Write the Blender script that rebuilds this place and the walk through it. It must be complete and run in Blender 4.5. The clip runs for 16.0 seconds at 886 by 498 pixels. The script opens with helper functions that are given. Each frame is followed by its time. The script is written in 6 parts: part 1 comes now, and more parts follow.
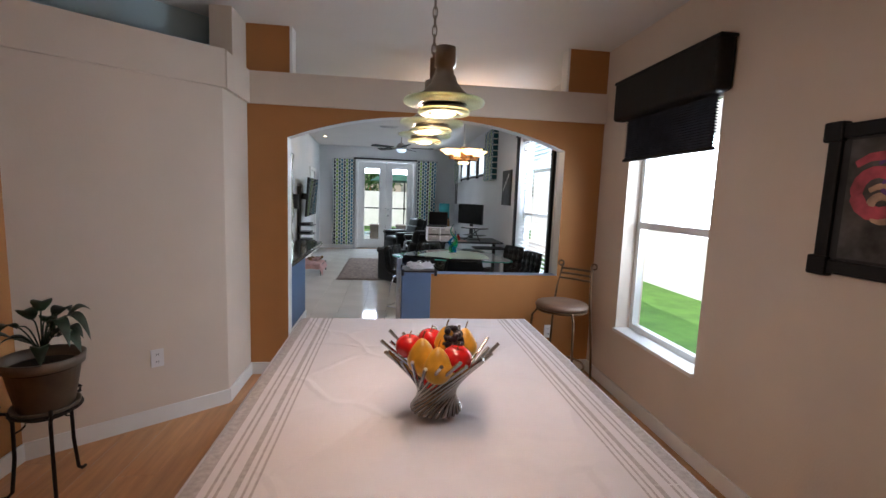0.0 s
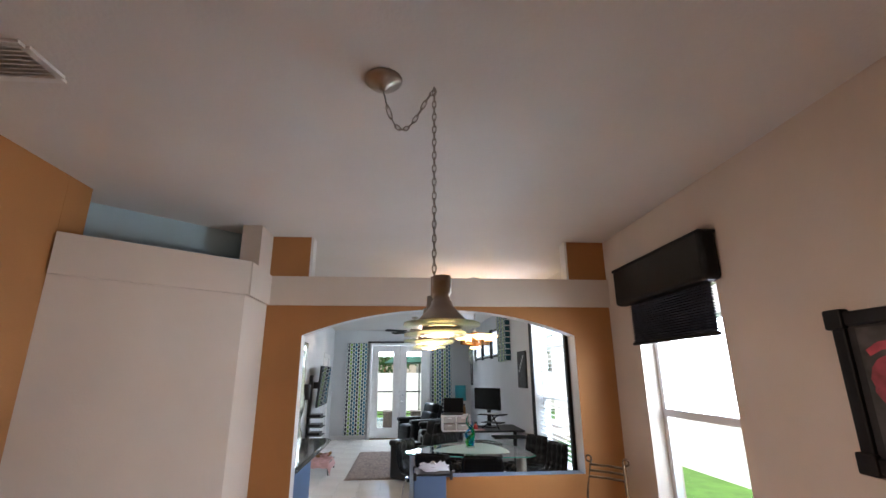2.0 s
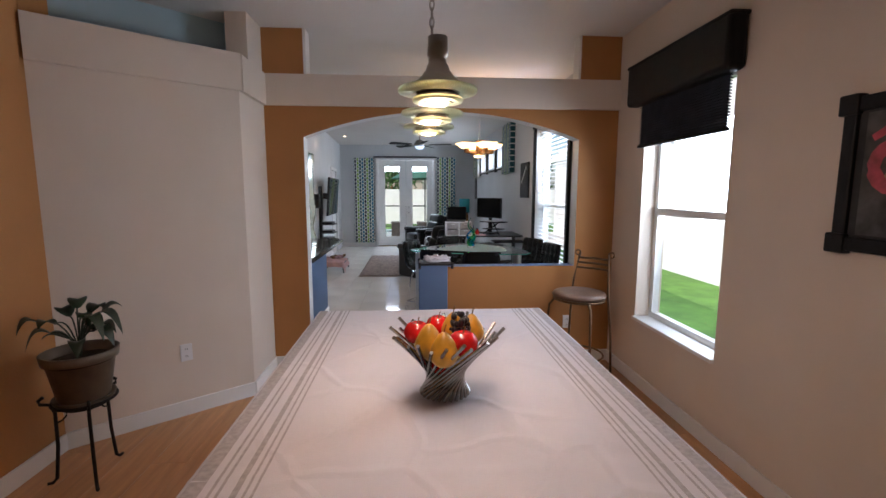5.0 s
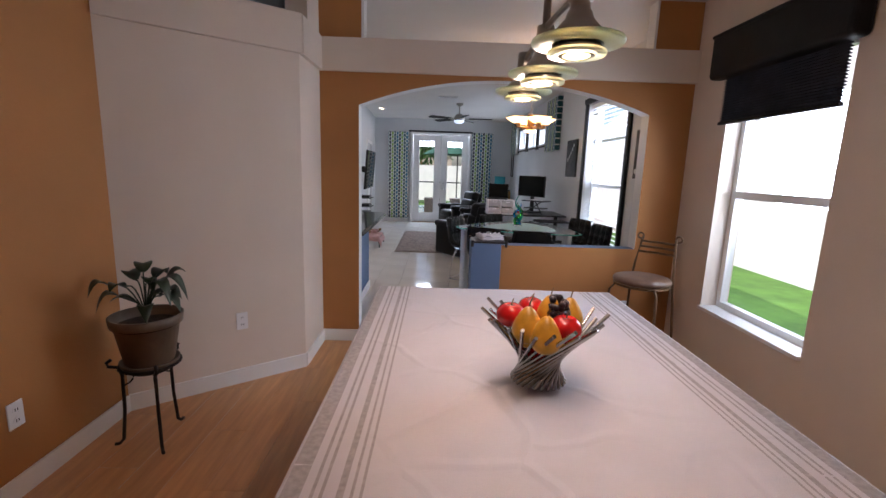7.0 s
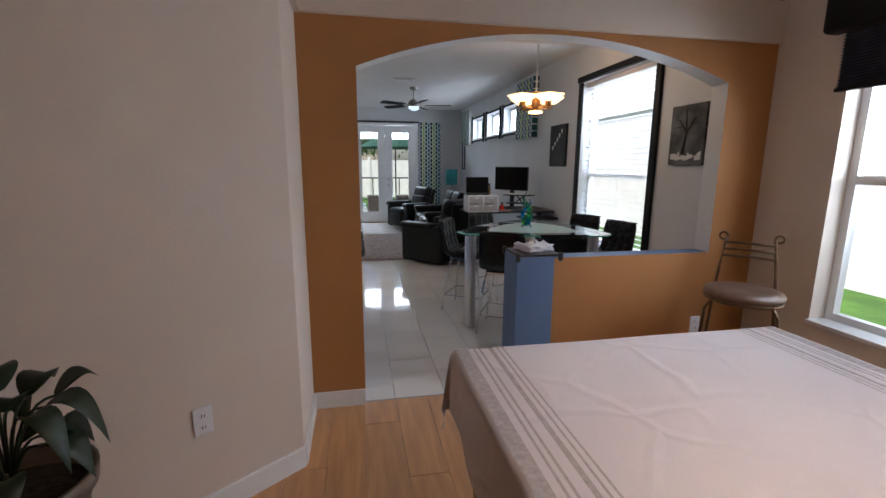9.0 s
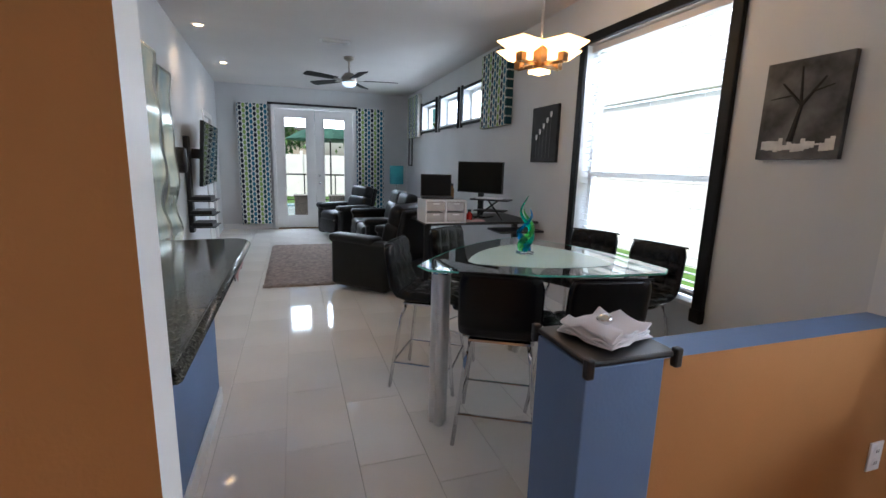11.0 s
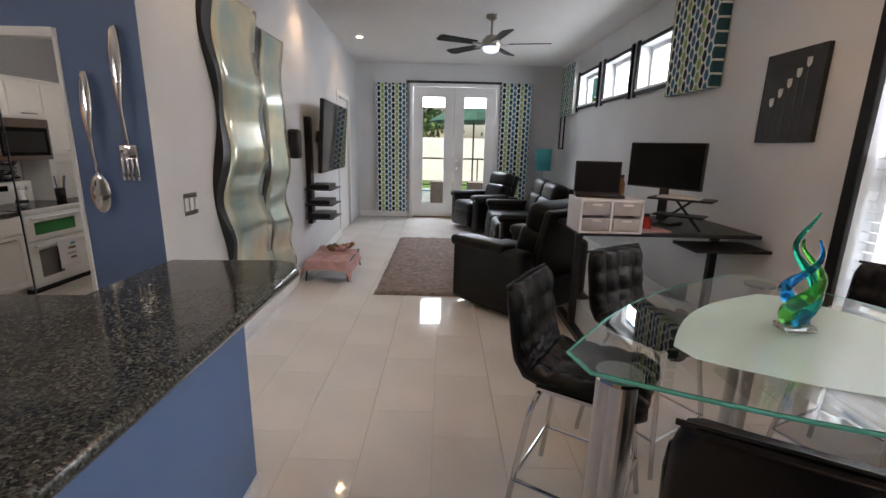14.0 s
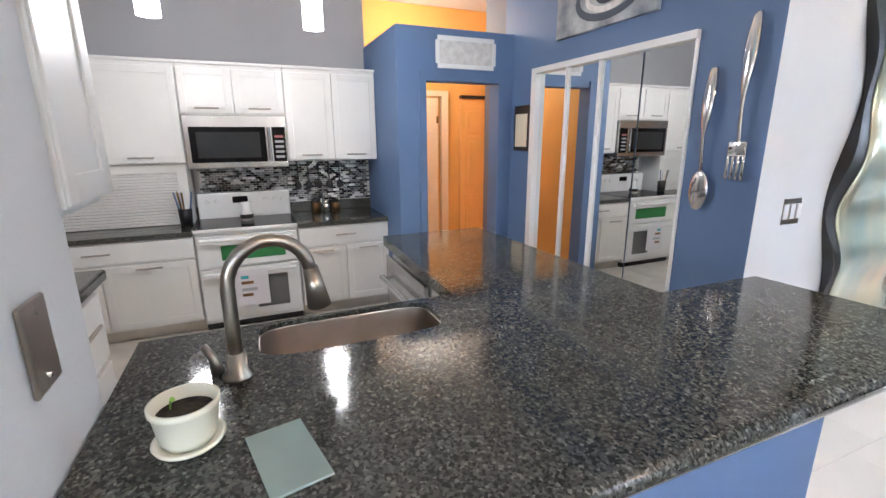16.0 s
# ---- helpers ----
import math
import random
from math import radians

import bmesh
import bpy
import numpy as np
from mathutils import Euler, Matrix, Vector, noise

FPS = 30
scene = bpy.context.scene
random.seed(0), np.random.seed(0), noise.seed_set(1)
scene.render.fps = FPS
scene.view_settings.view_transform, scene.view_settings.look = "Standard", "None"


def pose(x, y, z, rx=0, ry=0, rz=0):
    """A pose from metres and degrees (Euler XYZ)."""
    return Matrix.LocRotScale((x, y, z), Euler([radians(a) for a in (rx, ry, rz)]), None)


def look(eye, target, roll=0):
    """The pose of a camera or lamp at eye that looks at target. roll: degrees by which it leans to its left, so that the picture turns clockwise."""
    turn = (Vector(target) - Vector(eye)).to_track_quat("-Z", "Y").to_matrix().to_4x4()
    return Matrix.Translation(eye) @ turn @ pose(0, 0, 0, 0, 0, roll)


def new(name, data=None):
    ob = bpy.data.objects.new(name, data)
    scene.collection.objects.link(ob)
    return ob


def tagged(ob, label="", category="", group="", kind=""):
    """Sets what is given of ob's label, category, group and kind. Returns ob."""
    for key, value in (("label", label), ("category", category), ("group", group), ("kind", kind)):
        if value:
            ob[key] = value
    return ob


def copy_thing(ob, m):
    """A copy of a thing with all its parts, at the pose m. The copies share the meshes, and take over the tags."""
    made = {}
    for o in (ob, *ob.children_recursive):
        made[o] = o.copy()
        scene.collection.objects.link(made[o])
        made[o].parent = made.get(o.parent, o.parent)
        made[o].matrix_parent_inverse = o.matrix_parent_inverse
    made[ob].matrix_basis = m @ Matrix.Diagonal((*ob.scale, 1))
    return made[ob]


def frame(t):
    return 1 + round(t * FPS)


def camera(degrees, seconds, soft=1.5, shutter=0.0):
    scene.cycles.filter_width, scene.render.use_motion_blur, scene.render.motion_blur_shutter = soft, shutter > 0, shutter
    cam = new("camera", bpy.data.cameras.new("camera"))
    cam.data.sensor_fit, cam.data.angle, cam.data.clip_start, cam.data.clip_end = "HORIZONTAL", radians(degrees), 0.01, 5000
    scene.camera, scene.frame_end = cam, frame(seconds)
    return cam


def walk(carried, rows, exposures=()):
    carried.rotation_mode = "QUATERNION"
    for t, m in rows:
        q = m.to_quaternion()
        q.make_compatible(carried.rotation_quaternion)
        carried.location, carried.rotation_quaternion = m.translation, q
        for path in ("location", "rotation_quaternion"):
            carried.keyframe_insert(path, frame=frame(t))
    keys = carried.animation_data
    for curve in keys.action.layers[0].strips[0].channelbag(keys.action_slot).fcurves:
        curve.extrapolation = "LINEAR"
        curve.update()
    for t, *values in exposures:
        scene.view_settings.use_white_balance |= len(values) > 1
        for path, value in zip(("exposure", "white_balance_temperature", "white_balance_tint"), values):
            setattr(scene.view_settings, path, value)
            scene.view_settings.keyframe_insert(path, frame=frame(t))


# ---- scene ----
cam = camera(90.1, 16.0)
PATH = [
    (0, (0.202, 1.329, 1.517), (0.446, 3.3, 1.279), 2.1),
    (0.5, (0.211, 1.312, 1.547), (0.465, 3.296, 1.566), 1.3),
    (1, (0.221, 1.295, 1.603), (0.428, 3.255, 1.943), 0.2),
    (1.5, (0.229, 1.277, 1.635), (0.412, 3.199, 2.157), -0.1),
    (2, (0.238, 1.277, 1.629), (0.398, 3.196, 2.169), -0.3),
    (2.5, (0.236, 1.28, 1.629), (0.383, 3.199, 2.173), -0.2),
    (3, (0.243, 1.292, 1.613), (0.381, 3.232, 2.079), -0.2),
    (3.5, (0.252, 1.289, 1.561), (0.388, 3.278, 1.726), -0.1),
    (4, (0.261, 1.28, 1.517), (0.396, 3.274, 1.471), -0.3),
    (6.3, (0.268, 1.339, 1.473), (0.385, 3.306, 1.129), 1.2),
    (6.5, (0.229, 1.364, 1.466), (0.305, 3.331, 1.115), 1.8),
    (7, (0.023, 1.418, 1.46), (0.057, 3.386, 1.105), 1.9),
    (7.5, (-0.215, 1.51, 1.44), (-0.219, 3.479, 1.087), 2.4),
    (8, (-0.394, 1.803, 1.422), (-0.435, 3.768, 1.056), 2.5),
    (8.5, (-0.535, 2.14, 1.401), (-0.434, 4.104, 1.035), 3.1),
    (9, (-0.622, 2.5, 1.421), (-0.246, 4.429, 1.048), 0.3),
    (9.2, (-0.605, 2.637, 1.409), (-0.199, 4.559, 1.032), 0.3),
    (11.3, (-0.315, 4.324, 1.343), (0.349, 6.174, 0.972), 1.9),
    (11.5, (-0.294, 4.428, 1.336), (0.389, 6.271, 0.965), 2.1),
    (12, (-0.228, 4.687, 1.34), (0.506, 6.51, 0.966), 2.3),
    (12.5, (-0.159, 4.856, 1.331), (0.604, 6.664, 0.945), 2.4),
    (13, (-0.042, 5.051, 1.341), (0.454, 6.944, 0.932), 1.1),
    (13.5, (-0.02, 5.15, 1.348), (0.256, 7.082, 0.911), 1.8),
    (14, (-0.082, 5.239, 1.35), (-0.077, 7.186, 0.892), 1.3),
    (14.5, (-0.188, 5.3, 1.342), (-0.838, 7.133, 0.874), 0.4),
    (15, (-0.251, 5.378, 1.342), (-1.549, 6.826, 0.873), 0.9),
    (15.5, (-0.251, 5.399, 1.346), (-1.891, 6.441, 0.869), 0.9),
    (16, (-0.241, 5.394, 1.344), (-2.024, 6.155, 0.852), -0.3),
]
walk(cam, [(t, look(eye, target, roll)) for t, eye, target, roll in PATH],
     [(0, 0.08, 6200, 12), (0.6, 0.19, 6200, 12), (1.3, 0.45, 6200, 12), (2.5, 0.45, 6300, 12), (3.0, 0.43, 6700, 14), (3.6, 0.12, 6200, 14), (4.1, -0.03, 6200, 14),
      (6.4, 0.03, 6200, 18), (8.5, 0.03, 6200, 20), (9.0, -0.15, 6200, 14), (11.3, 0.20, 6100, 12), (12.0, -0.18, 6200, 11), (13.0, -0.3, 6450, 13),
      (14.0, 0.22, 7000, 18), (14.5, 0.62, 6900, 18), (15.2, 1.08, 6350, 16), (16.0, 1.43, 6050, 13)])

# ---- light ----
world = bpy.data.worlds.new("sky")
scene.world = world
world.use_nodes = True
wn = world.node_tree.nodes
sky = wn.new("ShaderNodeTexSky")
sky.sky_type = 'NISHITA'
sky.sun_disc = False
sky.sun_elevation, sky.sun_rotation = radians(47), radians(234)
sky.altitude, sky.dust_density = 0, 2.0
world.node_tree.links.new(sky.outputs[0], wn["Background"].inputs[0])
wn["Background"].inputs[1].default_value = 0.15


def lamp(name, kind, m, energy, color, **extra):
    d = bpy.data.lights.new(name, kind)
    d.energy, d.color = energy, color
    if "size" in extra:
        d.shape, d.size, d.size_y = 'RECTANGLE', extra["size"], extra["size_y"]
    if "radius" in extra:
        d.shadow_soft_size = extra["radius"]
    if "angle" in extra:
        d.angle = extra["angle"]
    if "spot" in extra:
        d.spot_size, d.spot_blend = extra["spot"], 0.6
    ob = new(name, d)
    ob.matrix_world = m
    return ob


lamp("sun", 'SUN', look((-7.5, 3.5, 9.9), (0, 9, 0)), 5.0, (1.0, 0.95, 0.87), angle=radians(0.6))
DAY = (0.76, 0.88, 1.0)
lamp("daylight", 'AREA', look((2.95, 6.8, 3.05), (1.1, 6.8, 0.8)), 290, DAY, size=1.5, size_y=1.0)
lamp("daylight", 'AREA', look((2.3, 4.09, 1.62), (0, 4.09, 0.8)), 20, DAY, size=0.85, size_y=0.7)
lamp("daylight", 'AREA', look((2.3, 11.0, 2.2), (0, 11.0, 1.4)), 30, DAY, size=2.8, size_y=0.4)
lamp("daylight", 'AREA', look((0.09, 14.6, 2.45), (0.09, 12.5, 0.6)), 150, DAY, size=1.6, size_y=0.9)

# ---- materials ----


def mat(name, color, rough=0.6, metal=0.0, var=0.06, scale=6.0, bump=0.0, bscale=120.0, second=None, coat=0.0, spec=0.5, rvar=0.0, aniso=None):
    m = bpy.data.materials.new(name)
    m.use_nodes = True
    t = m.node_tree
    n, l = t.nodes, t.links
    b = n["Principled BSDF"]
    b.inputs["Roughness"].default_value = rough
    b.inputs["Metallic"].default_value = metal
    b.inputs["Specular IOR Level"].default_value = spec
    b.inputs["Coat Weight"].default_value = coat
    b.inputs["Coat Roughness"].default_value = 0.08
    co = n.new("ShaderNodeTexCoord")
    src = co.outputs["Object"]
    if aniso:
        mp = n.new("ShaderNodeMapping")
        mp.inputs["Scale"].default_value = aniso
        l.new(src, mp.inputs[0])
        src = mp.outputs[0]
    big = n.new("ShaderNodeTexNoise")
    big.inputs["Scale"].default_value, big.inputs["Detail"].default_value = scale, 5
    l.new(src, big.inputs["Vector"])
    ramp = n.new("ShaderNodeValToRGB")
    c2 = second or tuple(max(0, c * (1 - 2.2 * var)) for c in color)
    c1 = color if second else tuple(min(1, c * (1 + var)) for c in color)
    ramp.color_ramp.elements[0].color, ramp.color_ramp.elements[1].color = (*c2, 1), (*c1, 1)
    ramp.color_ramp.elements[0].position, ramp.color_ramp.elements[1].position = 0.3, 0.7
    l.new(big.outputs[0], ramp.inputs[0])
    l.new(ramp.outputs[0], b.inputs["Base Color"])
    if rvar:
        mr = n.new("ShaderNodeMapRange")
        mr.inputs[3].default_value, mr.inputs[4].default_value = max(0.02, rough - rvar), rough + rvar
        l.new(big.outputs[0], mr.inputs[0])
        l.new(mr.outputs[0], b.inputs["Roughness"])
    if bump:
        fine = n.new("ShaderNodeTexNoise")
        fine.inputs["Scale"].default_value, fine.inputs["Detail"].default_value = bscale, 4
        l.new(src, fine.inputs["Vector"])
        bp = n.new("ShaderNodeBump")
        bp.inputs["Strength"].default_value, bp.inputs["Distance"].default_value = bump, 0.004
        l.new(fine.outputs[0], bp.inputs["Height"])
        l.new(bp.outputs[0], b.inputs["Normal"])
    return m


def per_piece(m, amount=0.12):
    """Vary the brightness of each piece."""
    n, l = m.node_tree.nodes, m.node_tree.links
    b = n["Principled BSDF"]
    old = b.inputs["Base Color"].links[0].from_socket
    info = n.new("ShaderNodeObjectInfo")
    mr = n.new("ShaderNodeMapRange")
    mr.inputs[3].default_value, mr.inputs[4].default_value = 1 - amount, 1 + amount
    l.new(info.outputs["Random"], mr.inputs[0])
    hs = n.new("ShaderNodeHueSaturation")
    l.new(mr.outputs[0], hs.inputs["Value"])
    l.new(old, hs.inputs["Color"])
    l.new(hs.outputs[0], b.inputs["Base Color"])
    return m


def glow(name, color, strength):
    m = bpy.data.materials.new(name)
    m.use_nodes = True
    b = m.node_tree.nodes["Principled BSDF"]
    b.inputs["Base Color"].default_value = (*color, 1)
    b.inputs["Emission Color"].default_value = (*color, 1)
    b.inputs["Emission Strength"].default_value = strength
    return m


def glass(name, color=(1, 1, 1), rough=0.0, ior=1.45, alpha=None):
    m = bpy.data.materials.new(name)
    m.use_nodes = True
    b = m.node_tree.nodes["Principled BSDF"]
    b.inputs["Base Color"].default_value = (*color, 1)
    b.inputs["Roughness"].default_value = rough
    b.inputs["IOR"].default_value = ior
    b.inputs["Transmission Weight"].default_value = 1.0
    return m


def dots(name, base, cols, px, pz, axis=0):
    """Fabric printed with staggered ovals, whose colour changes from column to column."""
    m = mat(name, base, 0.85, bump=0.3, bscale=500)
    n, l = m.node_tree.nodes, m.node_tree.links

    def op(kind, a, b=None, c=None):
        q = n.new("ShaderNodeMath")
        q.operation = kind
        for k, v in enumerate((a, b, c)):
            if v is None:
                continue
            if hasattr(v, "is_linked"):
                l.new(v, q.inputs[k])
            else:
                q.inputs[k].default_value = v
        return q.outputs[0]
    co = n.new("ShaderNodeTexCoord")
    sx = n.new("ShaderNodeSeparateXYZ")
    l.new(co.outputs["Object"], sx.inputs[0])
    u = op('DIVIDE', sx.outputs[axis], px)
    col = op('FLOOR', u)
    odd = op('MODULO', op('ABSOLUTE', col), 2.0)
    v = op('ADD', op('DIVIDE', sx.outputs[2], pz), op('MULTIPLY', odd, 0.5))
    du = op('SUBTRACT', op('FRACT', u), 0.5)
    dv = op('SUBTRACT', op('FRACT', v), 0.5)
    d2 = op('ADD', op('MULTIPLY', du, du), op('MULTIPLY', dv, dv))
    inside = op('LESS_THAN', d2, 0.19)
    ramp = n.new("ShaderNodeValToRGB")
    ramp.color_ramp.interpolation = 'CONSTANT'
    e = ramp.color_ramp.elements
    while len(e) < len(cols):
        e.new(0.5)
    for k, c in enumerate(cols):
        e[k].position, e[k].color = k / len(cols), (*c, 1)
    l.new(op('FRACT', op('DIVIDE', op('ADD', col, 0.5), float(len(cols)))), ramp.inputs[0])
    mix = n.new("ShaderNodeMix")
    mix.data_type = 'RGBA'
    l.new(inside, mix.inputs["Factor"])
    old = n["Principled BSDF"].inputs["Base Color"].links[0].from_socket
    l.new(old, mix.inputs[6])
    l.new(ramp.outputs[0], mix.inputs[7])
    l.new(mix.outputs[2], n["Principled BSDF"].inputs["Base Color"])
    return m


CREAM = mat("cream_paint", (0.68, 0.59, 0.505), 0.75, var=0.03, scale=1.5, bump=0.25, bscale=90)
OCHRE = mat("ochre_paint", (0.42, 0.185, 0.055), 0.7, var=0.05, scale=1.6, bump=0.25, bscale=90)
WHITEWALL = mat("pale_grey_paint", (0.66, 0.67, 0.68), 0.75, var=0.03, scale=1.2, bump=0.25, bscale=90)
GREY = mat("grey_paint", (0.38, 0.385, 0.40), 0.75, var=0.03, scale=1.2, bump=0.25, bscale=90)
BLUE = mat("blue_paint", (0.112, 0.185, 0.335), 0.6, var=0.05, scale=1.6, bump=0.2, bscale=90)
CEIL = mat("ceiling_paint", (0.72, 0.70, 0.68), 0.85, var=0.02, scale=1.5, bump=0.5, bscale=60)
TRIM = mat("white_trim", (0.78, 0.78, 0.77), 0.4, var=0.02, scale=4)
WOOD = per_piece(mat("laminate_plank", (0.57, 0.295, 0.13), 0.28, var=0.1, scale=3.0, bump=0.12, bscale=60, aniso=(9, 0.8, 1)), 0.05)
TILE = per_piece(mat("glazed_tile", (0.78, 0.755, 0.725), 0.06, var=0.03, scale=2.0, spec=0.6), 0.02)
GROUT = mat("grout", (0.68, 0.66, 0.63), 0.9, var=0.1, scale=20)
KTILE = mat("kitchen_tile", (0.60, 0.56, 0.50), 0.3, var=0.08, scale=5)
BLACKM = mat("black_satin", (0.015, 0.015, 0.017), 0.4, var=0.2, scale=8)
BLACKW = mat("black_painted_wood", (0.007, 0.007, 0.008), 0.5, var=0.2, scale=10, bump=0.2, bscale=80, spec=0.25)
IRON = mat("wrought_iron", (0.025, 0.021, 0.018), 0.55, 0.6, var=0.2, scale=20, bump=0.3, bscale=200)
LEATHER = mat("black_leather", (0.004, 0.004, 0.0045), 0.27, var=0.25, scale=6, bump=0.15, bscale=260, rvar=0.015, spec=0.3)
LEATHERB = mat("worn_black_leather", (0.005, 0.0048, 0.0048), 0.34, var=0.25, scale=4, bump=0.4, bscale=60, rvar=0.08, spec=0.28)
CHROME = mat("chrome", (0.78, 0.78, 0.79), 0.12, 1.0, var=0.03, scale=5)
BRUSHED = mat("brushed_aluminium", (0.66, 0.66, 0.66), 0.3, 1.0, var=0.05, scale=8, aniso=(1, 1, 0.1))
RODSTEEL = mat("dull_steel_rod", (0.40, 0.385, 0.37), 0.27, 1.0, var=0.12, scale=14)
NICKEL = mat("brushed_nickel", (0.42, 0.38, 0.33), 0.28, 1.0, var=0.08, scale=10)
STEEL = mat("stainless_steel", (0.60, 0.59, 0.58), 0.26, 1.0, var=0.06, scale=10, aniso=(1, 14, 1))
SINKSTEEL = mat("satin_sink_steel", (0.46, 0.40, 0.35), 0.36, 1.0, var=0.08, scale=10)
BRONZE = mat("aged_bronze", (0.30, 0.17, 0.075), 0.35, 0.9, var=0.2, scale=10)
STOOLM = mat("dark_bronze_tube", (0.17, 0.105, 0.06), 0.38, 0.75, var=0.15, scale=12)
AMBER = glow("amber_shade_glass", (1.0, 0.60, 0.27), 3.6)
CLOTH = mat("white_tablecloth", (0.70, 0.672, 0.70), 0.9, var=0.025, scale=3, bump=0.35, bscale=420)
STRIPE = mat("grey_woven_stripe", (0.47, 0.44, 0.445), 0.9, var=0.1, scale=60, bump=0.4, bscale=420)
GRANITE = mat("black_granite", (0.02, 0.022, 0.023), 0.09, var=0.2, scale=70, second=(0.075, 0.08, 0.078), spec=0.42)
WHITELAC = mat("white_lacquer", (0.77, 0.76, 0.73), 0.32, var=0.02, scale=3)
APPLI = mat("white_enamel", (0.80, 0.81, 0.80), 0.15, var=0.02, scale=3, coat=0.3)
RUG = mat("shaggy_rug", (0.30, 0.235, 0.205), 0.95, var=0.3, scale=22, bump=1.0, bscale=70, second=(0.155, 0.12, 0.105))
GLASSM = glass("clear_glass", (0.93, 0.985, 0.96))
BOARDGLASS = mat("pale_green_board_glass", (0.26, 0.34, 0.32), 0.08, var=0.05, scale=9, spec=0.6)
GLASSEDGE = mat("green_glass_edge", (0.13, 0.55, 0.44), 0.12, var=0.1, scale=6)
PANE = glass("window_glass", (1, 1, 1), ior=1.02)
FROST = mat("frosted_glass", (0.48, 0.64, 0.60), 0.22, var=0.02, scale=3)
MIRROR = mat("mirror", (0.86, 0.88, 0.88), 0.01, 1.0, var=0.0)
SCREEN = mat("dark_screen", (0.006, 0.006, 0.007), 0.14, var=0.0, spec=0.2)
TVGLASS = mat("glossy_television_glass", (0.008, 0.008, 0.009), 0.05, var=0.0, spec=0.7)
BLINDM = mat("white_blind_slat", (0.72, 0.73, 0.74), 0.5, var=0.02, scale=4)
SHADE = mat("dark_pleated_shade", (0.045, 0.055, 0.085), 0.85, var=0.2, scale=12)
GRASS = mat("lawn_grass", (0.10, 0.22, 0.03), 0.9, var=0.3, scale=3, bump=1.0, bscale=40, second=(0.055, 0.13, 0.018))
STUCCO = mat("white_stucco", (0.78, 0.77, 0.74), 0.9, var=0.04, scale=2, bump=0.5, bscale=60)
PALEROOF = mat("pale_roof_shingle", (0.62, 0.60, 0.58), 0.9, var=0.12, scale=14, bump=0.8, bscale=30)
SHINGLE = mat("roof_shingle", (0.20, 0.19, 0.18), 0.9, var=0.3, scale=14, bump=0.8, bscale=30)
PAVER = mat("patio_paver", (0.55, 0.50, 0.44), 0.8, var=0.1, scale=6)
WATER = mat("pool_water", (0.05, 0.30, 0.40), 0.05, var=0.15, scale=3)
TEALM = mat("teal_canvas", (0.05, 0.36, 0.42), 0.8, var=0.12, scale=4)
TEALFAB = mat("teal_shade_sail", (0.10, 0.33, 0.33), 0.85, var=0.1, scale=3)
GREENFAB = mat("dark_green_canvas", (0.03, 0.10, 0.07), 0.85, var=0.15, scale=3)
WICKER = mat("brown_wicker", (0.17, 0.13, 0.10), 0.8, var=0.3, scale=40, bump=0.8, bscale=90)
POTM = mat("bronze_plastic_pot", (0.13, 0.095, 0.065), 0.45, var=0.15, scale=9)
SOIL = mat("potting_soil", (0.03, 0.02, 0.013), 0.95, var=0.4, scale=60, bump=1.0, bscale=90)
LEAF = mat("dark_leaf", (0.012, 0.032, 0.012), 0.4, var=0.3, scale=18)
FRUITR = mat("red_apple_skin", (0.60, 0.014, 0.012), 0.22, var=0.25, scale=14, coat=0.3)
FRUITY = mat("yellow_pear_skin", (0.66, 0.33, 0.03), 0.35, var=0.2, scale=12)
FRUITD = mat("dark_berry", (0.012, 0.006, 0.012), 0.3, var=0.3, scale=30)
BUSH = mat("foliage", (0.06, 0.13, 0.03), 0.7, var=0.4, scale=10)
TAN = mat("tan_vinyl", (0.15, 0.088, 0.060), 0.42, var=0.12, scale=9, bump=0.15)
PINK = mat("pink_fleece", (0.52, 0.31, 0.30), 0.95, var=0.12, scale=12, bump=0.8, bscale=60)
SHELLP = mat("pale_plastic", (0.78, 0.77, 0.78), 0.35, var=0.02, scale=5)
SMOKE = mat("translucent_drawer", (0.50, 0.47, 0.47), 0.25, var=0.08, scale=9)
DOTS = dots("oval_print_fabric", (0.74, 0.75, 0.70), [(0.010, 0.018, 0.035), (0.26, 0.40, 0.11), (0.012, 0.075, 0.095), (0.02, 0.15, 0.24)], 0.064, 0.098, 0)
DOTSY = dots("oval_print_fabric_side", (0.74, 0.75, 0.70), [(0.010, 0.018, 0.035), (0.26, 0.40, 0.11), (0.012, 0.075, 0.095), (0.02, 0.15, 0.24)], 0.064, 0.098, 1)
WARM = glow("warm_bulb_glass", (1.0, 0.62, 0.25), 7.0)
WHITEGLOW = glow("white_pendant_glass", (1.0, 0.97, 0.92), 9.0)
COOLGLOW = glow("fan_light_glass", (0.62, 0.78, 1.0), 1.3)
DOWNGLOW = glow("downlight_lens", (1.0, 0.68, 0.36), 30.0)
ARTSTEEL = mat("brushed_wave_panel", (0.84, 0.75, 0.52), 0.17, 0.55, var=0.3, scale=3.6, second=(0.42, 0.56, 0.55), aniso=(0.3, 1.0, 0.8))
CANVASB = mat("black_canvas", (0.02, 0.02, 0.022), 0.7, var=0.3, scale=8)
CANVASG = mat("grey_forest_print", (0.16, 0.16, 0.165), 0.7, var=0.5, scale=7, second=(0.02, 0.02, 0.022))
SWIRL = mat("marbled_print", (0.55, 0.57, 0.58), 0.6, var=0.4, scale=5, second=(0.06, 0.09, 0.13))
NICHE = mat("pale_blue_paint", (0.42, 0.55, 0.60), 0.75, var=0.03, scale=1.5)
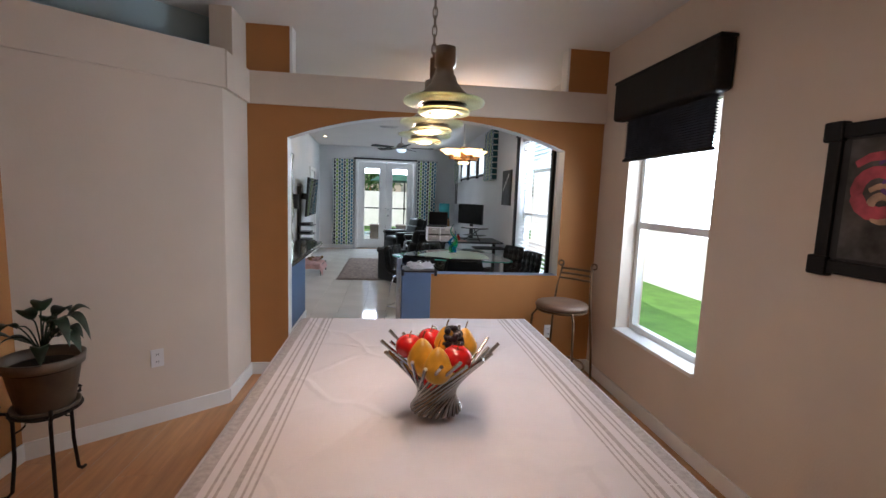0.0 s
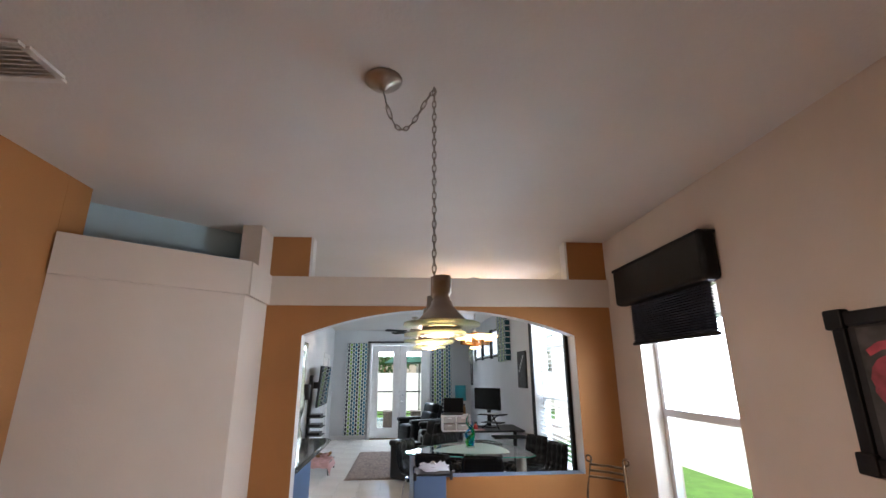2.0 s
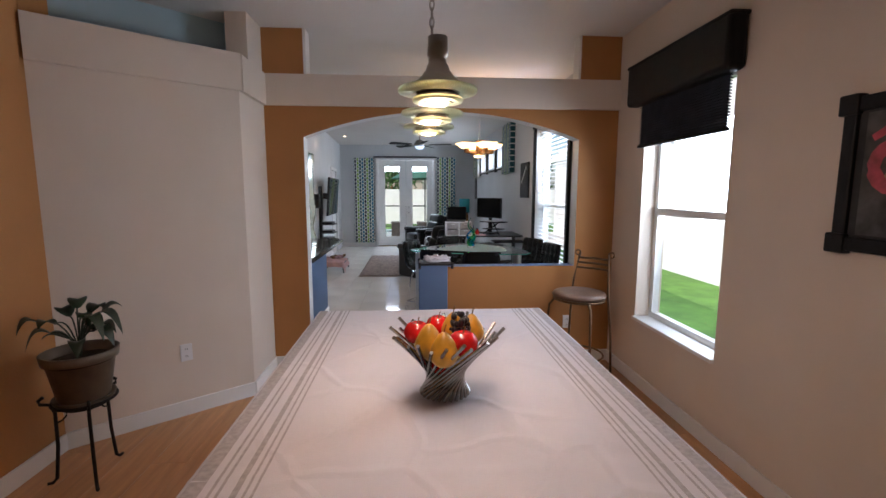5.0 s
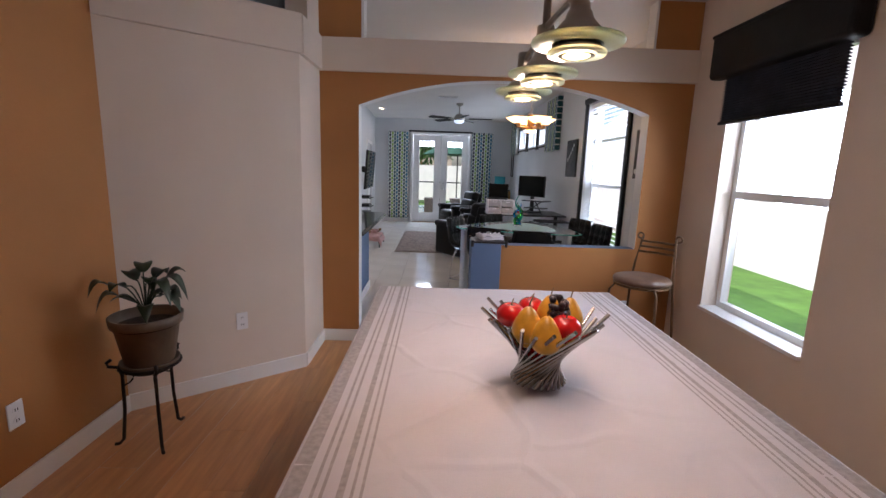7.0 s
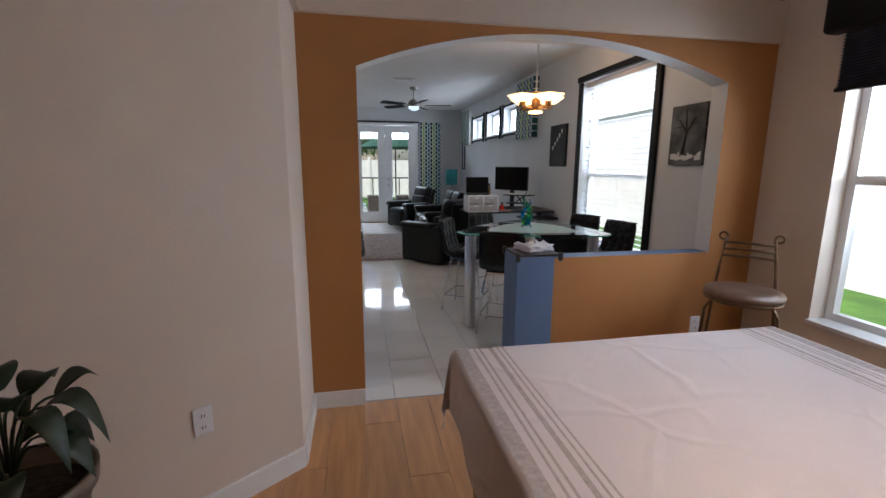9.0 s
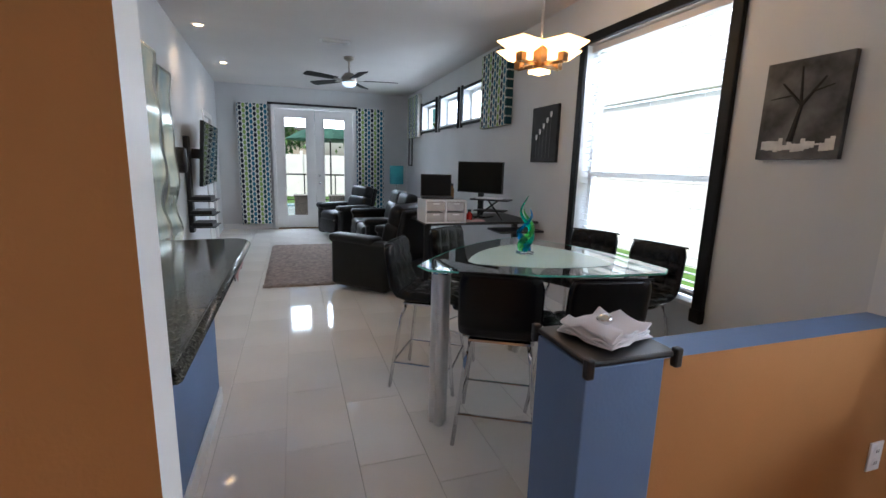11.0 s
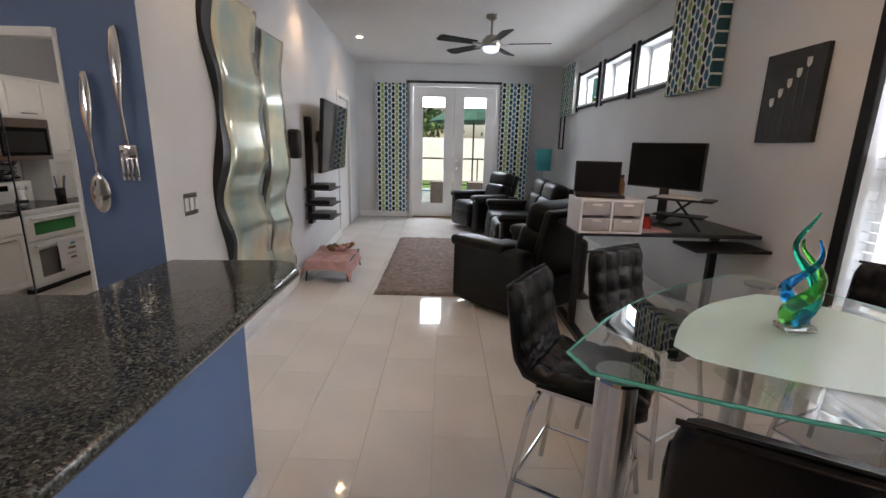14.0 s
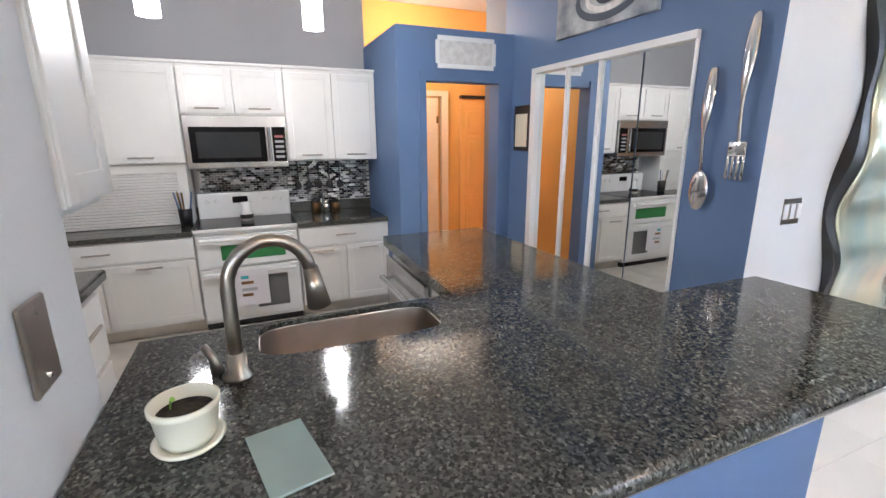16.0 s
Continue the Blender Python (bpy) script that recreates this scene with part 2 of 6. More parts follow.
HALLGREY = mat("slate_grey_paint", (0.17, 0.17, 0.20), 0.7, var=0.04, scale=2)
ORANGEDOOR = mat("orange_door_paint", (0.76, 0.40, 0.12), 0.45, var=0.03, scale=3)
HALLORANGE = mat("bright_orange_paint", (0.72, 0.36, 0.09), 0.7, var=0.04, scale=2)
CREAMDOOR = mat("cream_door_paint", (0.78, 0.60, 0.40), 0.5, var=0.03, scale=3)
CERAMIC = mat("cream_ceramic", (0.72, 0.69, 0.55), 0.25, var=0.03, scale=6)
TEALGLASS = glass("teal_glass", (0.0, 0.55, 0.35), 0.02)
BLUEGLASS = glass("blue_glass", (0.0, 0.28, 0.85), 0.02)
LIMEGLASS = glass("green_glass", (0.10, 0.60, 0.10), 0.02)
LAMPGLASS = glass("pale_green_lamp_glass", (0.86, 1.0, 0.78), 0.3)
LAMPGLASS.node_tree.nodes["Principled BSDF"].inputs["Transmission Weight"].default_value = 0.85


def speckle(m, cell, stops):
    """Replace a material's colour by crystals of several tones."""
    n, l = m.node_tree.nodes, m.node_tree.links
    co = n.new("ShaderNodeTexCoord")
    v = n.new("ShaderNodeTexVoronoi")
    v.inputs["Scale"].default_value = cell
    wob = n.new("ShaderNodeTexNoise")
    wob.inputs["Scale"].default_value, wob.inputs["Detail"].default_value = cell * 0.9, 2
    l.new(co.outputs["Object"], wob.inputs["Vector"])
    sc = n.new("ShaderNodeVectorMath")
    sc.operation = 'MULTIPLY_ADD'
    sc.inputs[1].default_value = (1.6 / cell,) * 3
    l.new(wob.outputs["Color"], sc.inputs[0])
    l.new(co.outputs["Object"], sc.inputs[2])
    l.new(sc.outputs[0], v.inputs["Vector"])
    sep = n.new("ShaderNodeSeparateColor")
    l.new(v.outputs["Color"], sep.inputs[0])
    r = n.new("ShaderNodeValToRGB")
    r.color_ramp.interpolation = 'CONSTANT'
    e = r.color_ramp.elements
    while len(e) < len(stops):
        e.new(0.5)
    for k, (p, c) in enumerate(stops):
        e[k].position, e[k].color = p, (*c, 1)
    l.new(sep.outputs[0], r.inputs[0])
    l.new(r.outputs[0], n["Principled BSDF"].inputs["Base Color"])


speckle(GRANITE, 215.0, [(0.0, (0.022, 0.022, 0.019)), (0.25, (0.040, 0.041, 0.036)), (0.48, (0.064, 0.065, 0.057)), (0.74, (0.092, 0.093, 0.082)), (0.94, (0.15, 0.15, 0.13))])


def creases(m, cell, strength):
    """Fold and wrinkle relief of a cloth that was kept folded."""
    n, l = m.node_tree.nodes, m.node_tree.links
    b = n["Principled BSDF"]
    co = n.new("ShaderNodeTexCoord")
    wob = n.new("ShaderNodeTexNoise")
    wob.inputs["Scale"].default_value = cell * 1.1
    l.new(co.outputs["Object"], wob.inputs["Vector"])
    mix = n.new("ShaderNodeVectorMath")
    mix.operation = 'MULTIPLY_ADD'
    mix.inputs[1].default_value = (0.14, 0.14, 0.14)
    l.new(wob.outputs["Color"], mix.inputs[0])
    l.new(co.outputs["Object"], mix.inputs[2])
    v = n.new("ShaderNodeTexVoronoi")
    v.feature = 'DISTANCE_TO_EDGE'
    v.inputs["Scale"].default_value = cell
    l.new(mix.outputs[0], v.inputs["Vector"])
    r = n.new("ShaderNodeMapRange")
    r.inputs[1].default_value, r.inputs[2].default_value = 0.0, 0.07
    r.inputs[3].default_value, r.inputs[4].default_value = 1.0, 0.0
    l.new(v.outputs["Distance"], r.inputs[0])
    soft = n.new("ShaderNodeTexNoise")
    soft.inputs["Scale"].default_value = cell * 0.8
    l.new(co.outputs["Object"], soft.inputs["Vector"])
    k = n.new("ShaderNodeMath")
    k.operation = 'MULTIPLY'
    l.new(r.outputs[0], k.inputs[0])
    l.new(soft.outputs[0], k.inputs[1])
    bp = n.new("ShaderNodeBump")
    bp.inputs["Strength"].default_value, bp.inputs["Distance"].default_value = strength, 0.010
    l.new(k.outputs[0], bp.inputs["Height"])
    old = b.inputs["Normal"].links[0].from_socket
    l.new(old, bp.inputs["Normal"])
    l.new(bp.outputs[0], b.inputs["Normal"])


creases(CLOTH, 3.0, 0.5)

# ---- mesh helpers ----


def finish(name, bm, m, parent=None, label="", smooth=False):
    me = bpy.data.meshes.new(name)
    bm.normal_update()
    if smooth:
        for f in bm.faces:
            f.smooth = True
    bm.to_mesh(me)
    bm.free()
    for q in (m if isinstance(m, (list, tuple)) else (m,)):
        me.materials.append(q)
    ob = new(name, me)
    if parent is not None:
        ob.parent = parent
    if label:
        ob["label"] = label
    return ob


def part(name, bm, m, parent, label="", smooth=False):
    return finish(name, bm, m, parent, label, smooth)


def thing(name, label, category, group="", at=(0, 0, 0), rz=0):
    ob = new(name)
    ob.empty_display_size = 0.1
    ob.matrix_basis = pose(*at, 0, 0, rz)
    return tagged(ob, label, category, group)


def structure(ob):
    return tagged(ob, kind="structure")


def B():
    return bmesh.new()


def box(bm, x0, x1, y0, y1, z0, z1, bev=0.0, seg=2, mi=0):
    r = bmesh.ops.create_cube(bm, size=1)
    vs = r["verts"]
    for v in vs:
        v.co = Vector(((x0 + x1) / 2 + v.co.x * (x1 - x0), (y0 + y1) / 2 + v.co.y * (y1 - y0), (z0 + z1) / 2 + v.co.z * (z1 - z0)))
    fs = {f for v in vs for f in v.link_faces}
    for f in fs:
        f.material_index = mi
    if bev:
        es = {e for v in vs for e in v.link_edges}
        out = bmesh.ops.bevel(bm, geom=list(es), offset=bev, segments=seg, profile=0.5, affect='EDGES')
        for f in out["faces"]:
            f.material_index = mi
    return bm


def rod(bm, p0, p1, r0, r1=None, n=12, cap=True):
    p0, p1 = Vector(p0), Vector(p1)
    d = p1 - p0
    m = Matrix.Translation((p0 + p1) / 2) @ d.to_track_quat('Z', 'Y').to_matrix().to_4x4()
    bmesh.ops.create_cone(bm, cap_ends=cap, segments=n, radius1=r0, radius2=r0 if r1 is None else r1, depth=d.length, matrix=m)
    return bm


def ball(bm, c, r, sx=1, sy=1, sz=1, u=14, v=10):
    bmesh.ops.create_uvsphere(bm, u_segments=u, v_segments=v, radius=r, matrix=Matrix.Translation(c) @ Matrix.Diagonal((sx, sy, sz, 1)))
    return bm


def lathe(bm, prof, c=(0, 0, 0), n=28):
    rings = []
    for r, z in prof:
        rings.append([bm.verts.new((c[0] + r * math.cos(2 * math.pi * k / n), c[1] + r * math.sin(2 * math.pi * k / n), c[2] + z)) for k in range(n)])
    for a, b in zip(rings, rings[1:]):
        for k in range(n):
            bm.faces.new((a[k], a[(k + 1) % n], b[(k + 1) % n], b[k]))
    if prof[0][0] > 1e-5:
        bm.faces.new(list(reversed(rings[0])))
    if prof[-1][0] > 1e-5:
        bm.faces.new(rings[-1])
    return bm


def tube(bm, pts, r, n=8, closed=False):
    pts = [Vector(p) for p in pts]
    rings = []
    up = Vector((0.13, 0.21, 1)).normalized()
    for k, p in enumerate(pts):
        a = pts[k - 1] if k or closed else pts[k]
        b = pts[(k + 1) % len(pts)] if k < len(pts) - 1 or closed else pts[k]
        d = (b - a).normalized()
        s = d.cross(up)
        if s.length < 1e-3:
            s = d.cross(Vector((1, 0, 0)))
        s.normalize()
        w = d.cross(s)
        rr = r[k] if isinstance(r, (list, tuple)) else r
        rings.append([bm.verts.new(p + rr * (math.cos(2 * math.pi * j / n) * s + math.sin(2 * math.pi * j / n) * w)) for j in range(n)])
    m = len(rings)
    for k in range(m if closed else m - 1):
        a, b = rings[k], rings[(k + 1) % m]
        for j in range(n):
            bm.faces.new((a[j], a[(j + 1) % n], b[(j + 1) % n], b[j]))
    if not closed:
        bm.faces.new(list(reversed(rings[0])))
        bm.faces.new(rings[-1])
    bmesh.ops.recalc_face_normals(bm, faces=bm.faces[:])
    return bm


def prism(bm, outline, z0, z1, bev=0.0):
    vs = [bm.verts.new((x, y, z0)) for x, y in outline]
    f = bm.faces.new(vs)
    e = bmesh.ops.extrude_face_region(bm, geom=[f])
    top = [v for v in e["geom"] if isinstance(v, bmesh.types.BMVert)]
    for v in top:
        v.co.z = z1
    bmesh.ops.recalc_face_normals(bm, faces=bm.faces[:])
    if bev:
        es = [ed for ed in bm.edges if abs(ed.verts[0].co.z - ed.verts[1].co.z) < 1e-6]
        bmesh.ops.bevel(bm, geom=es, offset=bev, segments=2, profile=0.5, affect='EDGES')
    return bm


def wall(name, axis, at, thick, a0, a1, m, holes=(), z0=0.0, z1=2.76):
    """A wall in the plane axis = at, thickened by thick; holes are (a0, a1, z0, z1)."""
    bm = B()
    aa = sorted({a0, a1, *[v for h in holes for v in h[:2] if a0 < v < a1]})
    zz = sorted({z0, z1, *[v for h in holes for v in h[2:] if z0 < v < z1]})
    for p, q in zip(aa, aa[1:]):
        for r, s in zip(zz, zz[1:]):
            c = ((p + q) / 2, (r + s) / 2)
            if any(h[0] < c[0] < h[1] and h[2] < c[1] < h[3] for h in holes):
                continue
            pts = [(p, r), (q, r), (q, s), (p, s)]
            bm.faces.new([bm.verts.new((at, u, w) if axis == 'x' else (u, at, w)) for u, w in pts])
    bmesh.ops.remove_doubles(bm, verts=bm.verts[:], dist=1e-5)
    e = bmesh.ops.extrude_face_region(bm, geom=bm.faces[:])
    d = Vector((thick, 0, 0)) if axis == 'x' else Vector((0, thick, 0))
    for v in e["geom"]:
        if isinstance(v, bmesh.types.BMVert):
            v.co += d
    bmesh.ops.recalc_face_normals(bm, faces=bm.faces[:])
    return structure(finish(name, bm, m))


def slab(name, x0, x1, y0, y1, z0, z1, m):
    return structure(finish(name, box(B(), x0, x1, y0, y1, z0, z1), m))


def oblique(bm, p, q, thick, z0, z1):
    """An upright slab from p to q in plan, thickened to its left."""
    p, q = Vector(p), Vector(q)
    d = (q - p).normalized()
    s = Vector((-d.y, d.x)) * thick
    return prism(bm, [tuple(p), tuple(q), tuple(q + s), tuple(p + s)], z0, z1)

# ---- structure ----
H = 2.76
slab("ceiling", -5.6, 2.25, -1.4, 13.9, H, H + 0.12, CEIL)
slab("floor_dining", -1.9, 2.0, -1.35, 5.03, -0.12, -0.012, GROUT)
slab("floor_family", -5.5, 2.0, 5.03, 13.75, -0.12, -0.012, GROUT)
slab("floor_kitchen", -4.3, -1.06, 3.2, 5.03, -0.11, -0.001, KTILE)

wall("wall_east_dining", 'x', 2.0, 0.2, -1.35, 5.06, CREAM, [(3.63, 4.55, 0.53, 2.2)])
wall("wall_east_family", 'x', 2.0, 0.2, 5.06, 13.81, WHITEWALL, [(6.13, 7.47, 0.55, 2.36), (9.58, 10.33, 1.98, 2.42), (10.53, 11.37, 1.98, 2.42), (11.6, 12.48, 1.98, 2.42)])
wall("wall_north", 'y', 13.66, 0.15, -1.72, 2.0, WHITEWALL, [(-0.72, 0.90, 0, 2.42)])
wall("wall_west_dining", 'x', -1.75, -0.12, -1.35, 3.84, OCHRE)
wall("wall_south", 'y', -1.35, -0.12, -1.87, 2.2, CREAM)
mw_ = wall("wall_mirror", 'y', 7.25, 0.13, -3.37, -1.375, BLUE, [(-2.93, -1.73, 0, 1.77)])
mw_.data.materials.append(WHITEWALL)
for p in mw_.data.polygons:
    if p.normal.x > 0.5 and p.center.x > -1.5:
        p.material_index = 1
wall("wall_hall", 'y', 7.25, 0.13, -3.68, -3.37, HALLGREY)
wall("wall_hall_turn", 'x', -3.68, 0.12, 7.38, 9.0, HALLORANGE)
wall("wall_hall_back", 'y', 9.0, 0.12, -5.3, -3.56, HALLORANGE)
wall("wall_hall_end", 'x', -5.3, -0.12, 6.2, 9.12, HALLORANGE)
wall("wall_hall_side", 'y', 6.36, -0.1, -5.3, -4.272, HALLORANGE)
wall("wall_doorway", 'x', -3.25, -0.12, 6.35, 7.25, BLUE, [(6.55, 7.13, 0, 1.72)], 0, 2.06)
wall("wall_doorway_side", 'y', 6.35, 0.1, -4.15, -3.37, BLUE, (), 0, 2.06)
# added orange lining, out of direct view, to tint the closet mirror's reflection
wall("wall_reflect_lining", 'y', 6.452, 0.02, -4.27, -3.372, HALLORANGE, (), 0, 2.06)
wall("wall_stove", 'x', -4.15, -0.12, 3.2, 6.36, GREY)
wall("wall_kitchen_south", 'y', 3.2, -0.12, -4.27, -1.88, GREY)
wall("closet_back", 'y', 7.75, 0.05, -3.0, -1.65, BLUE, (), 0, H)


def west(y):
    return -1.395 - 0.045 * (y - 7.25)


for k, (ya, yb, za, zb) in enumerate([(7.38, 11.75, 0, H), (11.75, 12.65, 2.0, H), (12.65, 13.66, 0, H)]):
    structure(finish("wall_west_%d" % (k + 1), oblique(B(), (west(ya), ya), (west(yb), yb), 0.13, za, zb), WHITEWALL))
bm = B()
box(bm, -1.82, -1.665, 11.7, 12.7, 0, 2.05)
structure(finish("door_family", bm, TRIM))
bm = B()
for ya, yb, za, zb in ((11.68, 11.75, 0, 2.07), (12.65, 12.72, 0, 2.07), (11.75, 12.65, 2.0, 2.07)):
    oblique(bm, (west(ya) + 0.018, ya), (west(yb) + 0.018, yb), 0.016, za, zb)
structure(finish("trim_family_door", bm, TRIM))

# angled corner of the dining room
PA, PB = (-1.75, 3.84), (-0.905, 4.49)
structure(finish("wall_angled", oblique(B(), PA, PB, 0.13, 0, 2.17), CREAM))
wall("wall_corner", 'x', -0.905, -0.15, 4.49, 5.0, CREAM, (), 0, 2.17)
structure(finish("wall_corner_post", box(B(), -1.055, -0.905, 4.70, 5.0, 2.41, H), CREAM))
ddir = (Vector(PB) - Vector(PA)).normalized()
off = Vector((ddir.y, -ddir.x)) * 0.03
bm = oblique(B(), tuple(Vector(PA) + off), tuple(Vector(PB) + off + ddir * 0.012), 0.30, 2.17, 2.41)
structure(finish("trim_ledge_angled", bm, CREAM))
structure(finish("trim_ledge_corner", box(B(), -1.055, -0.875, 4.497, 4.968, 2.17, 2.41), CREAM))
structure(finish("trim_ledge_arch", box(B(), -1.055, 2.0, 4.968, 5.30, 2.172, 2.41), CREAM))
for nm, xa, xb in (("wall_block_1", -0.905, -0.585), ("wall_block_2", 1.66, 2.0)):
    structure(finish(nm, box(B(), xa, xb, 5.0, 5.13, 2.41, H), OCHRE))
structure(finish("trim_block_1", box(B(), -0.585, -0.565, 4.998, 5.13, 2.41, H), TRIM))
structure(finish("trim_block_2", box(B(), 1.642, 1.66, 4.998, 5.13, 2.41, H), TRIM))

structure(finish("wall_niche_side", box(B(), -1.87, -1.75, 3.842, 4.04, 2.411, H), OCHRE))
structure(finish("wall_niche", oblique(B(), (-2.04, 4.16), (-1.06, 5.02), 0.06, 2.17, H), NICHE))
# arch wall
AX0, AX1, SPR, RISE = -0.605, 1.667, 1.93, 0.215


def arch(x):
    h = (AX1 - AX0) / 2
    rad = (h * h + RISE * RISE) / (2 * RISE)
    d = x - (AX0 + AX1) / 2
    return SPR + RISE - rad + math.sqrt(rad * rad - d * d)


bm = B()
xs = [AX0 + (AX1 - AX0) * k / 40 for k in range(41)]
quads = [[(-1.055, 0), (AX0, 0), (AX0, SPR), (-1.055, SPR)], [(-1.055, SPR), (AX0, SPR), (AX0, 2.172), (-1.055, 2.172)],
         [(AX1, 0.86), (2.0, 0.86), (2.0, SPR), (AX1, SPR)], [(AX1, SPR), (2.0, SPR), (2.0, 2.172), (AX1, 2.172)],
         [(0.56, 0), (AX1, 0), (AX1, 0.86), (0.56, 0.86)], [(AX1, 0), (2.0, 0), (2.0, 0.86), (AX1, 0.86)]]
for xa, xb in zip(xs, xs[1:]):
    quads.append([(xa, arch(xa)), (xb, arch(xb)), (xb, 2.172), (xa, 2.172)])
for q in quads:
    bm.faces.new([bm.verts.new((x, 5.0, z)) for x, z in q])
bmesh.ops.remove_doubles(bm, verts=bm.verts[:], dist=1e-4)
ext = bmesh.ops.extrude_face_region(bm, geom=bm.faces[:])
for v in ext["geom"]:
    if isinstance(v, bmesh.types.BMVert):
        v.co.y += 0.13
bmesh.ops.recalc_face_normals(bm, faces=bm.faces[:])
for f in bm.faces:
    f.material_index = 0 if f.normal.y < -0.5 else 1 if f.normal.y > 0.5 else 2
    if f.normal.z > 0.5 and f.calc_center_median().z < 1.0:
        f.material_index = 3
structure(finish("wall_arch", bm, [OCHRE, WHITEWALL, TRIM, BLUE]))
structure(finish("wall_post", box(B(), 0.318, 0.562, 4.98, 5.21, 0, 0.872, 0.004), BLUE))

# baseboards
for k, (xa, xb, ya, yb) in enumerate([(-1.75, -1.735, -1.2, 3.83), (-0.905, -0.89, 4.49, 4.985), (-0.905, AX0, 4.985, 5.0), (0.563, 2.0, 4.985, 5.0),
                                      (1.985, 2.0, -1.2, 4.985), (1.985, 2.0, 5.13, 13.645), (-1.66, -0.78, 13.645, 13.66), (0.96, 1.985, 13.645, 13.66)]):
    structure(finish("baseboard_%d" % (k + 1), box(B(), xa, xb, ya, yb, 0, 0.10, 0.003), TRIM))
bm = oblique(B(), (PA[0] + ddir.y * 0.015, PA[1] - ddir.x * 0.015), (PB[0] + ddir.y * 0.015, PB[1] - ddir.x * 0.015), 0.015, 0, 0.1)
structure(finish("baseboard_angled", bm, TRIM))
bm = oblique(B(), (west(7.25) + 0.016, 7.25), (west(11.68) + 0.016, 11.68), 0.015, 0, 0.1)
structure(finish("baseboard_west", bm, TRIM))

# ---- windows ----


def window(name, y0, y1, z0, z1, rail=None, depth=0.11, sill=True):
    w = structure(new(name))
    x = 2.0 + depth
    bm = B()
    t = 0.045
    box(bm, x, x + 0.05, y0, y1, z0, z0 + t)
    box(bm, x, x + 0.05, y0, y1, z1 - t, z1)
    box(bm, x, x + 0.05, y0, y0 + t, z0 + t, z1 - t)
    box(bm, x, x + 0.05, y1 - t, y1, z0 + t, z1 - t)
    part("window_frame", bm, TRIM, w)
    if rail:
        part("meeting_rail", box(B(), x - 0.012, x + 0.04, y0 + t, y1 - t, rail - 0.025, rail + 0.025, 0.003), TRIM, w)
        g = [(z0 + t, rail - 0.025), (rail + 0.025, z1 - t)]
    else:
        g = [(z0 + t, z1 - t)]
    for a, b in g:
        p = part("pane", box(B(), x + 0.02, x + 0.026, y0 + t, y1 - t, a, b), PANE, w)
        p.visible_shadow = False
    if sill:
        part("window_sill", box(B(), 1.975, x, y0 - 0.005, y1 + 0.005, z0 - 0.022, z0 + 0.004, 0.004), TRIM, w)
    return w


window("window_1", 3.63, 4.55, 0.53, 2.2, 1.35)
window("window_2", 6.13, 7.47, 0.55, 2.36, 1.32)
window("window_3", 9.58, 10.33, 1.98, 2.42, None, 0.12)
window("window_4", 10.53, 11.37, 1.98, 2.42, None, 0.12)
window("window_5", 11.6, 12.48, 1.98, 2.42, None, 0.12)
for k, (ya, yb) in enumerate([(9.58, 10.33), (10.53, 11.37), (11.6, 12.48)]):
    bm = B()
    box(bm, 1.978, 1.999, ya - 0.05, yb + 0.05, 1.925, 1.98, 0.003)
    box(bm, 1.978, 1.999, ya - 0.05, yb + 0.05, 2.42, 2.455, 0.003)
    box(bm, 1.972, 1.998, yb, yb + 0.05, 1.90, 2.48, 0.003)
    box(bm, 1.972, 1.998, ya - 0.05, ya, 1.90, 2.48, 0.003)
    structure(finish("trim_clerestory_%d" % (k + 1), bm, BLACKW))
bm = B()
box(bm, 1.965, 1.999, 6.065, 6.14, 0.47, 2.36, 0.008)
box(bm, 1.955, 1.999, 6.06, 6.145, 0.44, 0.53, 0.012)
box(bm, 1.965, 1.999, 7.46, 7.53, 0.50, 2.36, 0.008)
box(bm, 1.955, 1.999, 6.05, 7.55, 2.36, 2.43, 0.01)
structure(finish("trim_nook_window", bm, BLACKW))
# blinds
bl = thing("window_blind", "white horizontal slatted blind lowered over the nook window", "blind", at=(2.06, 6.8, 0.58))
part("headrail", box(B(), -0.03, 0.03, -0.65, 0.65, 1.72, 1.77, 0.004), BLINDM, bl)
me = None
for k in range(33):
    if me is None:
        bm = B()
        box(bm, -0.024, 0.024, -0.645, 0.645, -0.0012, 0.0012)
        bmesh.ops.rotate(bm, verts=bm.verts[:], cent=(0, 0, 0), matrix=Matrix.Rotation(radians(4), 3, 'Y'))
        o = part("slat", bm, BLINDM, bl)
        me = o.data
    else:
        o = new("slat", me)
        o.parent = bl
    o.location = (0, 0, 0.03 + k * 0.0515)
for y in (-0.45, 0.0, 0.45):
    part("ladder_cord", rod(B(), (0.028, y, 0.02), (0.028, y, 1.73), 0.0016, n=6), BLINDM, bl)
part("bottom_rail", box(B(), -0.024, 0.024, -0.645, 0.645, 0.0, 0.018, 0.003), BLINDM, bl)

# dining window valance and shade
va = thing("window_valance", "black padded cornice valance box above the dining window", "valance", at=(1.999, 4.08, 2.125))
part("board", box(B(), -0.11, -0.001, -0.525, 0.575, 0, 0.29, 0.03, 4), BLACKW, va)
part("edge_trim", box(B(), -0.114, -0.001, -0.529, 0.579, 0.27, 0.295, 0.012), BLACKW, va)
ps = thing("pleated_shade", "dark navy pleated cellular shade, half raised", "window shade", at=(1.985, 4.12, 1.825))
bm = B()
n = 19
vs = []
for k in range(2 * n + 1):
    z = 0.02 + k * 0.31 / (2 * n)
    x = -0.014 if k % 2 else 0.008
    vs.append([bm.verts.new((x, -0.47, z)), bm.verts.new((x, 0.47, z))])
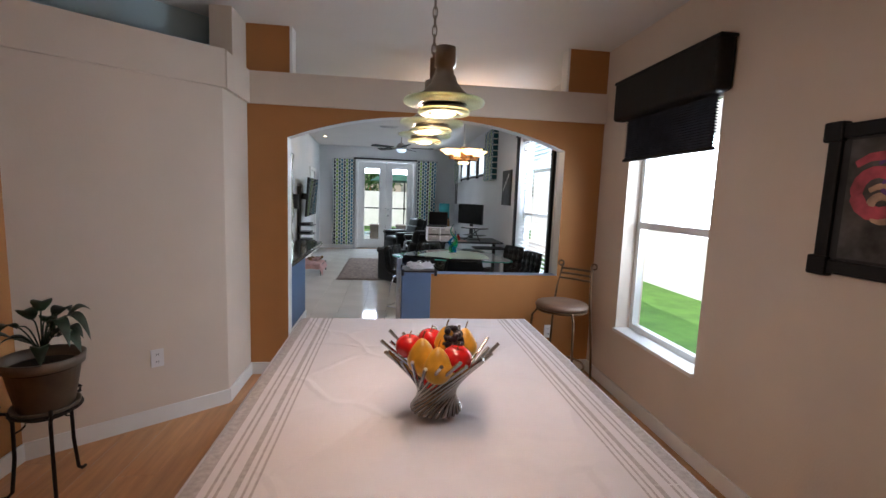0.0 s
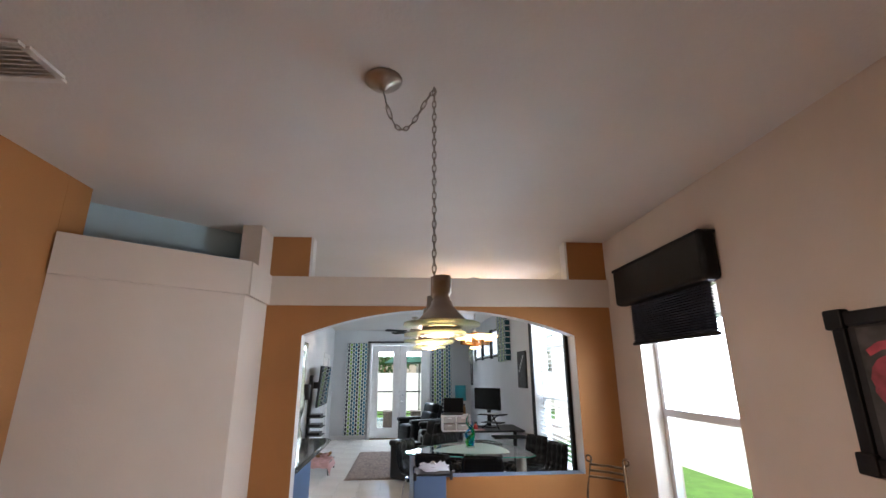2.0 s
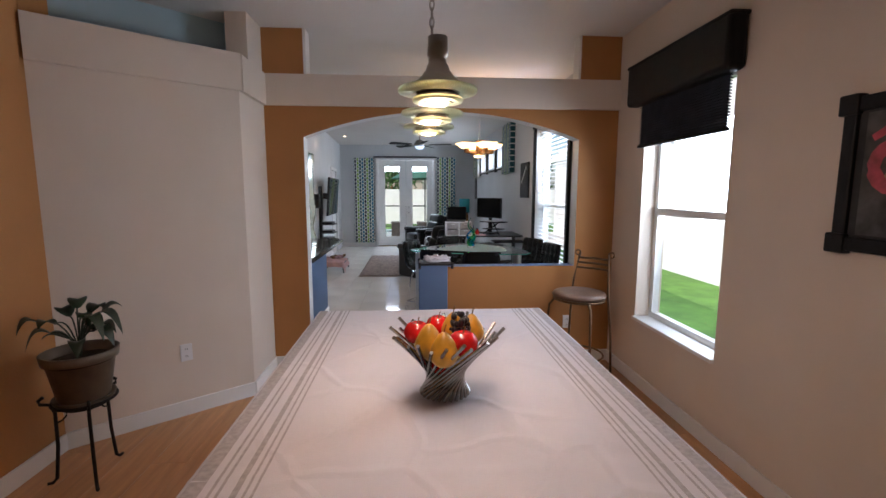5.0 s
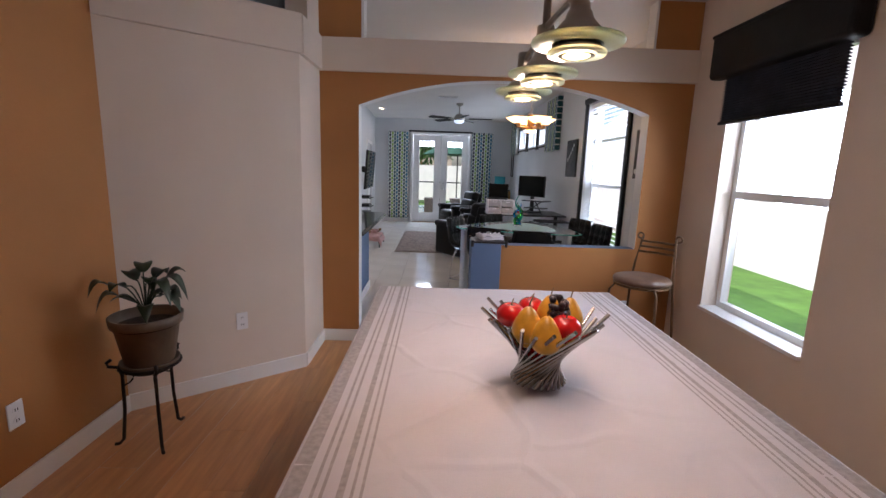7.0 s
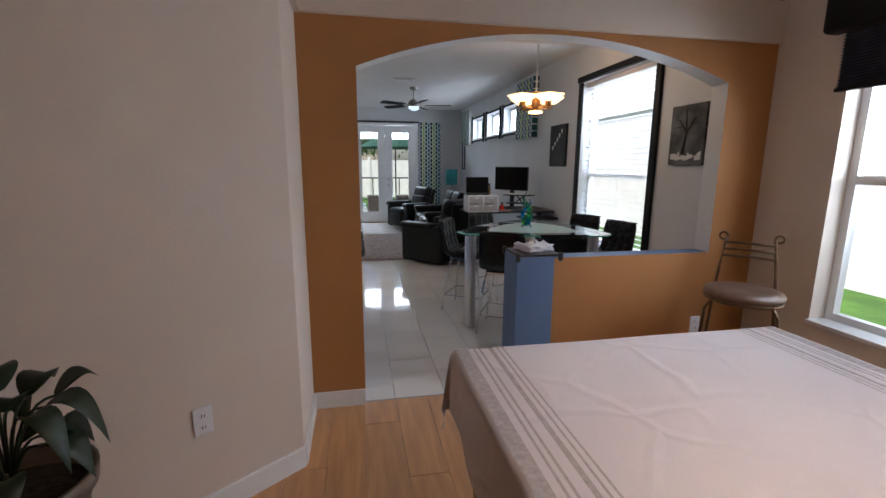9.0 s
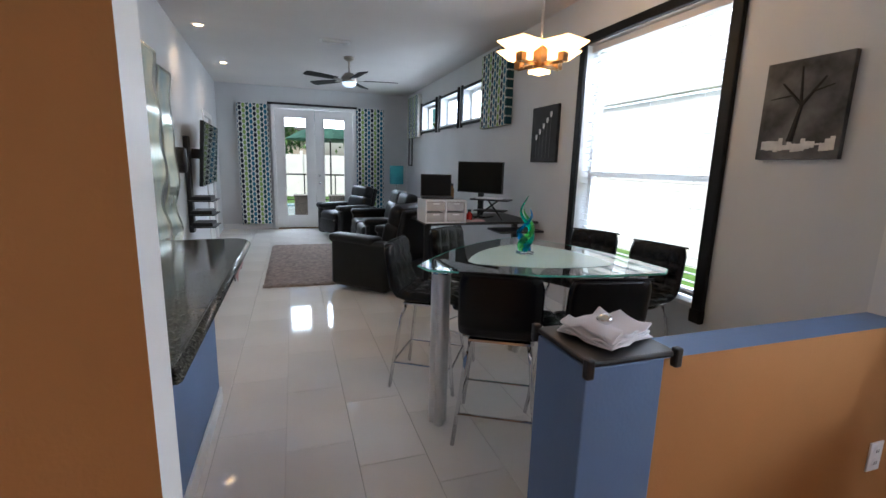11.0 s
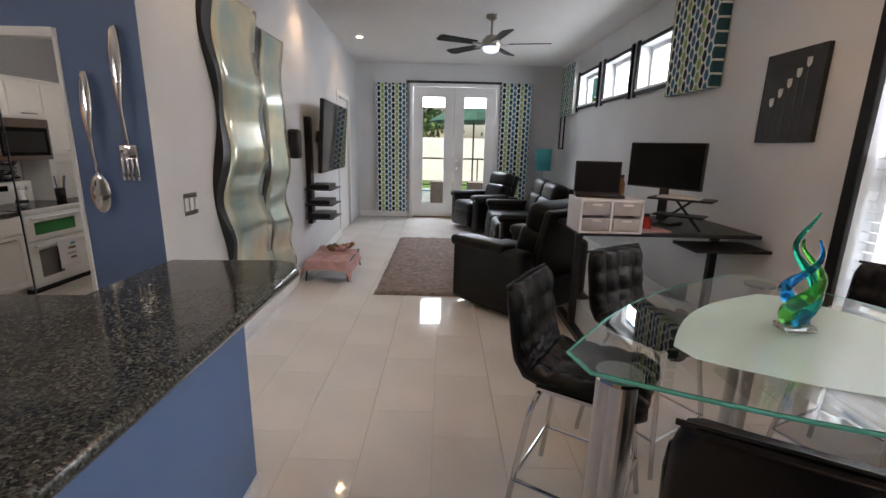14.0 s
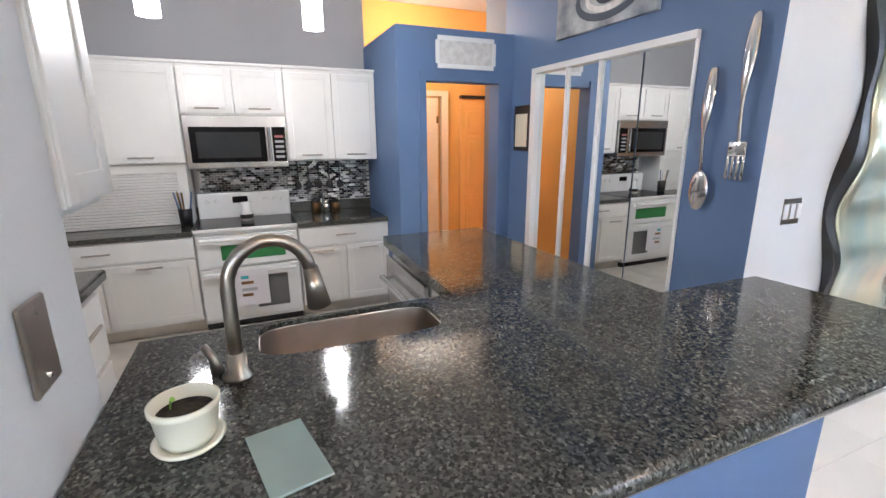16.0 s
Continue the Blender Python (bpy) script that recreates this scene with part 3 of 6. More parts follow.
for a, b in zip(vs, vs[1:]):
    bm.faces.new((a[0], a[1], b[1], b[0]))
ext = bmesh.ops.extrude_face_region(bm, geom=bm.faces[:])
for v in ext["geom"]:
    if isinstance(v, bmesh.types.BMVert):
        v.co.x += 0.006
part("pleats", bm, SHADE, ps)
part("bottom_bar", box(B(), -0.02, 0.012, -0.475, 0.475, 0, 0.02, 0.004), BLACKW, ps)

# ---- french doors ----
fd = structure(new("door_french"))
bm = B()
box(bm, -0.72, -0.66, 13.60, 13.72, 0, 2.42)
box(bm, 0.84, 0.90, 13.60, 13.72, 0, 2.42)
box(bm, -0.66, 0.84, 13.60, 13.72, 2.36, 2.42)
part("door_frame", bm, TRIM, fd)
part("threshold", box(B(), -0.66, 0.84, 13.60, 13.76, 0, 0.018), BRONZE, fd)
for xa, xb, hx in ((-0.655, 0.088, 0), (0.094, 0.835, 0.14)):
    leaf = part("door_leaf", (lambda b: (box(b, xa, xa + 0.15, 13.625, 13.67, 0.02, 2.355), box(b, xb - 0.15, xb, 13.625, 13.67, 0.02, 2.355),
                box(b, xa + 0.15, xb - 0.15, 13.625, 13.67, 0.02, 0.25), box(b, xa + 0.15, xb - 0.15, 13.625, 13.67, 2.21, 2.355), b)[-1])(B()), TRIM, fd)
    g = part("pane", box(B(), xa + 0.15, xb - 0.15, 13.645, 13.651, 0.25, 2.21), PANE, leaf)
    g.visible_shadow = False
    bm = B()
    for a in (xa + 0.15, xb - 0.175):
        box(bm, a, a + 0.025, 13.612, 13.63, 0.25, 2.21)
    box(bm, xa + 0.15, xb - 0.15, 13.612, 13.63, 0.25, 0.275)
    box(bm, xa + 0.15, xb - 0.15, 13.612, 13.63, 2.185, 2.21)
    part("glazing_bead", bm, TRIM, leaf)
bm = B()
for z in (0.93, 1.08):
    rod(bm, (0.16, 13.625, z), (0.16, 13.585, z), 0.012, n=10)
    ball(bm, (0.16, 13.57, z), 0.028)
part("door_handle", bm, CHROME, fd, smooth=True)
for nm, x0, x1, z0, z1 in (("a", -1.32, -0.77, 0.11, 2.41), ("b", 0.92, 1.47, 0.11, 2.44)):
    cp = thing("fabric_curtain", "framed fabric curtain panel printed with black, blue and green ovals", "curtain", "panels by the french doors", at=((x0 + x1) / 2, 13.59, z0))
    w = (x1 - x0) / 2
    part("fabric", box(B(), -w, w, -0.03, 0.06, 0, z1 - z0, 0.008), DOTS, cp)
rodt = thing("curtain_rod", "flat black curtain pole over the french doors", "curtain rod", at=(0.08, 13.60, 2.44))
part("pole", box(B(), -0.86, 0.85, -0.02, 0.055, -0.02, 0.02, 0.006), BLACKM, rodt)
for y0, y1, z0, z1 in ((8.78, 9.5, 1.82, 2.68), (12.53, 13.3, 1.87, 2.66)):
    cp = thing("fabric_curtain", "short fabric curtain panel printed with black, blue and green ovals", "curtain", "panels by the high windows", at=(1.95, (y0 + y1) / 2, z0))
    w = (y1 - y0) / 2
    part("fabric", box(B(), -0.035, 0.048, -w, w, 0, z1 - z0, 0.008), DOTSY, cp)

# ---- mirror closet and kitchen doorway ----
mc = structure(new("door_closet"))
bm = B()
box(bm, -2.97, -2.915, 7.225, 7.27, 0, 1.755)
box(bm, -1.735, -1.72, 7.24, 7.27, 0, 1.755)
box(bm, -2.97, -1.72, 7.225, 7.27, 1.755, 1.79)
part("door_frame", bm, TRIM, mc)
for xa, xb in ((-2.91, -2.63), (-2.62, -2.34), (-2.33, -2.04), (-2.03, -1.74)):
    pn = part("door_panel", box(B(), xa, xb, 7.262, 7.28, 0.02, 1.76), MIRROR, mc)
    if xa in (-2.62, -2.33):
        part("edge_strip", box(B(), xa - 0.014, xa + 0.012, 7.25, 7.262, 0.02, 1.76), TRIM, pn)
bm = B()
box(bm, -3.262, -3.235, 6.50, 6.554, 0, 1.77)
box(bm, -3.374, -3.232, 7.124, 7.17, 0, 1.715)
structure(finish("trim_kitchen_doorway", bm, BLUE))
def six_panel(name, y0, y1, m):
    """A panelled hall door facing +x."""
    d = structure(new(name))
    part("door_leaf", box(B(), -5.29, -5.25, y0, y1, 0.01, 1.78), m, d)
    w = (y1 - y0 - 0.26) / 2
    for ya in (y0 + 0.09, y0 + 0.17 + w):
        for za, zb in ((0.14, 0.62), (0.74, 1.30), (1.40, 1.66)):
            part("panel_moulding", box(B(), -5.252, -5.236, ya - 0.02, ya + w + 0.02, za - 0.02, zb + 0.02, 0.008), m, d)
            part("panel", box(B(), -5.24, -5.226, ya + 0.02, ya + w - 0.02, za + 0.03, zb - 0.03, 0.006), m, d)
    return d


hd = six_panel("door_hall", 6.86, 7.475, CREAMDOOR)
part("hinge", box(B(), -5.25, -5.232, 7.455, 7.475, 1.50, 1.58), BRONZE, hd)
bm = B()
box(bm, -5.29, -5.228, 7.515, 7.60, 0, 1.86)
box(bm, -5.29, -5.228, 6.78, 7.515, 1.80, 1.86)
structure(finish("trim_hall_door", bm, CREAMDOOR))
six_panel("door_closet_hall", 7.77, 8.42, ORANGEDOOR)
structure(finish("trim_closet_track", box(B(), -5.29, -5.22, 7.77, 8.42, 1.79, 1.82), BLACKM))
th_ = thing("thermostat", "white rounded wall thermostat with dark display", "thermostat", at=(-3.47, 7.249, 1.29))
part("case", box(B(), -0.045, 0.045, -0.022, 0, -0.05, 0.05, 0.012), SHELLP, th_)
part("display", box(B(), -0.02, 0.02, -0.0235, -0.021, -0.005, 0.03), SCREEN, th_)
sw_ = thing("light_switch", "white toggle light switch on the grey hall wall", "switch", at=(-3.54, 7.249, 1.01))
part("plate", box(B(), -0.028, 0.028, -0.006, 0, -0.055, 0.055, 0.002), SHELLP, sw_)
part("toggle", box(B(), -0.006, 0.006, -0.016, -0.005, -0.012, 0.012, 0.002), SHELLP, sw_)
# ---- dining room ----
dt = thing("dining_table", "long dining table fully covered by its cloth", "table", at=(0.38, 2.97, 0))
part("tabletop", box(B(), -0.66, 0.66, -0.96, 0.96, 0.735, 0.768, 0.004), BRONZE, dt)
for x in (-0.58, 0.58):
    for y in (-0.88, 0.88):
        part("leg", box(B(), x - 0.035, x + 0.035, y - 0.035, y + 0.035, 0, 0.735, 0.004), BRONZE, dt)


def cloth_height(x, y):
    c = 0.0012 * math.sin(9 * x + 2.1 * math.sin(3.1 * y)) + 0.0014 * noise.noise(Vector((2.5 * x, 2.5 * y, 3)))
    for cx in (-0.23, 0.23):
        c += 0.0022 * max(0, 1 - abs(x - cx) / 0.012)
    for cy in (-0.62, 0.0, 0.55):
        c += 0.0022 * max(0, 1 - abs(y - cy + 0.01 * math.sin(5 * x)) / 0.014)
    return c


tc = thing("tablecloth", "white cotton tablecloth with grey woven border stripes, lightly creased", "tablecloth", at=(0.38, 2.97, 0.770))
bm = B()
HX, HY, DROP = 0.68, 0.985, 0.24
NX, NY = 84, 130
us = [(-HX - DROP) + k * (2 * HX + 2 * DROP) / NX for k in range(NX + 1)]
vs_ = [(-HY - DROP) + k * (2 * HY + 2 * DROP) / NY for k in range(NY + 1)]
grid = []
for u in us:
    row = []
    for v in vs_:
        ox, oy = max(0, abs(u) - HX), max(0, abs(v) - HY)
        x, y = max(-HX, min(HX, u)), max(-HY, min(HY, v))
        z = cloth_height(u, v)
        hang = math.hypot(ox, oy) if ox and oy else ox + oy
        wob = 0.012 * math.sin(11 * (u if oy else v) + 1.3) * hang / DROP
        if ox:
            x += math.copysign(0.006 + 0.04 * hang + wob + (0.10 * oy if oy else 0), u)
        if oy:
            y += math.copysign(0.006 + 0.04 * hang + wob + (0.10 * ox if ox else 0), v)
        row.append(bm.verts.new((x, y, z - hang)))
    grid.append(row)
for i in range(NX):
    for j in range(NY):
        f = bm.faces.new((grid[i][j], grid[i + 1][j], grid[i + 1][j + 1], grid[i][j + 1]))
        f.smooth = True
cl = part("cloth", bm, CLOTH, tc)
for side in (-1, 1):
    for a, w in ((0.650, 0.042), (0.605, 0.008), (0.585, 0.008), (0.545, 0.016), (0.520, 0.007), (0.500, 0.007)):
        bm = B()
        pts = [(side * a + d, -0.98 + k * 1.96 / 96) for k in range(97) for d in (-w / 2, w / 2)]
        vv = [bm.verts.new((x, y, cloth_height(x, y) + 0.0012)) for x, y in pts]
        for k in range(96):
            bm.faces.new((vv[2 * k], vv[2 * k + 1], vv[2 * k + 3], vv[2 * k + 2]))
        part("stripe", bm, STRIPE, cl)

# fruit bowl
fb = thing("fruit_bowl", "twisted steel-rod bowl standing on the tablecloth", "bowl", at=(0.38, 2.80, 0.776))
for k in range(26):
    a = 2 * math.pi * k / 26
    b = a + 2.0
    long = 1.0 + 0.08 * ((k * 7) % 5 - 2) / 2
    p0 = Vector((0.088 * math.cos(a), 0.088 * math.sin(a), 0.004))
    p1 = Vector((0.19 * math.cos(b), 0.19 * math.sin(b), 0.225))
    part("rod", rod(B(), p0, p0 + (p1 - p0) * long, 0.0062, n=8), RODSTEEL, fb)
for nm, m, lab, pts in (("apple", FRUITR, "shiny red artificial apple in the bowl", [(-0.10, 0.03, 0.215, 0.046), (0.055, -0.07, 0.205, 0.05), (-0.02, 0.085, 0.22, 0.045), (0.0, -0.025, 0.135, 0.04), (-0.02, -0.035, 0.11, 0.03)]),
                        ("pear", FRUITY, "yellow artificial pear in the bowl", [(-0.06, -0.06, 0.20, 0.05), (-0.012, -0.105, 0.185, 0.05), (0.03, 0.03, 0.225, 0.042), (0.10, 0.04, 0.21, 0.046), (0.03, -0.045, 0.15, 0.04), (-0.04, 0.01, 0.15, 0.042), (0.045, 0.015, 0.15, 0.042)])):
    for x, y, z, r in pts:
        fr = thing(nm, lab, "fruit", nm + "s in the bowl", at=(0.38 + x, 2.80 + y, 0.776 + z))
        prof = []
        for k in range(13):
            q = math.pi * k / 12
            rr = math.sin(q) * r
            zz = -math.cos(q) * r
            if nm == "apple":
                zz = zz * 0.92 - (0.012 * math.exp(-((rr / 0.014) ** 2)) if zz > 0 else 0)
                rr *= 1.05
            elif zz > 0:
                rr *= 1 - 0.35 * zz / r
                zz *= 1.45
            prof.append((max(rr, 1e-6), zz))
        part("skin", lathe(B(), prof, n=18), m, fr, smooth=True)
        top = prof[-1][1]
        part("stem", tube(B(), [(0, 0, top - 0.004), (0.003, 0, top + 0.01), (0.008, 0.002, top + 0.024)], 0.0022, 6), BRONZE, fr)
gr = thing("berry_bunch", "dark purple bunch of artificial berries in the bowl", "fruit", at=(0.42, 2.81, 1.02))
for k in range(26):
    a, h = k * 2.4, (k % 5) * 0.011
    ball_r = 0.012
    part("berry", ball(B(), (0.012 + 0.032 * math.cos(a) * (1 - h * 8), 0.026 * math.sin(a), h - 0.012), ball_r, u=8, v=6), FRUITD, gr, smooth=True)

# pendant lamp
pl = thing("pendant_lamp", "brushed nickel three-light island pendant with green glass rings, lit", "pendant lamp", at=(0.336, 2.845, 0))
part("canopy", lathe(B(), [(0.075, 2.759), (0.074, 2.75), (0.06, 2.736), (0.02, 2.725), (0.014, 2.71), (0.001, 2.708)], (-0.205, -0.035, 0)), NICKEL, pl, smooth=True)


def chain(pts):
    pts = [Vector(p) for p in pts]
    for k, (a, b) in enumerate(zip(pts, pts[1:])):
        d = (b - a)
        L = d.length * 0.66
        q = d.to_track_quat('Z', 'Y').to_matrix().to_4x4() @ Matrix.Rotation(radians(90 * (k % 2) + 20), 4, 'Z')
        loop = []
        for j in range(12):
            t = 2 * math.pi * j / 12
            loop.append(Matrix.Translation((a + b) / 2) @ q @ Vector((0.0075 * math.cos(t), 0, L * math.sin(t))))
        part("chain_link", tube(B(), loop, 0.0022, 6, True), NICKEL, pl)


chain([(0, 0, 2.75 - 0.0285 * k) for k in range(29)])
chain([(-0.205 + 0.205 * t, -0.035 + 0.035 * t, 2.71 + 0.03 * t - 1.0 * t * (1 - t) ** 1.6) for t in [k / 12 for k in range(13)]])
part("hook", tube(B(), [(0, 0, 2.76), (0, 0, 2.742), (0.01, 0, 2.737)], 0.004, 6), NICKEL, pl)
part("stem", rod(B(), (0, 0, 1.885), (0, 0, 1.965), 0.012), NICKEL, pl)
part("bar", tube(B(), [(0, -0.37, 1.866), (0, 0, 1.89), (0, 0.35, 1.866)], 0.010, 8), NICKEL, pl)
for y in (-0.342, 0.0, 0.315):
    sock = part("lamp_socket", lathe(B(), [(0.001, 1.895), (0.026, 1.893), (0.028, 1.845), (0.022, 1.842), (0.024, 1.825), (0.028, 1.822), (0.032, 1.808), (0.047, 1.79), (0.066, 1.772), (0.07, 1.765), (0.055, 1.762)], (0, y, 0)), NICKEL, pl, smooth=True)
    for r, z, w in ((0.104, 1.752, 0.045), (0.066, 1.728, 0.024)):
        part("glass_ring", lathe(B(), [(r - w, z), (r, z), (r + 0.002, z + 0.005), (r, z + 0.010), (r - w, z + 0.010), (r - w, z)], (0, y, 0), 40), LAMPGLASS, sock, smooth=True)
    part("bulb", lathe(B(), [(0.001, 1.722), (0.028, 1.726), (0.044, 1.736), (0.044, 1.754), (0.001, 1.758)], (0, y, 0)), WARM, sock, smooth=True)
    part("retaining_ring", lathe(B(), [(0.052, 1.736), (0.056, 1.742), (0.054, 1.750), (0.050, 1.748), (0.052, 1.736)], (0, y, 0), 30), NICKEL, sock, smooth=True)
    lamp("lamp_glow", 'SPOT', look((0.336, 2.845 + y, 1.71), (0.336, 2.845 + y, 0)), 4.6, (1.0, 0.74, 0.57), radius=0.04, spot=radians(165))
    lamp("lamp_glow", 'POINT', pose(0.336, 2.845 + y, 1.70), 5.0, (1.0, 0.74, 0.57), radius=0.05)

# plant on its stand
ps2 = thing("plant_stand", "black wrought-iron three-legged plant stand", "plant stand", at=(-1.43, 3.58, 0))
part("ring", tube(B(), [(0.135 * math.cos(a), 0.135 * math.sin(a), 0.43) for a in [2 * math.pi * k / 28 for k in range(28)]], 0.008, 8, True), IRON, ps2)
part("ring", tube(B(), [(0.10 * math.cos(a), 0.10 * math.sin(a), 0.405) for a in [2 * math.pi * k / 28 for k in range(28)]], 0.005, 6, True), IRON, ps2)
for ang in (-50, 205, 78):
    c, s = math.cos(radians(ang)), math.sin(radians(ang))
    pr = [(0.165, 0.47), (0.185, 0.455), (0.18, 0.435), (0.14, 0.425), (0.125, 0.38), (0.128, 0.2), (0.145, 0.03), (0.165, 0.0095), (0.185, 0.011)]
    leg = part("leg", tube(B(), [(r * c, r * s, z) for r, z in pr], 0.0085, 8), IRON, ps2, smooth=True)
    sc = [(0.12 - 0.05 * math.sin(t) * (1 - t / 9), 0.36 - 0.035 * math.cos(t) * (1 - t / 9) + 0.01 * t) for t in [k * 0.5 for k in range(13)]]
    part("scroll", tube(B(), [(r * c, r * s, z) for r, z in sc], 0.0045, 6), IRON, leg)
fp = thing("plant_pot", "dark bronze plastic flower pot filled with soil", "flower pot", at=(-1.43, 3.58, 0.44))
part("pot", lathe(B(), [(0.105, 0), (0.112, 0.01), (0.145, 0.20), (0.16, 0.205), (0.165, 0.25), (0.155, 0.252), (0.148, 0.21), (0.14, 0.2)]), POTM, fp, smooth=True)
part("saucer", lathe(B(), [(0.11, -0.012), (0.128, -0.008), (0.135, 0.012), (0.128, 0.012), (0.12, -0.002)]), POTM, fp, smooth=True)
part("soil", lathe(B(), [(0.001, 0.215), (0.08, 0.21), (0.148, 0.2), (0.14, 0.19)]), SOIL, fp)
hp = thing("house_plant", "drooping dark green leafy house plant in its pot", "plant", at=(-1.43, 3.58, 0.65))
rnd = random.Random(5)
for k in range(15):
    a = k * 2.399 + rnd.uniform(-0.3, 0.3)
    reach, top = rnd.uniform(0.03, 0.11), rnd.uniform(0.10, 0.25)
    if k in (2, 7):
        reach, top = 0.15, 0.22
    pts = []
    for j in range(8):
        t = j / 7
        pts.append(Vector((reach * t ** 1.3 * math.cos(a), reach * t ** 1.3 * math.sin(a), top * math.sin(min(1.0, t * 1.15) * math.pi / 2))))
    st = part("stem", tube(B(), pts, 0.0035, 6), LEAF, hp)
    bm = B()
    L, W = rnd.uniform(0.11, 0.16), rnd.uniform(0.030, 0.042)
    drop = rnd.uniform(-0.3, 1.0)
    rows = []
    side = Vector((-math.sin(a), math.cos(a), 0))
    out = Vector((math.cos(a), math.sin(a), 0))
    for j in range(9):
        t = j / 8
        c = pts[-1] + out * L * t * (1 - 0.25 * t) + Vector((0, 0, 0.03 * math.sin(t * 3) - drop * L * 0.8 * t * t))
        w = W * math.sin(math.pi * (0.06 + 0.94 * t) ** 0.8) + 0.0006
        rows.append([bm.verts.new(c - side * w + Vector((0, 0, 0.35 * w))), bm.verts.new(c), bm.verts.new(c + side * w + Vector((0, 0, 0.35 * w)))])
    for p, q in zip(rows, rows[1:]):
        bm.faces.new((p[0], p[1], q[1], q[0]))
        bm.faces.new((p[1], p[2], q[2], q[1]))
    ext = bmesh.ops.extrude_face_region(bm, geom=bm.faces[:])
    for v in ext["geom"]:
        if isinstance(v, bmesh.types.BMVert):
            v.co.z -= 0.0012
    part("leaf", bm, LEAF, st, smooth=True)

# bar stool by the window
bs = thing("bar_stool", "bar stool with bronze metal frame and tan vinyl seat", "stool", at=(1.565, 4.60, 0), rz=-47)
part("seat", lathe(B(), [(0.001, 0.675), (0.18, 0.675), (0.20, 0.685), (0.205, 0.70), (0.195, 0.718), (0.15, 0.73), (0.001, 0.732)]), TAN, bs, smooth=True)
part("seat_ring", tube(B(), [(0.19 * math.cos(a), 0.19 * math.sin(a), 0.668) for a in [2 * math.pi * k / 26 for k in range(26)]], 0.009, 8, True), STOOLM, bs)
for sx in (-1, 1):
    part("leg", tube(B(), [(sx * 0.14, -0.12, 0.67), (sx * 0.17, -0.15, 0.62), (sx * 0.19, -0.18, 0.3), (sx * 0.205, -0.20, 0)], 0.0095, 8), STOOLM, bs, smooth=True)
    up = part("leg", tube(B(), [(sx * 0.19, 0.23, 0), (sx * 0.18, 0.215, 0.3), (sx * 0.155, 0.19, 0.67), (sx * 0.145, 0.205, 0.80), (sx * 0.128, 0.24, 0.95), (sx * 0.12, 0.25, 0.995)], 0.0095, 8), STOOLM, bs, smooth=True)
    cu = [(sx * (0.12 + 0.022 * (1 - math.cos(t))), 0.25, 0.995 + 0.022 * math.sin(t)) for t in [k * 0.5 for k in range(11)]]
    part("scroll", tube(B(), cu, 0.007, 8), STOOLM, up, smooth=True)
for z, y, w in ((0.875, 0.222, 0.137), (0.915, 0.231, 0.132), (0.955, 0.240, 0.127)):
    part("back_rail", tube(B(), [(-w, y, z), (0, y + 0.02, z), (w, y, z)], 0.0085, 8), STOOLM, bs, smooth=True)
part("foot_ring", tube(B(), [(0.20 * math.cos(a), 0.2 * math.sin(a), 0.22) for a in [2 * math.pi * k / 26 for k in range(26)]], 0.008, 8, True), STOOLM, bs)


def blank_plate(at, rz):
    o = thing("wall_plate", "brushed steel blank plate with two screws beside the counter", "wall plate", at=at, rz=rz)
    part("plate", box(B(), -0.036, 0.036, -0.007, 0, -0.058, 0.058, 0.004), NICKEL, o)
    for z in (-0.042, 0.042):
        part("screw", lathe(B(), [(0.001, 0.0), (0.0035, 0.0), (0.0035, 0.002), (0.001, 0.003)], (0, 0, 0), 10), CHROME, o).matrix_basis = pose(0, -0.007, z, 90)
    return o


def outlet(at, rz, label="white electrical wall outlet with two sockets", m=SHELLP, toggles=0):
    o = thing("wall_outlet" if not toggles else "light_switch", label, "outlet" if not toggles else "switch", at=at, rz=rz)
    w = 0.036 if toggles < 2 else 0.06
    part("plate", box(B(), -w, w, -0.007, 0, -0.058, 0.058, 0.003), m, o)
    if toggles:
        for k in range(toggles):
            x = (k - (toggles - 1) / 2) * 0.046
            part("rocker", box(B(), x - 0.016, x + 0.016, -0.011, -0.006, -0.033, 0.033, 0.002), SHELLP, o)
    else:
        for z in (-0.024, 0.024):
            part("socket", lathe(B(), [(0.001, 0.0), (0.016, 0.0), (0.017, 0.002), (0.001, 0.003)], (0, 0, 0), 16), m, o).matrix_basis = pose(0, -0.007, z, 90)
            part("slot", box(B(), -0.007, -0.004, -0.0105, -0.007, z - 0.006, z + 0.006), BLACKM, o)
            part("slot", box(B(), 0.004, 0.007, -0.0105, -0.007, z - 0.006, z + 0.006), BLACKM, o)
    return o


ang = math.degrees(math.atan2(ddir.y, ddir.x))
pt = Vector(PA) + ddir * 0.64
outlet((pt.x, pt.y, 0.43), ang)
outlet((-1.75, 3.17, 0.37), 90, toggles=0, label="white blank wall outlet low on the ochre wall")
outlet((1.62, 5.0, 0.36), 0, label="white electrical outlet under the arch sill")

# pictures
pf = thing("framed_picture", "square picture in a heavy black wood frame with square corner blocks", "picture", at=(1.999, 2.60, 1.56))
bm = B()
part("canvas", box(B(), -0.02, 0, -0.32, 0.32, -0.27, 0.27), CANVASB, pf)
for y in (-0.34, 0.34):
    part("frame_side", box(B(), -0.035, 0, y - 0.028, y + 0.028, -0.27, 0.27, 0.008), BLACKW, pf)
for z in (-0.268, 0.268):
    part("frame_rail", box(B(), -0.035, 0, -0.35, 0.35, z - 0.028, z + 0.028, 0.008), BLACKW, pf)
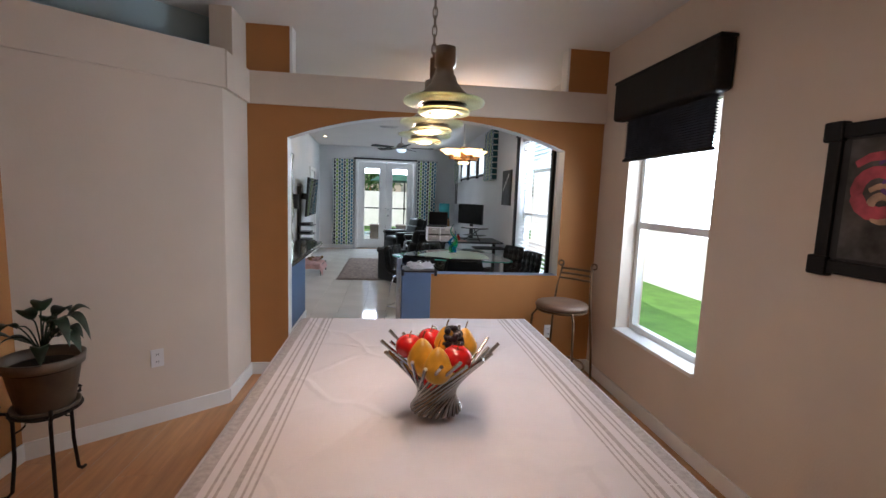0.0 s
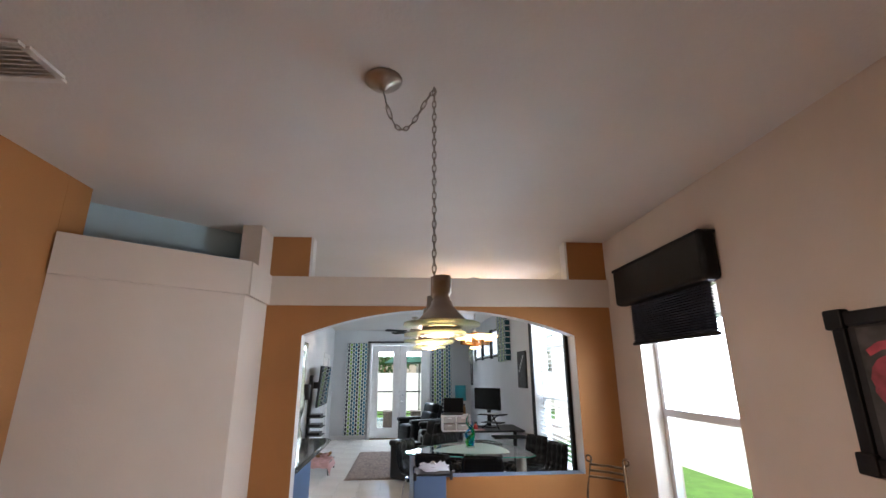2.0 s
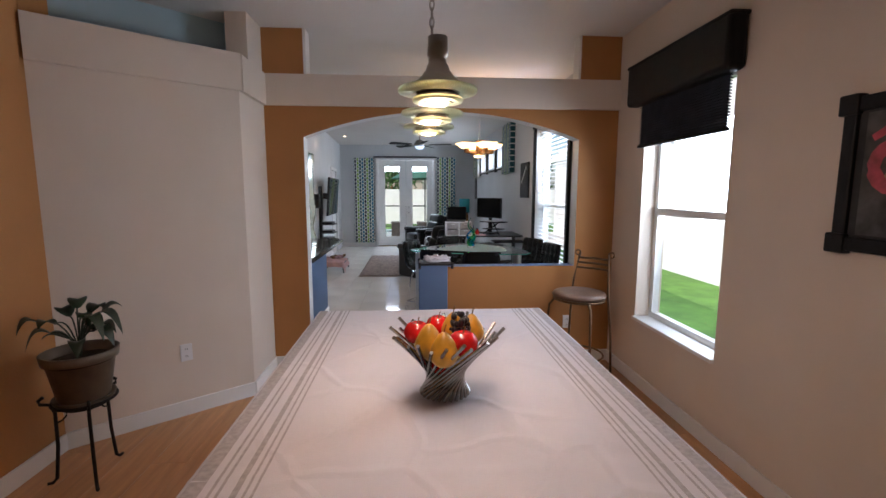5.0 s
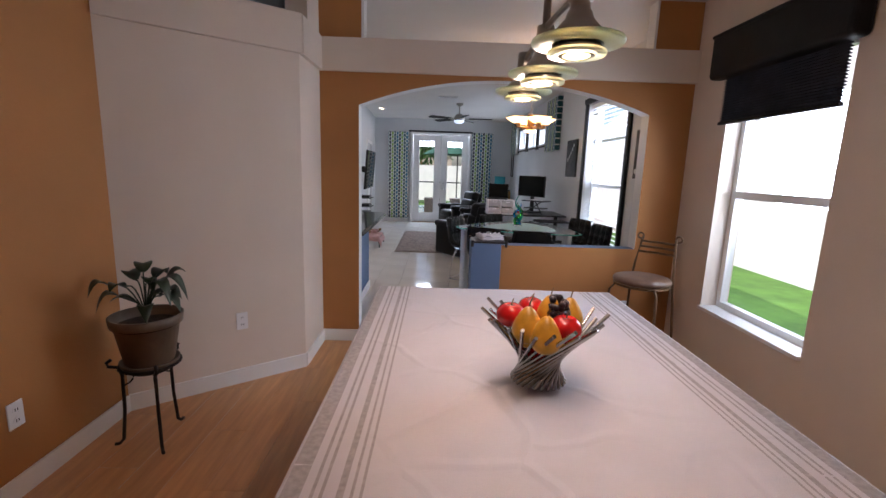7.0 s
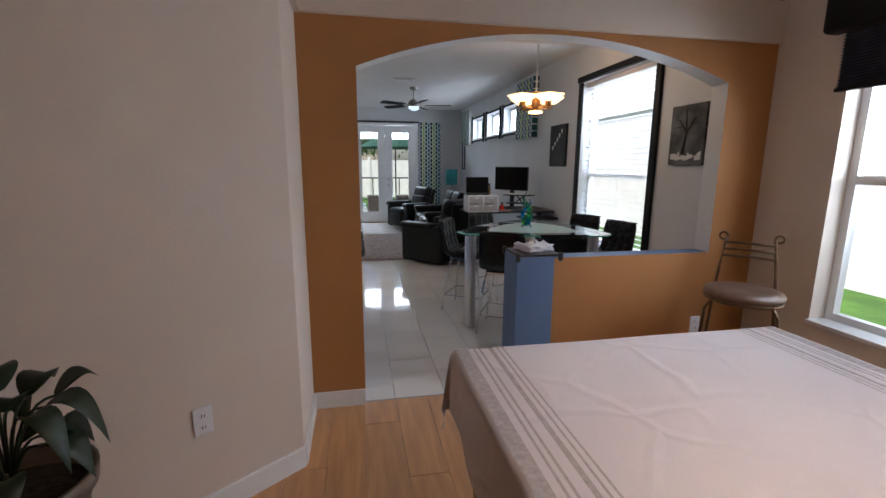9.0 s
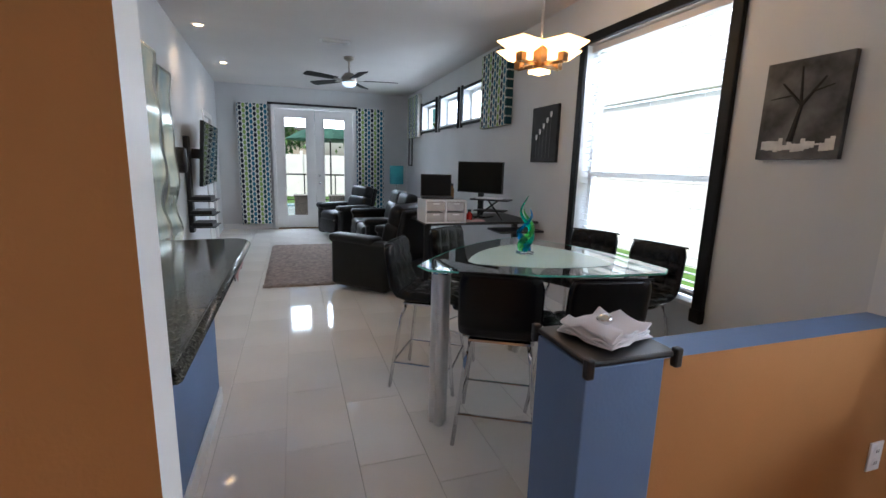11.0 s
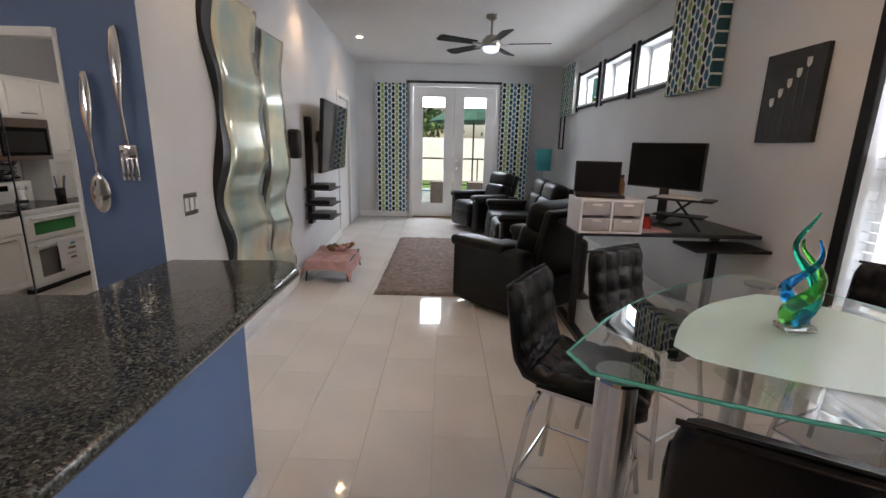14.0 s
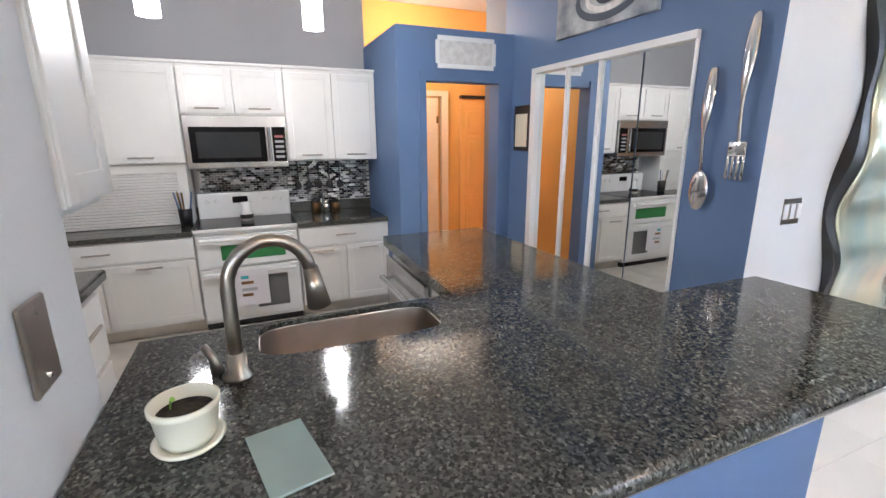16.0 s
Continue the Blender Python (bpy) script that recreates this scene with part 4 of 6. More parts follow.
for y in (-0.345, 0.345):
    for z in (-0.268, 0.268):
        part("corner_block", box(B(), -0.045, 0, y - 0.04, y + 0.04, z - 0.04, z + 0.04, 0.008), BLACKW, pf)
PR = mat("red_pigment", (0.50, 0.07, 0.10), 0.6, var=0.3, scale=12)
PB2 = mat("tan_pigment", (0.50, 0.33, 0.22), 0.6, var=0.3, scale=12)
PV = mat("violet_pigment", (0.12, 0.05, 0.22), 0.6, var=0.3, scale=12)
GR = mat("grey_pigment", (0.075, 0.07, 0.068), 0.7, var=0.4, scale=9)
part("painted_ground", box(B(), -0.0225, -0.0195, -0.28, 0.28, -0.23, 0.23), GR, pf)
for m, y0, z0, r0, turns, w in ((PR, 0.16, 0.04, 0.13, 1.4, 0.028), (PV, 0.10, 0.06, 0.10, 1.0, 0.014), (PB2, 0.14, -0.02, 0.075, 1.3, 0.02), (PR, 0.05, -0.16, 0.06, 0.8, 0.03), (PR, -0.1, 0.1, 0.1, 1.2, 0.025)):
    pts = []
    for k in range(22):
        t = k / 21
        a = 0.8 + t * turns * 2 * math.pi
        r = r0 * (1 - 0.65 * t)
        pts.append((-0.024, y0 + r * math.cos(a), z0 + r * math.sin(a)))
    bm = tube(B(), pts, [w * (0.4 + 0.6 * math.sin(math.pi * (k + 1) / 23)) for k in range(22)], 8)
    for v in bm.verts:
        v.co.x = -0.0245 + (v.co.x + 0.024) * 0.05
    part("painted_swirl", bm, m, pf)
pf2 = thing("framed_picture", "picture in an ornate dark silver-black frame on the ochre wall", "picture", at=(-1.749, 2.55, 1.63))
SILV = mat("distressed_silver", (0.10, 0.10, 0.10), 0.4, 0.7, var=0.5, scale=20, bump=0.6, bscale=60)
part("canvas", box(B(), 0, 0.012, -0.47, 0.47, -0.44, 0.44), CANVASG, pf2)
for y in (-0.5, 0.5):
    part("frame_side", box(B(), 0, 0.035, y - 0.05, y + 0.05, -0.5, 0.5, 0.01), SILV, pf2)
    part("frame_edge", box(B(), 0, 0.045, y - 0.056 if y < 0 else y + 0.03, y - 0.03 if y < 0 else y + 0.056, -0.51, 0.51, 0.008), BLACKW, pf2)
for z in (-0.47, 0.47):
    part("frame_rail", box(B(), 0, 0.034, -0.5, 0.5, z - 0.05, z + 0.05, 0.01), SILV, pf2)


def vent(name, at, w, d, m=TRIM, rx=0, rz=0, n=8):
    v = tagged(new(name), "white slatted air vent grille", "vent")
    v.matrix_basis = pose(*at, rx, 0, rz)
    bm = B()
    for a in (-1, 1):
        box(bm, -w, w, a * d - 0.015, a * d + 0.015, -0.012, 0)
        box(bm, a * w - 0.015, a * w + 0.015, -d + 0.015, d - 0.015, -0.012, 0)
    part("frame", bm, m, v)
    part("backing", box(B(), -w, w, -d, d, -0.002, -0.0005), GROUT, v)
    for k in range(n):
        y = -d + 2 * d * (k + 0.5) / n
        bm = box(B(), -w + 0.012, w - 0.012, -0.011, 0.011, -0.001, 0.001)
        s = part("slat", bm, m, v)
        s.matrix_basis = pose(0, y, -0.007, 30)
    return v


vent("ceiling_vent", (-1.28, 2.80, H), 0.15, 0.10)
vent("ceiling_vent", (0.17, 9.85, H), 0.16, 0.07)
# ---- nook ----
TX, TY = 0.98, 6.37


def tri_outline(scale, n=14, bulge=0.10):
    cs = [Vector((0.20, 6.22)), Vector((1.53, 5.86)), Vector((1.22, 7.08))]
    mid = Vector((TX, TY))
    out = []
    for k in range(3):
        a, b = cs[k], cs[(k + 1) % 3]
        d = (b - a).normalized()
        s = Vector((d.y, -d.x))
        for j in range(n):
            t = 0.06 + 0.88 * j / (n - 1)
            p = a + (b - a) * t + s * bulge * math.sin(math.pi * t)
            out.append(tuple((p - mid) * scale))
    return out


nt = thing("glass_table", "three-cornered clear glass dining table with frosted centre on aluminium column legs", "table", at=(TX, TY, 0))
part("glass_top", prism(B(), tri_outline(1.0), 0.832, 0.844), GLASSM, nt)
ol = tri_outline(1.0)
part("glass_edge", tube(B(), [(x * 1.001, y * 1.001, 0.838) for x, y in ol], 0.0052, 6, True), GLASSEDGE, nt)
part("frosted_centre", prism(B(), tri_outline(0.60, 14, 0.15), 0.8445, 0.8455), FROST, nt)
for x, y in ((0.345, 6.19), (1.40, 5.99), (1.19, 6.93)):
    lx, ly = x - TX, y - TY
    for k in range(3):
        a = 2 * math.pi * k / 3 + 0.4
        part("leg", rod(B(), (lx + 0.026 * math.cos(a), ly + 0.026 * math.sin(a), 0), (lx + 0.026 * math.cos(a), ly + 0.026 * math.sin(a), 0.825), 0.027, n=18), BRUSHED, nt, smooth=False)
    part("leg_cap", lathe(B(), [(0.001, 0.822), (0.055, 0.822), (0.055, 0.831), (0.001, 0.831)], (lx, ly, 0), 20), CHROME, nt)


def shell(w, front, tuft):
    """The quilted shell of a chair: a profile from the seat's front edge up to the top of the back."""
    prof = [(0.20, 0.535), (0.21, 0.555), (0.17, 0.572), (0.05, 0.568), (-0.08, 0.562), (-0.15, 0.58), (-0.185, 0.63), (-0.20, 0.70), (-0.215, 0.80), (-0.228, 0.885)]
    pts = []
    for k in range(len(prof) - 1):
        for j in range(6):
            t = j / 6
            pts.append((prof[k][0] * (1 - t) + prof[k + 1][0] * t, prof[k][1] * (1 - t) + prof[k + 1][1] * t))
    pts.append(prof[-1])
    bm = B()
    rows = []
    M = 24
    acc = 0
    lens = [0]
    for a, b in zip(pts, pts[1:]):
        acc += math.hypot(b[0] - a[0], b[1] - a[1])
        lens.append(acc)
    inner, outer = [], []
    for k, (y, z) in enumerate(pts):
        a, b = pts[max(0, k - 1)], pts[min(len(pts) - 1, k + 1)]
        d = Vector((b[0] - a[0], b[1] - a[1])).normalized()
        nrm = Vector((d.y, -d.x))
        s = lens[k] / acc
        half = w / 2 * (1 - 0.10 * max(0, (s - 0.9) / 0.1) ** 2) * (0.93 + 0.07 * min(1, s * 5))
        r1, r2 = [], []
        for j in range(M + 1):
            u = -1 + 2 * j / M
            gu, gs = abs(math.sin(2 * math.pi * (u + 1))), abs(math.sin(math.pi * s * 7))
            q = 0.016 * (gu * gs) ** 0.45 if tuft else 0.004
            edge = 1 - max(0, abs(u) - 0.86) / 0.14
            th = 0.022 * (0.35 + 0.65 * edge)
            curl = 0.007 * u * u
            pin = Vector((y, z)) + nrm * (q * edge + th + curl)
            pou = Vector((y, z)) - nrm * (th - curl)
            r1.append(bm.verts.new((u * half, pin.x, pin.y)))
            r2.append(bm.verts.new((u * half * 1.01, pou.x, pou.y)))
        inner.append(r1)
        outer.append(r2)
    for k in range(len(pts) - 1):
        for j in range(M):
            bm.faces.new((inner[k][j], inner[k][j + 1], inner[k + 1][j + 1], inner[k + 1][j]))
            bm.faces.new((outer[k][j + 1], outer[k][j], outer[k + 1][j], outer[k + 1][j + 1]))
        bm.faces.new((inner[k][0], inner[k + 1][0], outer[k + 1][0], outer[k][0]))
        bm.faces.new((inner[k + 1][M], inner[k][M], outer[k][M], outer[k + 1][M]))
    for j in range(M):
        bm.faces.new((inner[0][j + 1], inner[0][j], outer[0][j], outer[0][j + 1]))
        bm.faces.new((inner[-1][j], inner[-1][j + 1], outer[-1][j + 1], outer[-1][j]))
    bmesh.ops.recalc_face_normals(bm, faces=bm.faces[:])
    return bm


ch = thing("counter_chair", "counter-height chair with quilted black leather shell on chrome legs", "chair", "chairs round the glass table", at=(0.615, 6.04, 0), rz=-29)
sh = part("seat_shell", shell(0.38, 0.2, True), LEATHER, ch, smooth=True)
part("seat_plate", box(B(), -0.15, 0.15, -0.12, 0.15, 0.522, 0.534), CHROME, ch)
part("piping", tube(B(), [(-0.19, -0.232, 0.886), (0, -0.236, 0.89), (0.19, -0.232, 0.886)], 0.006, 6), LEATHER, ch)
for sx in (-1, 1):
    for sy, ty in ((-1, -0.10), (1, 0.13)):
        part("leg", tube(B(), [(sx * 0.14, ty, 0.525), (sx * 0.155, ty + sy * 0.03, 0.44), (sx * 0.20, ty + sy * 0.085, 0.0)], 0.0105, 8), CHROME, ch, smooth=True)
for p, q in (((-0.187, -0.168, 0.16), (0.187, -0.168, 0.16)), ((-0.187, 0.198, 0.16), (0.187, 0.198, 0.16)), ((-0.187, -0.168, 0.16), (-0.187, 0.198, 0.16)), ((0.187, -0.168, 0.16), (0.187, 0.198, 0.16))):
    part("foot_rail", rod(B(), p, q, 0.007, n=8), CHROME, ch)
for x, y, r in ((1.00, 5.89, -11), (0.435, 6.70, -122), (0.87, 7.12, -148), (1.65, 6.88, 115), (1.70, 6.34, 105)):
    copy_thing(ch, pose(x, y, 0, 0, 0, r))

sc = thing("glass_sculpture", "twisted blue and green art glass sculpture on a clear base", "sculpture", at=(0.955, 6.45, 0.846))
part("base", box(B(), -0.045, 0.045, -0.03, 0.03, 0, 0.018, 0.004), GLASSM, sc)
for m, ph, r0 in ((BLUEGLASS, 0.0, 0.03), (LIMEGLASS, 2.2, 0.03), (TEALGLASS, 4.2, 0.026)):
    pts, rr = [], []
    for k in range(34):
        t = k / 33
        rad = 0.022 + 0.022 * math.sin(math.pi * t)
        a = ph + t * 6.5
        pts.append((rad * math.cos(a), rad * math.sin(a) * 0.7, 0.018 + t * (0.25 if m is not TEALGLASS else 0.33)))
        rr.append(r0 * (0.55 + 0.45 * math.sin(math.pi * min(1, t * 1.3 + 0.2))) * (1 - 0.75 * t ** 3) * 0.72)
    part("twist", tube(B(), pts, rr, 10), m, sc, smooth=True)

# chandelier
cx, cy = 1.06, 6.6
cd = thing("chandelier", "bronze mission chandelier with four square amber glass shades, lit", "chandelier", at=(cx, cy, 0), rz=20)
part("canopy", lathe(B(), [(0.065, H - 0.002), (0.06, H - 0.02), (0.012, H - 0.035)], n=24), BRUSHED, cd, smooth=True)
part("stem", rod(B(), (0, 0, 2.10), (0, 0, H - 0.03), 0.008), BRUSHED, cd)
part("centre_block", box(B(), -0.03, 0.03, -0.03, 0.03, 1.93, 2.10, 0.004), BRONZE, cd)
part("bottom_glass", prism(B(), [(-0.045, -0.045), (0.045, -0.045), (0.045, 0.045), (-0.045, 0.045)], 1.905, 1.925), WARM, cd)
for k in range(4):
    c, s = math.cos(k * math.pi / 2), math.sin(k * math.pi / 2)
    arm = part("arm", tube(B(), [(0.03 * c, 0.03 * s, 1.96), (0.17 * c, 0.17 * s, 1.955)], 0.013, 4), BRONZE, cd)
    part("cup", box(B(), 0.165 * c - 0.022, 0.165 * c + 0.022, 0.165 * s - 0.022, 0.165 * s + 0.022, 1.95, 2.0, 0.003), BRONZE, arm)
    bm = B()
    r1, r2 = 0.045, 0.10
    lo = [bm.verts.new((0.165 * c + a * r1, 0.165 * s + b * r1, 2.0)) for a, b in ((-1, -1), (1, -1), (1, 1), (-1, 1))]
    hi = [bm.verts.new((0.165 * c + a * r2, 0.165 * s + b * r2, 2.055)) for a, b in ((-1, -1), (1, -1), (1, 1), (-1, 1))]
    bm.faces.new(list(reversed(lo)))
    for j in range(4):
        bm.faces.new((lo[j], lo[(j + 1) % 4], hi[(j + 1) % 4], hi[j]))
    ext = bmesh.ops.extrude_face_region(bm, geom=bm.faces[:])
    for v in ext["geom"]:
        if isinstance(v, bmesh.types.BMVert):
            v.co.z += 0.006
    part("shade", bm, AMBER, arm, "amber glass shade")
lamp("lamp_glow", 'POINT', pose(cx, cy, 2.14), 9, (1.0, 0.68, 0.36), radius=0.12)

# post tray, napkins
tr = thing("serving_tray", "black plastic tray with raised handles on the half-wall post", "tray", at=(0.462, 5.105, 0.873))
part("base", box(B(), -0.14, 0.14, -0.128, 0.128, 0, 0.016, 0.006), BLACKM, tr)
for sx in (-1, 1):
    for sy in (-1, 1):
        part("corner_foot", box(B(), sx * 0.138 - 0.012, sx * 0.138 + 0.012, sy * 0.126 - 0.011, sy * 0.126 + 0.011, -0.028, 0.026, 0.005), BLACKM, tr)
np_ = thing("napkin_stack", "stack of white paper napkins lying on the tray", "napkins", at=(0.478, 5.12, 0.893), rz=18)
for k in range(5):
    bm = box(B(), -0.095, 0.095, -0.085, 0.085, k * 0.007, k * 0.007 + 0.006, 0.0025)
    bmesh.ops.rotate(bm, verts=bm.verts[:], cent=(0, 0, 0), matrix=Matrix.Rotation(radians((k * 37) % 7 - 3), 3, 'Z'))
    bmesh.ops.subdivide_edges(bm, edges=bm.edges[:], cuts=4, use_grid_fill=True)
    for v in bm.verts:
        v.co.z += (k + 1) * (0.0016 * math.sin(v.co.x * 41 + k) + 0.0014 * math.sin(v.co.y * 53 + 2 * k) + 0.0012 * math.sin((v.co.x + v.co.y) * 77))
        v.co.x += 0.004 * math.sin(v.co.y * 60 + k * 1.7)
        v.co.y += 0.004 * math.sin(v.co.x * 55 + k * 2.3)
    part("napkin", bm, CLOTH, np_, smooth=True)
nw = thing("napkin_weight", "small silver shell-shaped weight on the napkins", "paperweight", at=(0.47, 5.115, 0.940))
part("body", ball(B(), (0, 0, 0), 0.022, 1.2, 0.9, 0.7), CHROME, nw, smooth=True)

# canvases on the east wall
ca = thing("canvas_print", "black canvas with five white tulips", "picture", at=(1.999, 8.03, 1.675))
part("canvas", box(B(), -0.03, 0, -0.23, 0.23, -0.265, 0.265, 0.003), CANVASB, ca)
WP = mat("white_petal", (0.72, 0.71, 0.69), 0.7, var=0.1, scale=20)
GP = mat("grey_stem", (0.13, 0.13, 0.13), 0.7, var=0.1, scale=20)
for k in range(5):
    y = 0.13 - k * 0.062
    z = -0.02 + k * 0.05
    bm = lathe(B(), [(0.001, -0.03), (0.014, -0.022), (0.02, 0.0), (0.019, 0.024), (0.001, 0.02)], (0, 0, 0), 12)
    for v in bm.verts:
        v.co.x *= 0.12
    p = part("tulip", bm, WP, ca)
    p.location = (-0.031, y, z)
    part("tulip_stem", box(B(), -0.032, -0.029, y - 0.002, y + 0.002, -0.22, z - 0.028), GP, ca)
tp = thing("canvas_print", "black and white canvas of a bare tree over pale flowers", "picture", at=(1.999, 5.69, 1.665))
part("canvas", box(B(), -0.03, 0, -0.19, 0.19, -0.235, 0.235, 0.003), CANVASG, tp)
TR = mat("black_ink", (0.012, 0.012, 0.012), 0.7)
for a, b, r in (((0.03, -0.15), (0.0, 0.02), 0.016), ((0.0, 0.02), (-0.09, 0.14), 0.009), ((0.0, 0.02), (0.10, 0.13), 0.009), ((0.0, 0.0), (0.02, 0.2), 0.008), ((-0.05, 0.08), (-0.13, 0.10), 0.005), ((0.05, 0.07), (0.15, 0.06), 0.005)):
    part("branch", rod(B(), (-0.0305, a[0], a[1]), (-0.0305, b[0], b[1]), r, r * 0.5, 6), TR, tp)
rnd = random.Random(8)
for k in range(16):
    part("blossom", box(B(), -0.032, -0.029, -0.17 + k * 0.021, -0.15 + k * 0.021, -0.2 + rnd.uniform(0, 0.03), -0.17 + rnd.uniform(0, 0.04)), WP, tp)

# ---- family room ----
rg = thing("area_rug", "brown shaggy area rug on the tiles", "rug", at=(0.30, 10.35, 0))
bm = B()
N1, N2 = 60, 70
rnd = random.Random(3)
g = [[bm.verts.new((-1.0 + 2.0 * i / N1 + rnd.uniform(-.008, .008), -1.27 + 2.54 * j / N2 + rnd.uniform(-.008, .008), 0.002 if i in (0, N1) or j in (0, N2) else 0.016 + rnd.uniform(0, 0.014))) for j in range(N2 + 1)] for i in range(N1 + 1)]
for i in range(N1):
    for j in range(N2):
        bm.faces.new((g[i][j], g[i + 1][j], g[i + 1][j + 1], g[i][j + 1]))
part("rug_surface", bm, RUG, rg, smooth=True)


def recliner(at, rz, seats, label):
    """Faces -x in its own frame; seats side by side along y."""
    w = 0.60
    W = seats * w
    o = thing("recliner_sofa" if seats > 1 else "recliner", label, "sofa" if seats > 1 else "armchair", at=at, rz=rz)
    part("base", box(B(), -0.36, 0.40, -W / 2 - 0.02, W / 2 + 0.02, 0.04, 0.30, 0.03, 3), LEATHERB, o, smooth=True)
    for sy in (-1, 1):
        y = sy * (W / 2 + 0.10)
        part("arm", box(B(), -0.40, 0.36, y - 0.10, y + 0.10, 0.03, 0.56, 0.055, 4), LEATHERB, o, smooth=True)
        part("arm_pad", box(B(), -0.43, 0.18, y - 0.105, y + 0.105, 0.50, 0.60, 0.045, 4), LEATHERB, o, smooth=True)
    for k in range(seats):
        y = (k - (seats - 1) / 2) * w
        part("seat_cushion", box(B(), -0.44, 0.20, y - w / 2 + 0.01, y + w / 2 - 0.01, 0.28, 0.47, 0.06, 4), LEATHERB, o, smooth=True)
        part("footrest", box(B(), -0.45, -0.38, y - w / 2 + 0.015, y + w / 2 - 0.015, 0.08, 0.34, 0.03, 3), LEATHERB, o, smooth=True)
        bm = box(B(), 0.08, 0.30, y - w / 2 + 0.005, y + w / 2 - 0.005, 0.42, 0.74, 0.07, 4)
        bmesh.ops.rotate(bm, verts=bm.verts[:], cent=(0.2, 0, 0.42), matrix=Matrix.Rotation(radians(14), 3, 'Y'))
        part("backrest", bm, LEATHERB, o, smooth=True)
        bm = box(B(), 0.10, 0.30, y - w / 2 + 0.01, y + w / 2 - 0.01, 0.70, 0.94, 0.075, 4)
        bmesh.ops.rotate(bm, verts=bm.verts[:], cent=(0.2, 0, 0.42), matrix=Matrix.Rotation(radians(14), 3, 'Y'))
        part("headrest", bm, LEATHERB, o, smooth=True)
        bm = box(B(), 0.28, 0.36, y - w / 2 + 0.005, y + w / 2 - 0.005, 0.25, 0.90, 0.03, 3)
        bmesh.ops.rotate(bm, verts=bm.verts[:], cent=(0.3, 0, 0.42), matrix=Matrix.Rotation(radians(14), 3, 'Y'))
        part("back_panel", bm, LEATHERB, o, smooth=True)
    return o


recliner((0.62, 12.6, 0), 22, 1, "black leather recliner armchair beside the french doors")
recliner((0.98, 10.95, 0), 0, 2, "black leather reclining sofa with padded headrests")
recliner((0.64, 9.05, 0), -48, 1, "black leather recliner seen from behind, beside the rug")

# desk with monitor
dk = thing("desk", "black sit-stand desk crowded with office things", "desk", at=(1.42, 8.45, 0))
part("desktop", box(B(), -0.62, 0.56, -0.42, 0.36, 0.80, 0.825, 0.006), BLACKM, dk)
for x in (-0.5, 0.5):
    part("leg", box(B(), x - 0.03, x + 0.03, -0.32, 0.3, 0, 0.05, 0.006), BLACKM, dk)
    part("leg", box(B(), x - 0.025, x + 0.025, -0.05, 0.0, 0.05, 0.80, 0.004), BLACKM, dk)
part("keyboard_tray", box(B(), 0.1, 0.6, -0.5, -0.2, 0.72, 0.74, 0.004), BLACKM, dk)
dr = thing("drawer_unit", "white plastic two-row drawer organiser with clear drawers", "drawers", at=(0.98, 8.12, 0.826), rz=0)
for q in ((-0.20, 0.20, 0.20, 0.215), (-0.20, 0.20, 0.0, 0.012), (-0.20, -0.185, 0.012, 0.20), (0.185, 0.20, 0.012, 0.20), (-0.008, 0.008, 0.012, 0.20)):
    part("panel", box(B(), q[0], q[1], -0.13, 0.15, q[2], q[3], 0.002), SHELLP, dr)
for x in (-0.097, 0.097):
    for z in (0.015, 0.115):
        d = part("drawer", box(B(), x - 0.085, x + 0.085, -0.125, 0.14, z, z + 0.082, 0.004), SMOKE, dr)
        part("pull", box(B(), x - 0.03, x + 0.03, -0.138, -0.124, z + 0.06, z + 0.072, 0.002), SHELLP, d)
lp = thing("laptop", "open black laptop standing on the drawer organiser", "laptop", at=(0.95, 8.2, 1.042), rz=-12)
part("keyboard_deck", box(B(), -0.15, 0.15, -0.13, 0.08, 0, 0.018, 0.004), BLACKM, lp)
bm = box(B(), -0.15, 0.15, 0.08, 0.092, 0.01, 0.225, 0.004)
bmesh.ops.rotate(bm, verts=bm.verts[:], cent=(0, 0.085, 0.01), matrix=Matrix.Rotation(radians(-3), 3, 'X'))
lid = part("lid", bm, BLACKM, lp)
bm = box(B(), -0.14, 0.14, 0.0785, 0.0805, 0.02, 0.215)
bmesh.ops.rotate(bm, verts=bm.verts[:], cent=(0, 0.085, 0.01), matrix=Matrix.Rotation(radians(-3), 3, 'X'))
part("screen", bm, mat("matte_screen", (0.006, 0.006, 0.007), 0.6, var=0.0, spec=0.15), lid)
mn = thing("computer_monitor", "large black flat monitor on a desk riser", "monitor", at=(1.52, 8.50, 0.826), rz=-56)
part("stand_base", box(B(), -0.14, 0.14, -0.09, 0.09, 0.0, 0.014, 0.004), BLACKM, mn)
part("stand_neck", box(B(), -0.03, 0.03, 0.02, 0.05, 0.014, 0.34, 0.004), BLACKM, mn)
hs = part("housing", box(B(), -0.28, 0.28, -0.012, 0.02, 0.25, 0.575, 0.006), BLACKM, mn)
part("screen", box(B(), -0.272, 0.272, -0.0145, -0.0125, 0.262, 0.567), SCREEN, hs)
ri = thing("desk_riser", "black monitor riser with white paper on its shelf", "riser", at=(1.56, 8.28, 0.826), rz=-40)
part("shelf", box(B(), -0.2, 0.2, -0.1, 0.1, 0.19, 0.205, 0.004), BLACKM, ri)
part("shelf", box(B(), -0.16, 0.16, -0.09, 0.09, 0.08, 0.092, 0.004), BLACKM, ri)
for x in (-0.15, 0.15):
    part("brace", rod(B(), (x, -0.08, 0.0), (-x * 0.4, 0.08, 0.19), 0.009), BLACKM, ri)
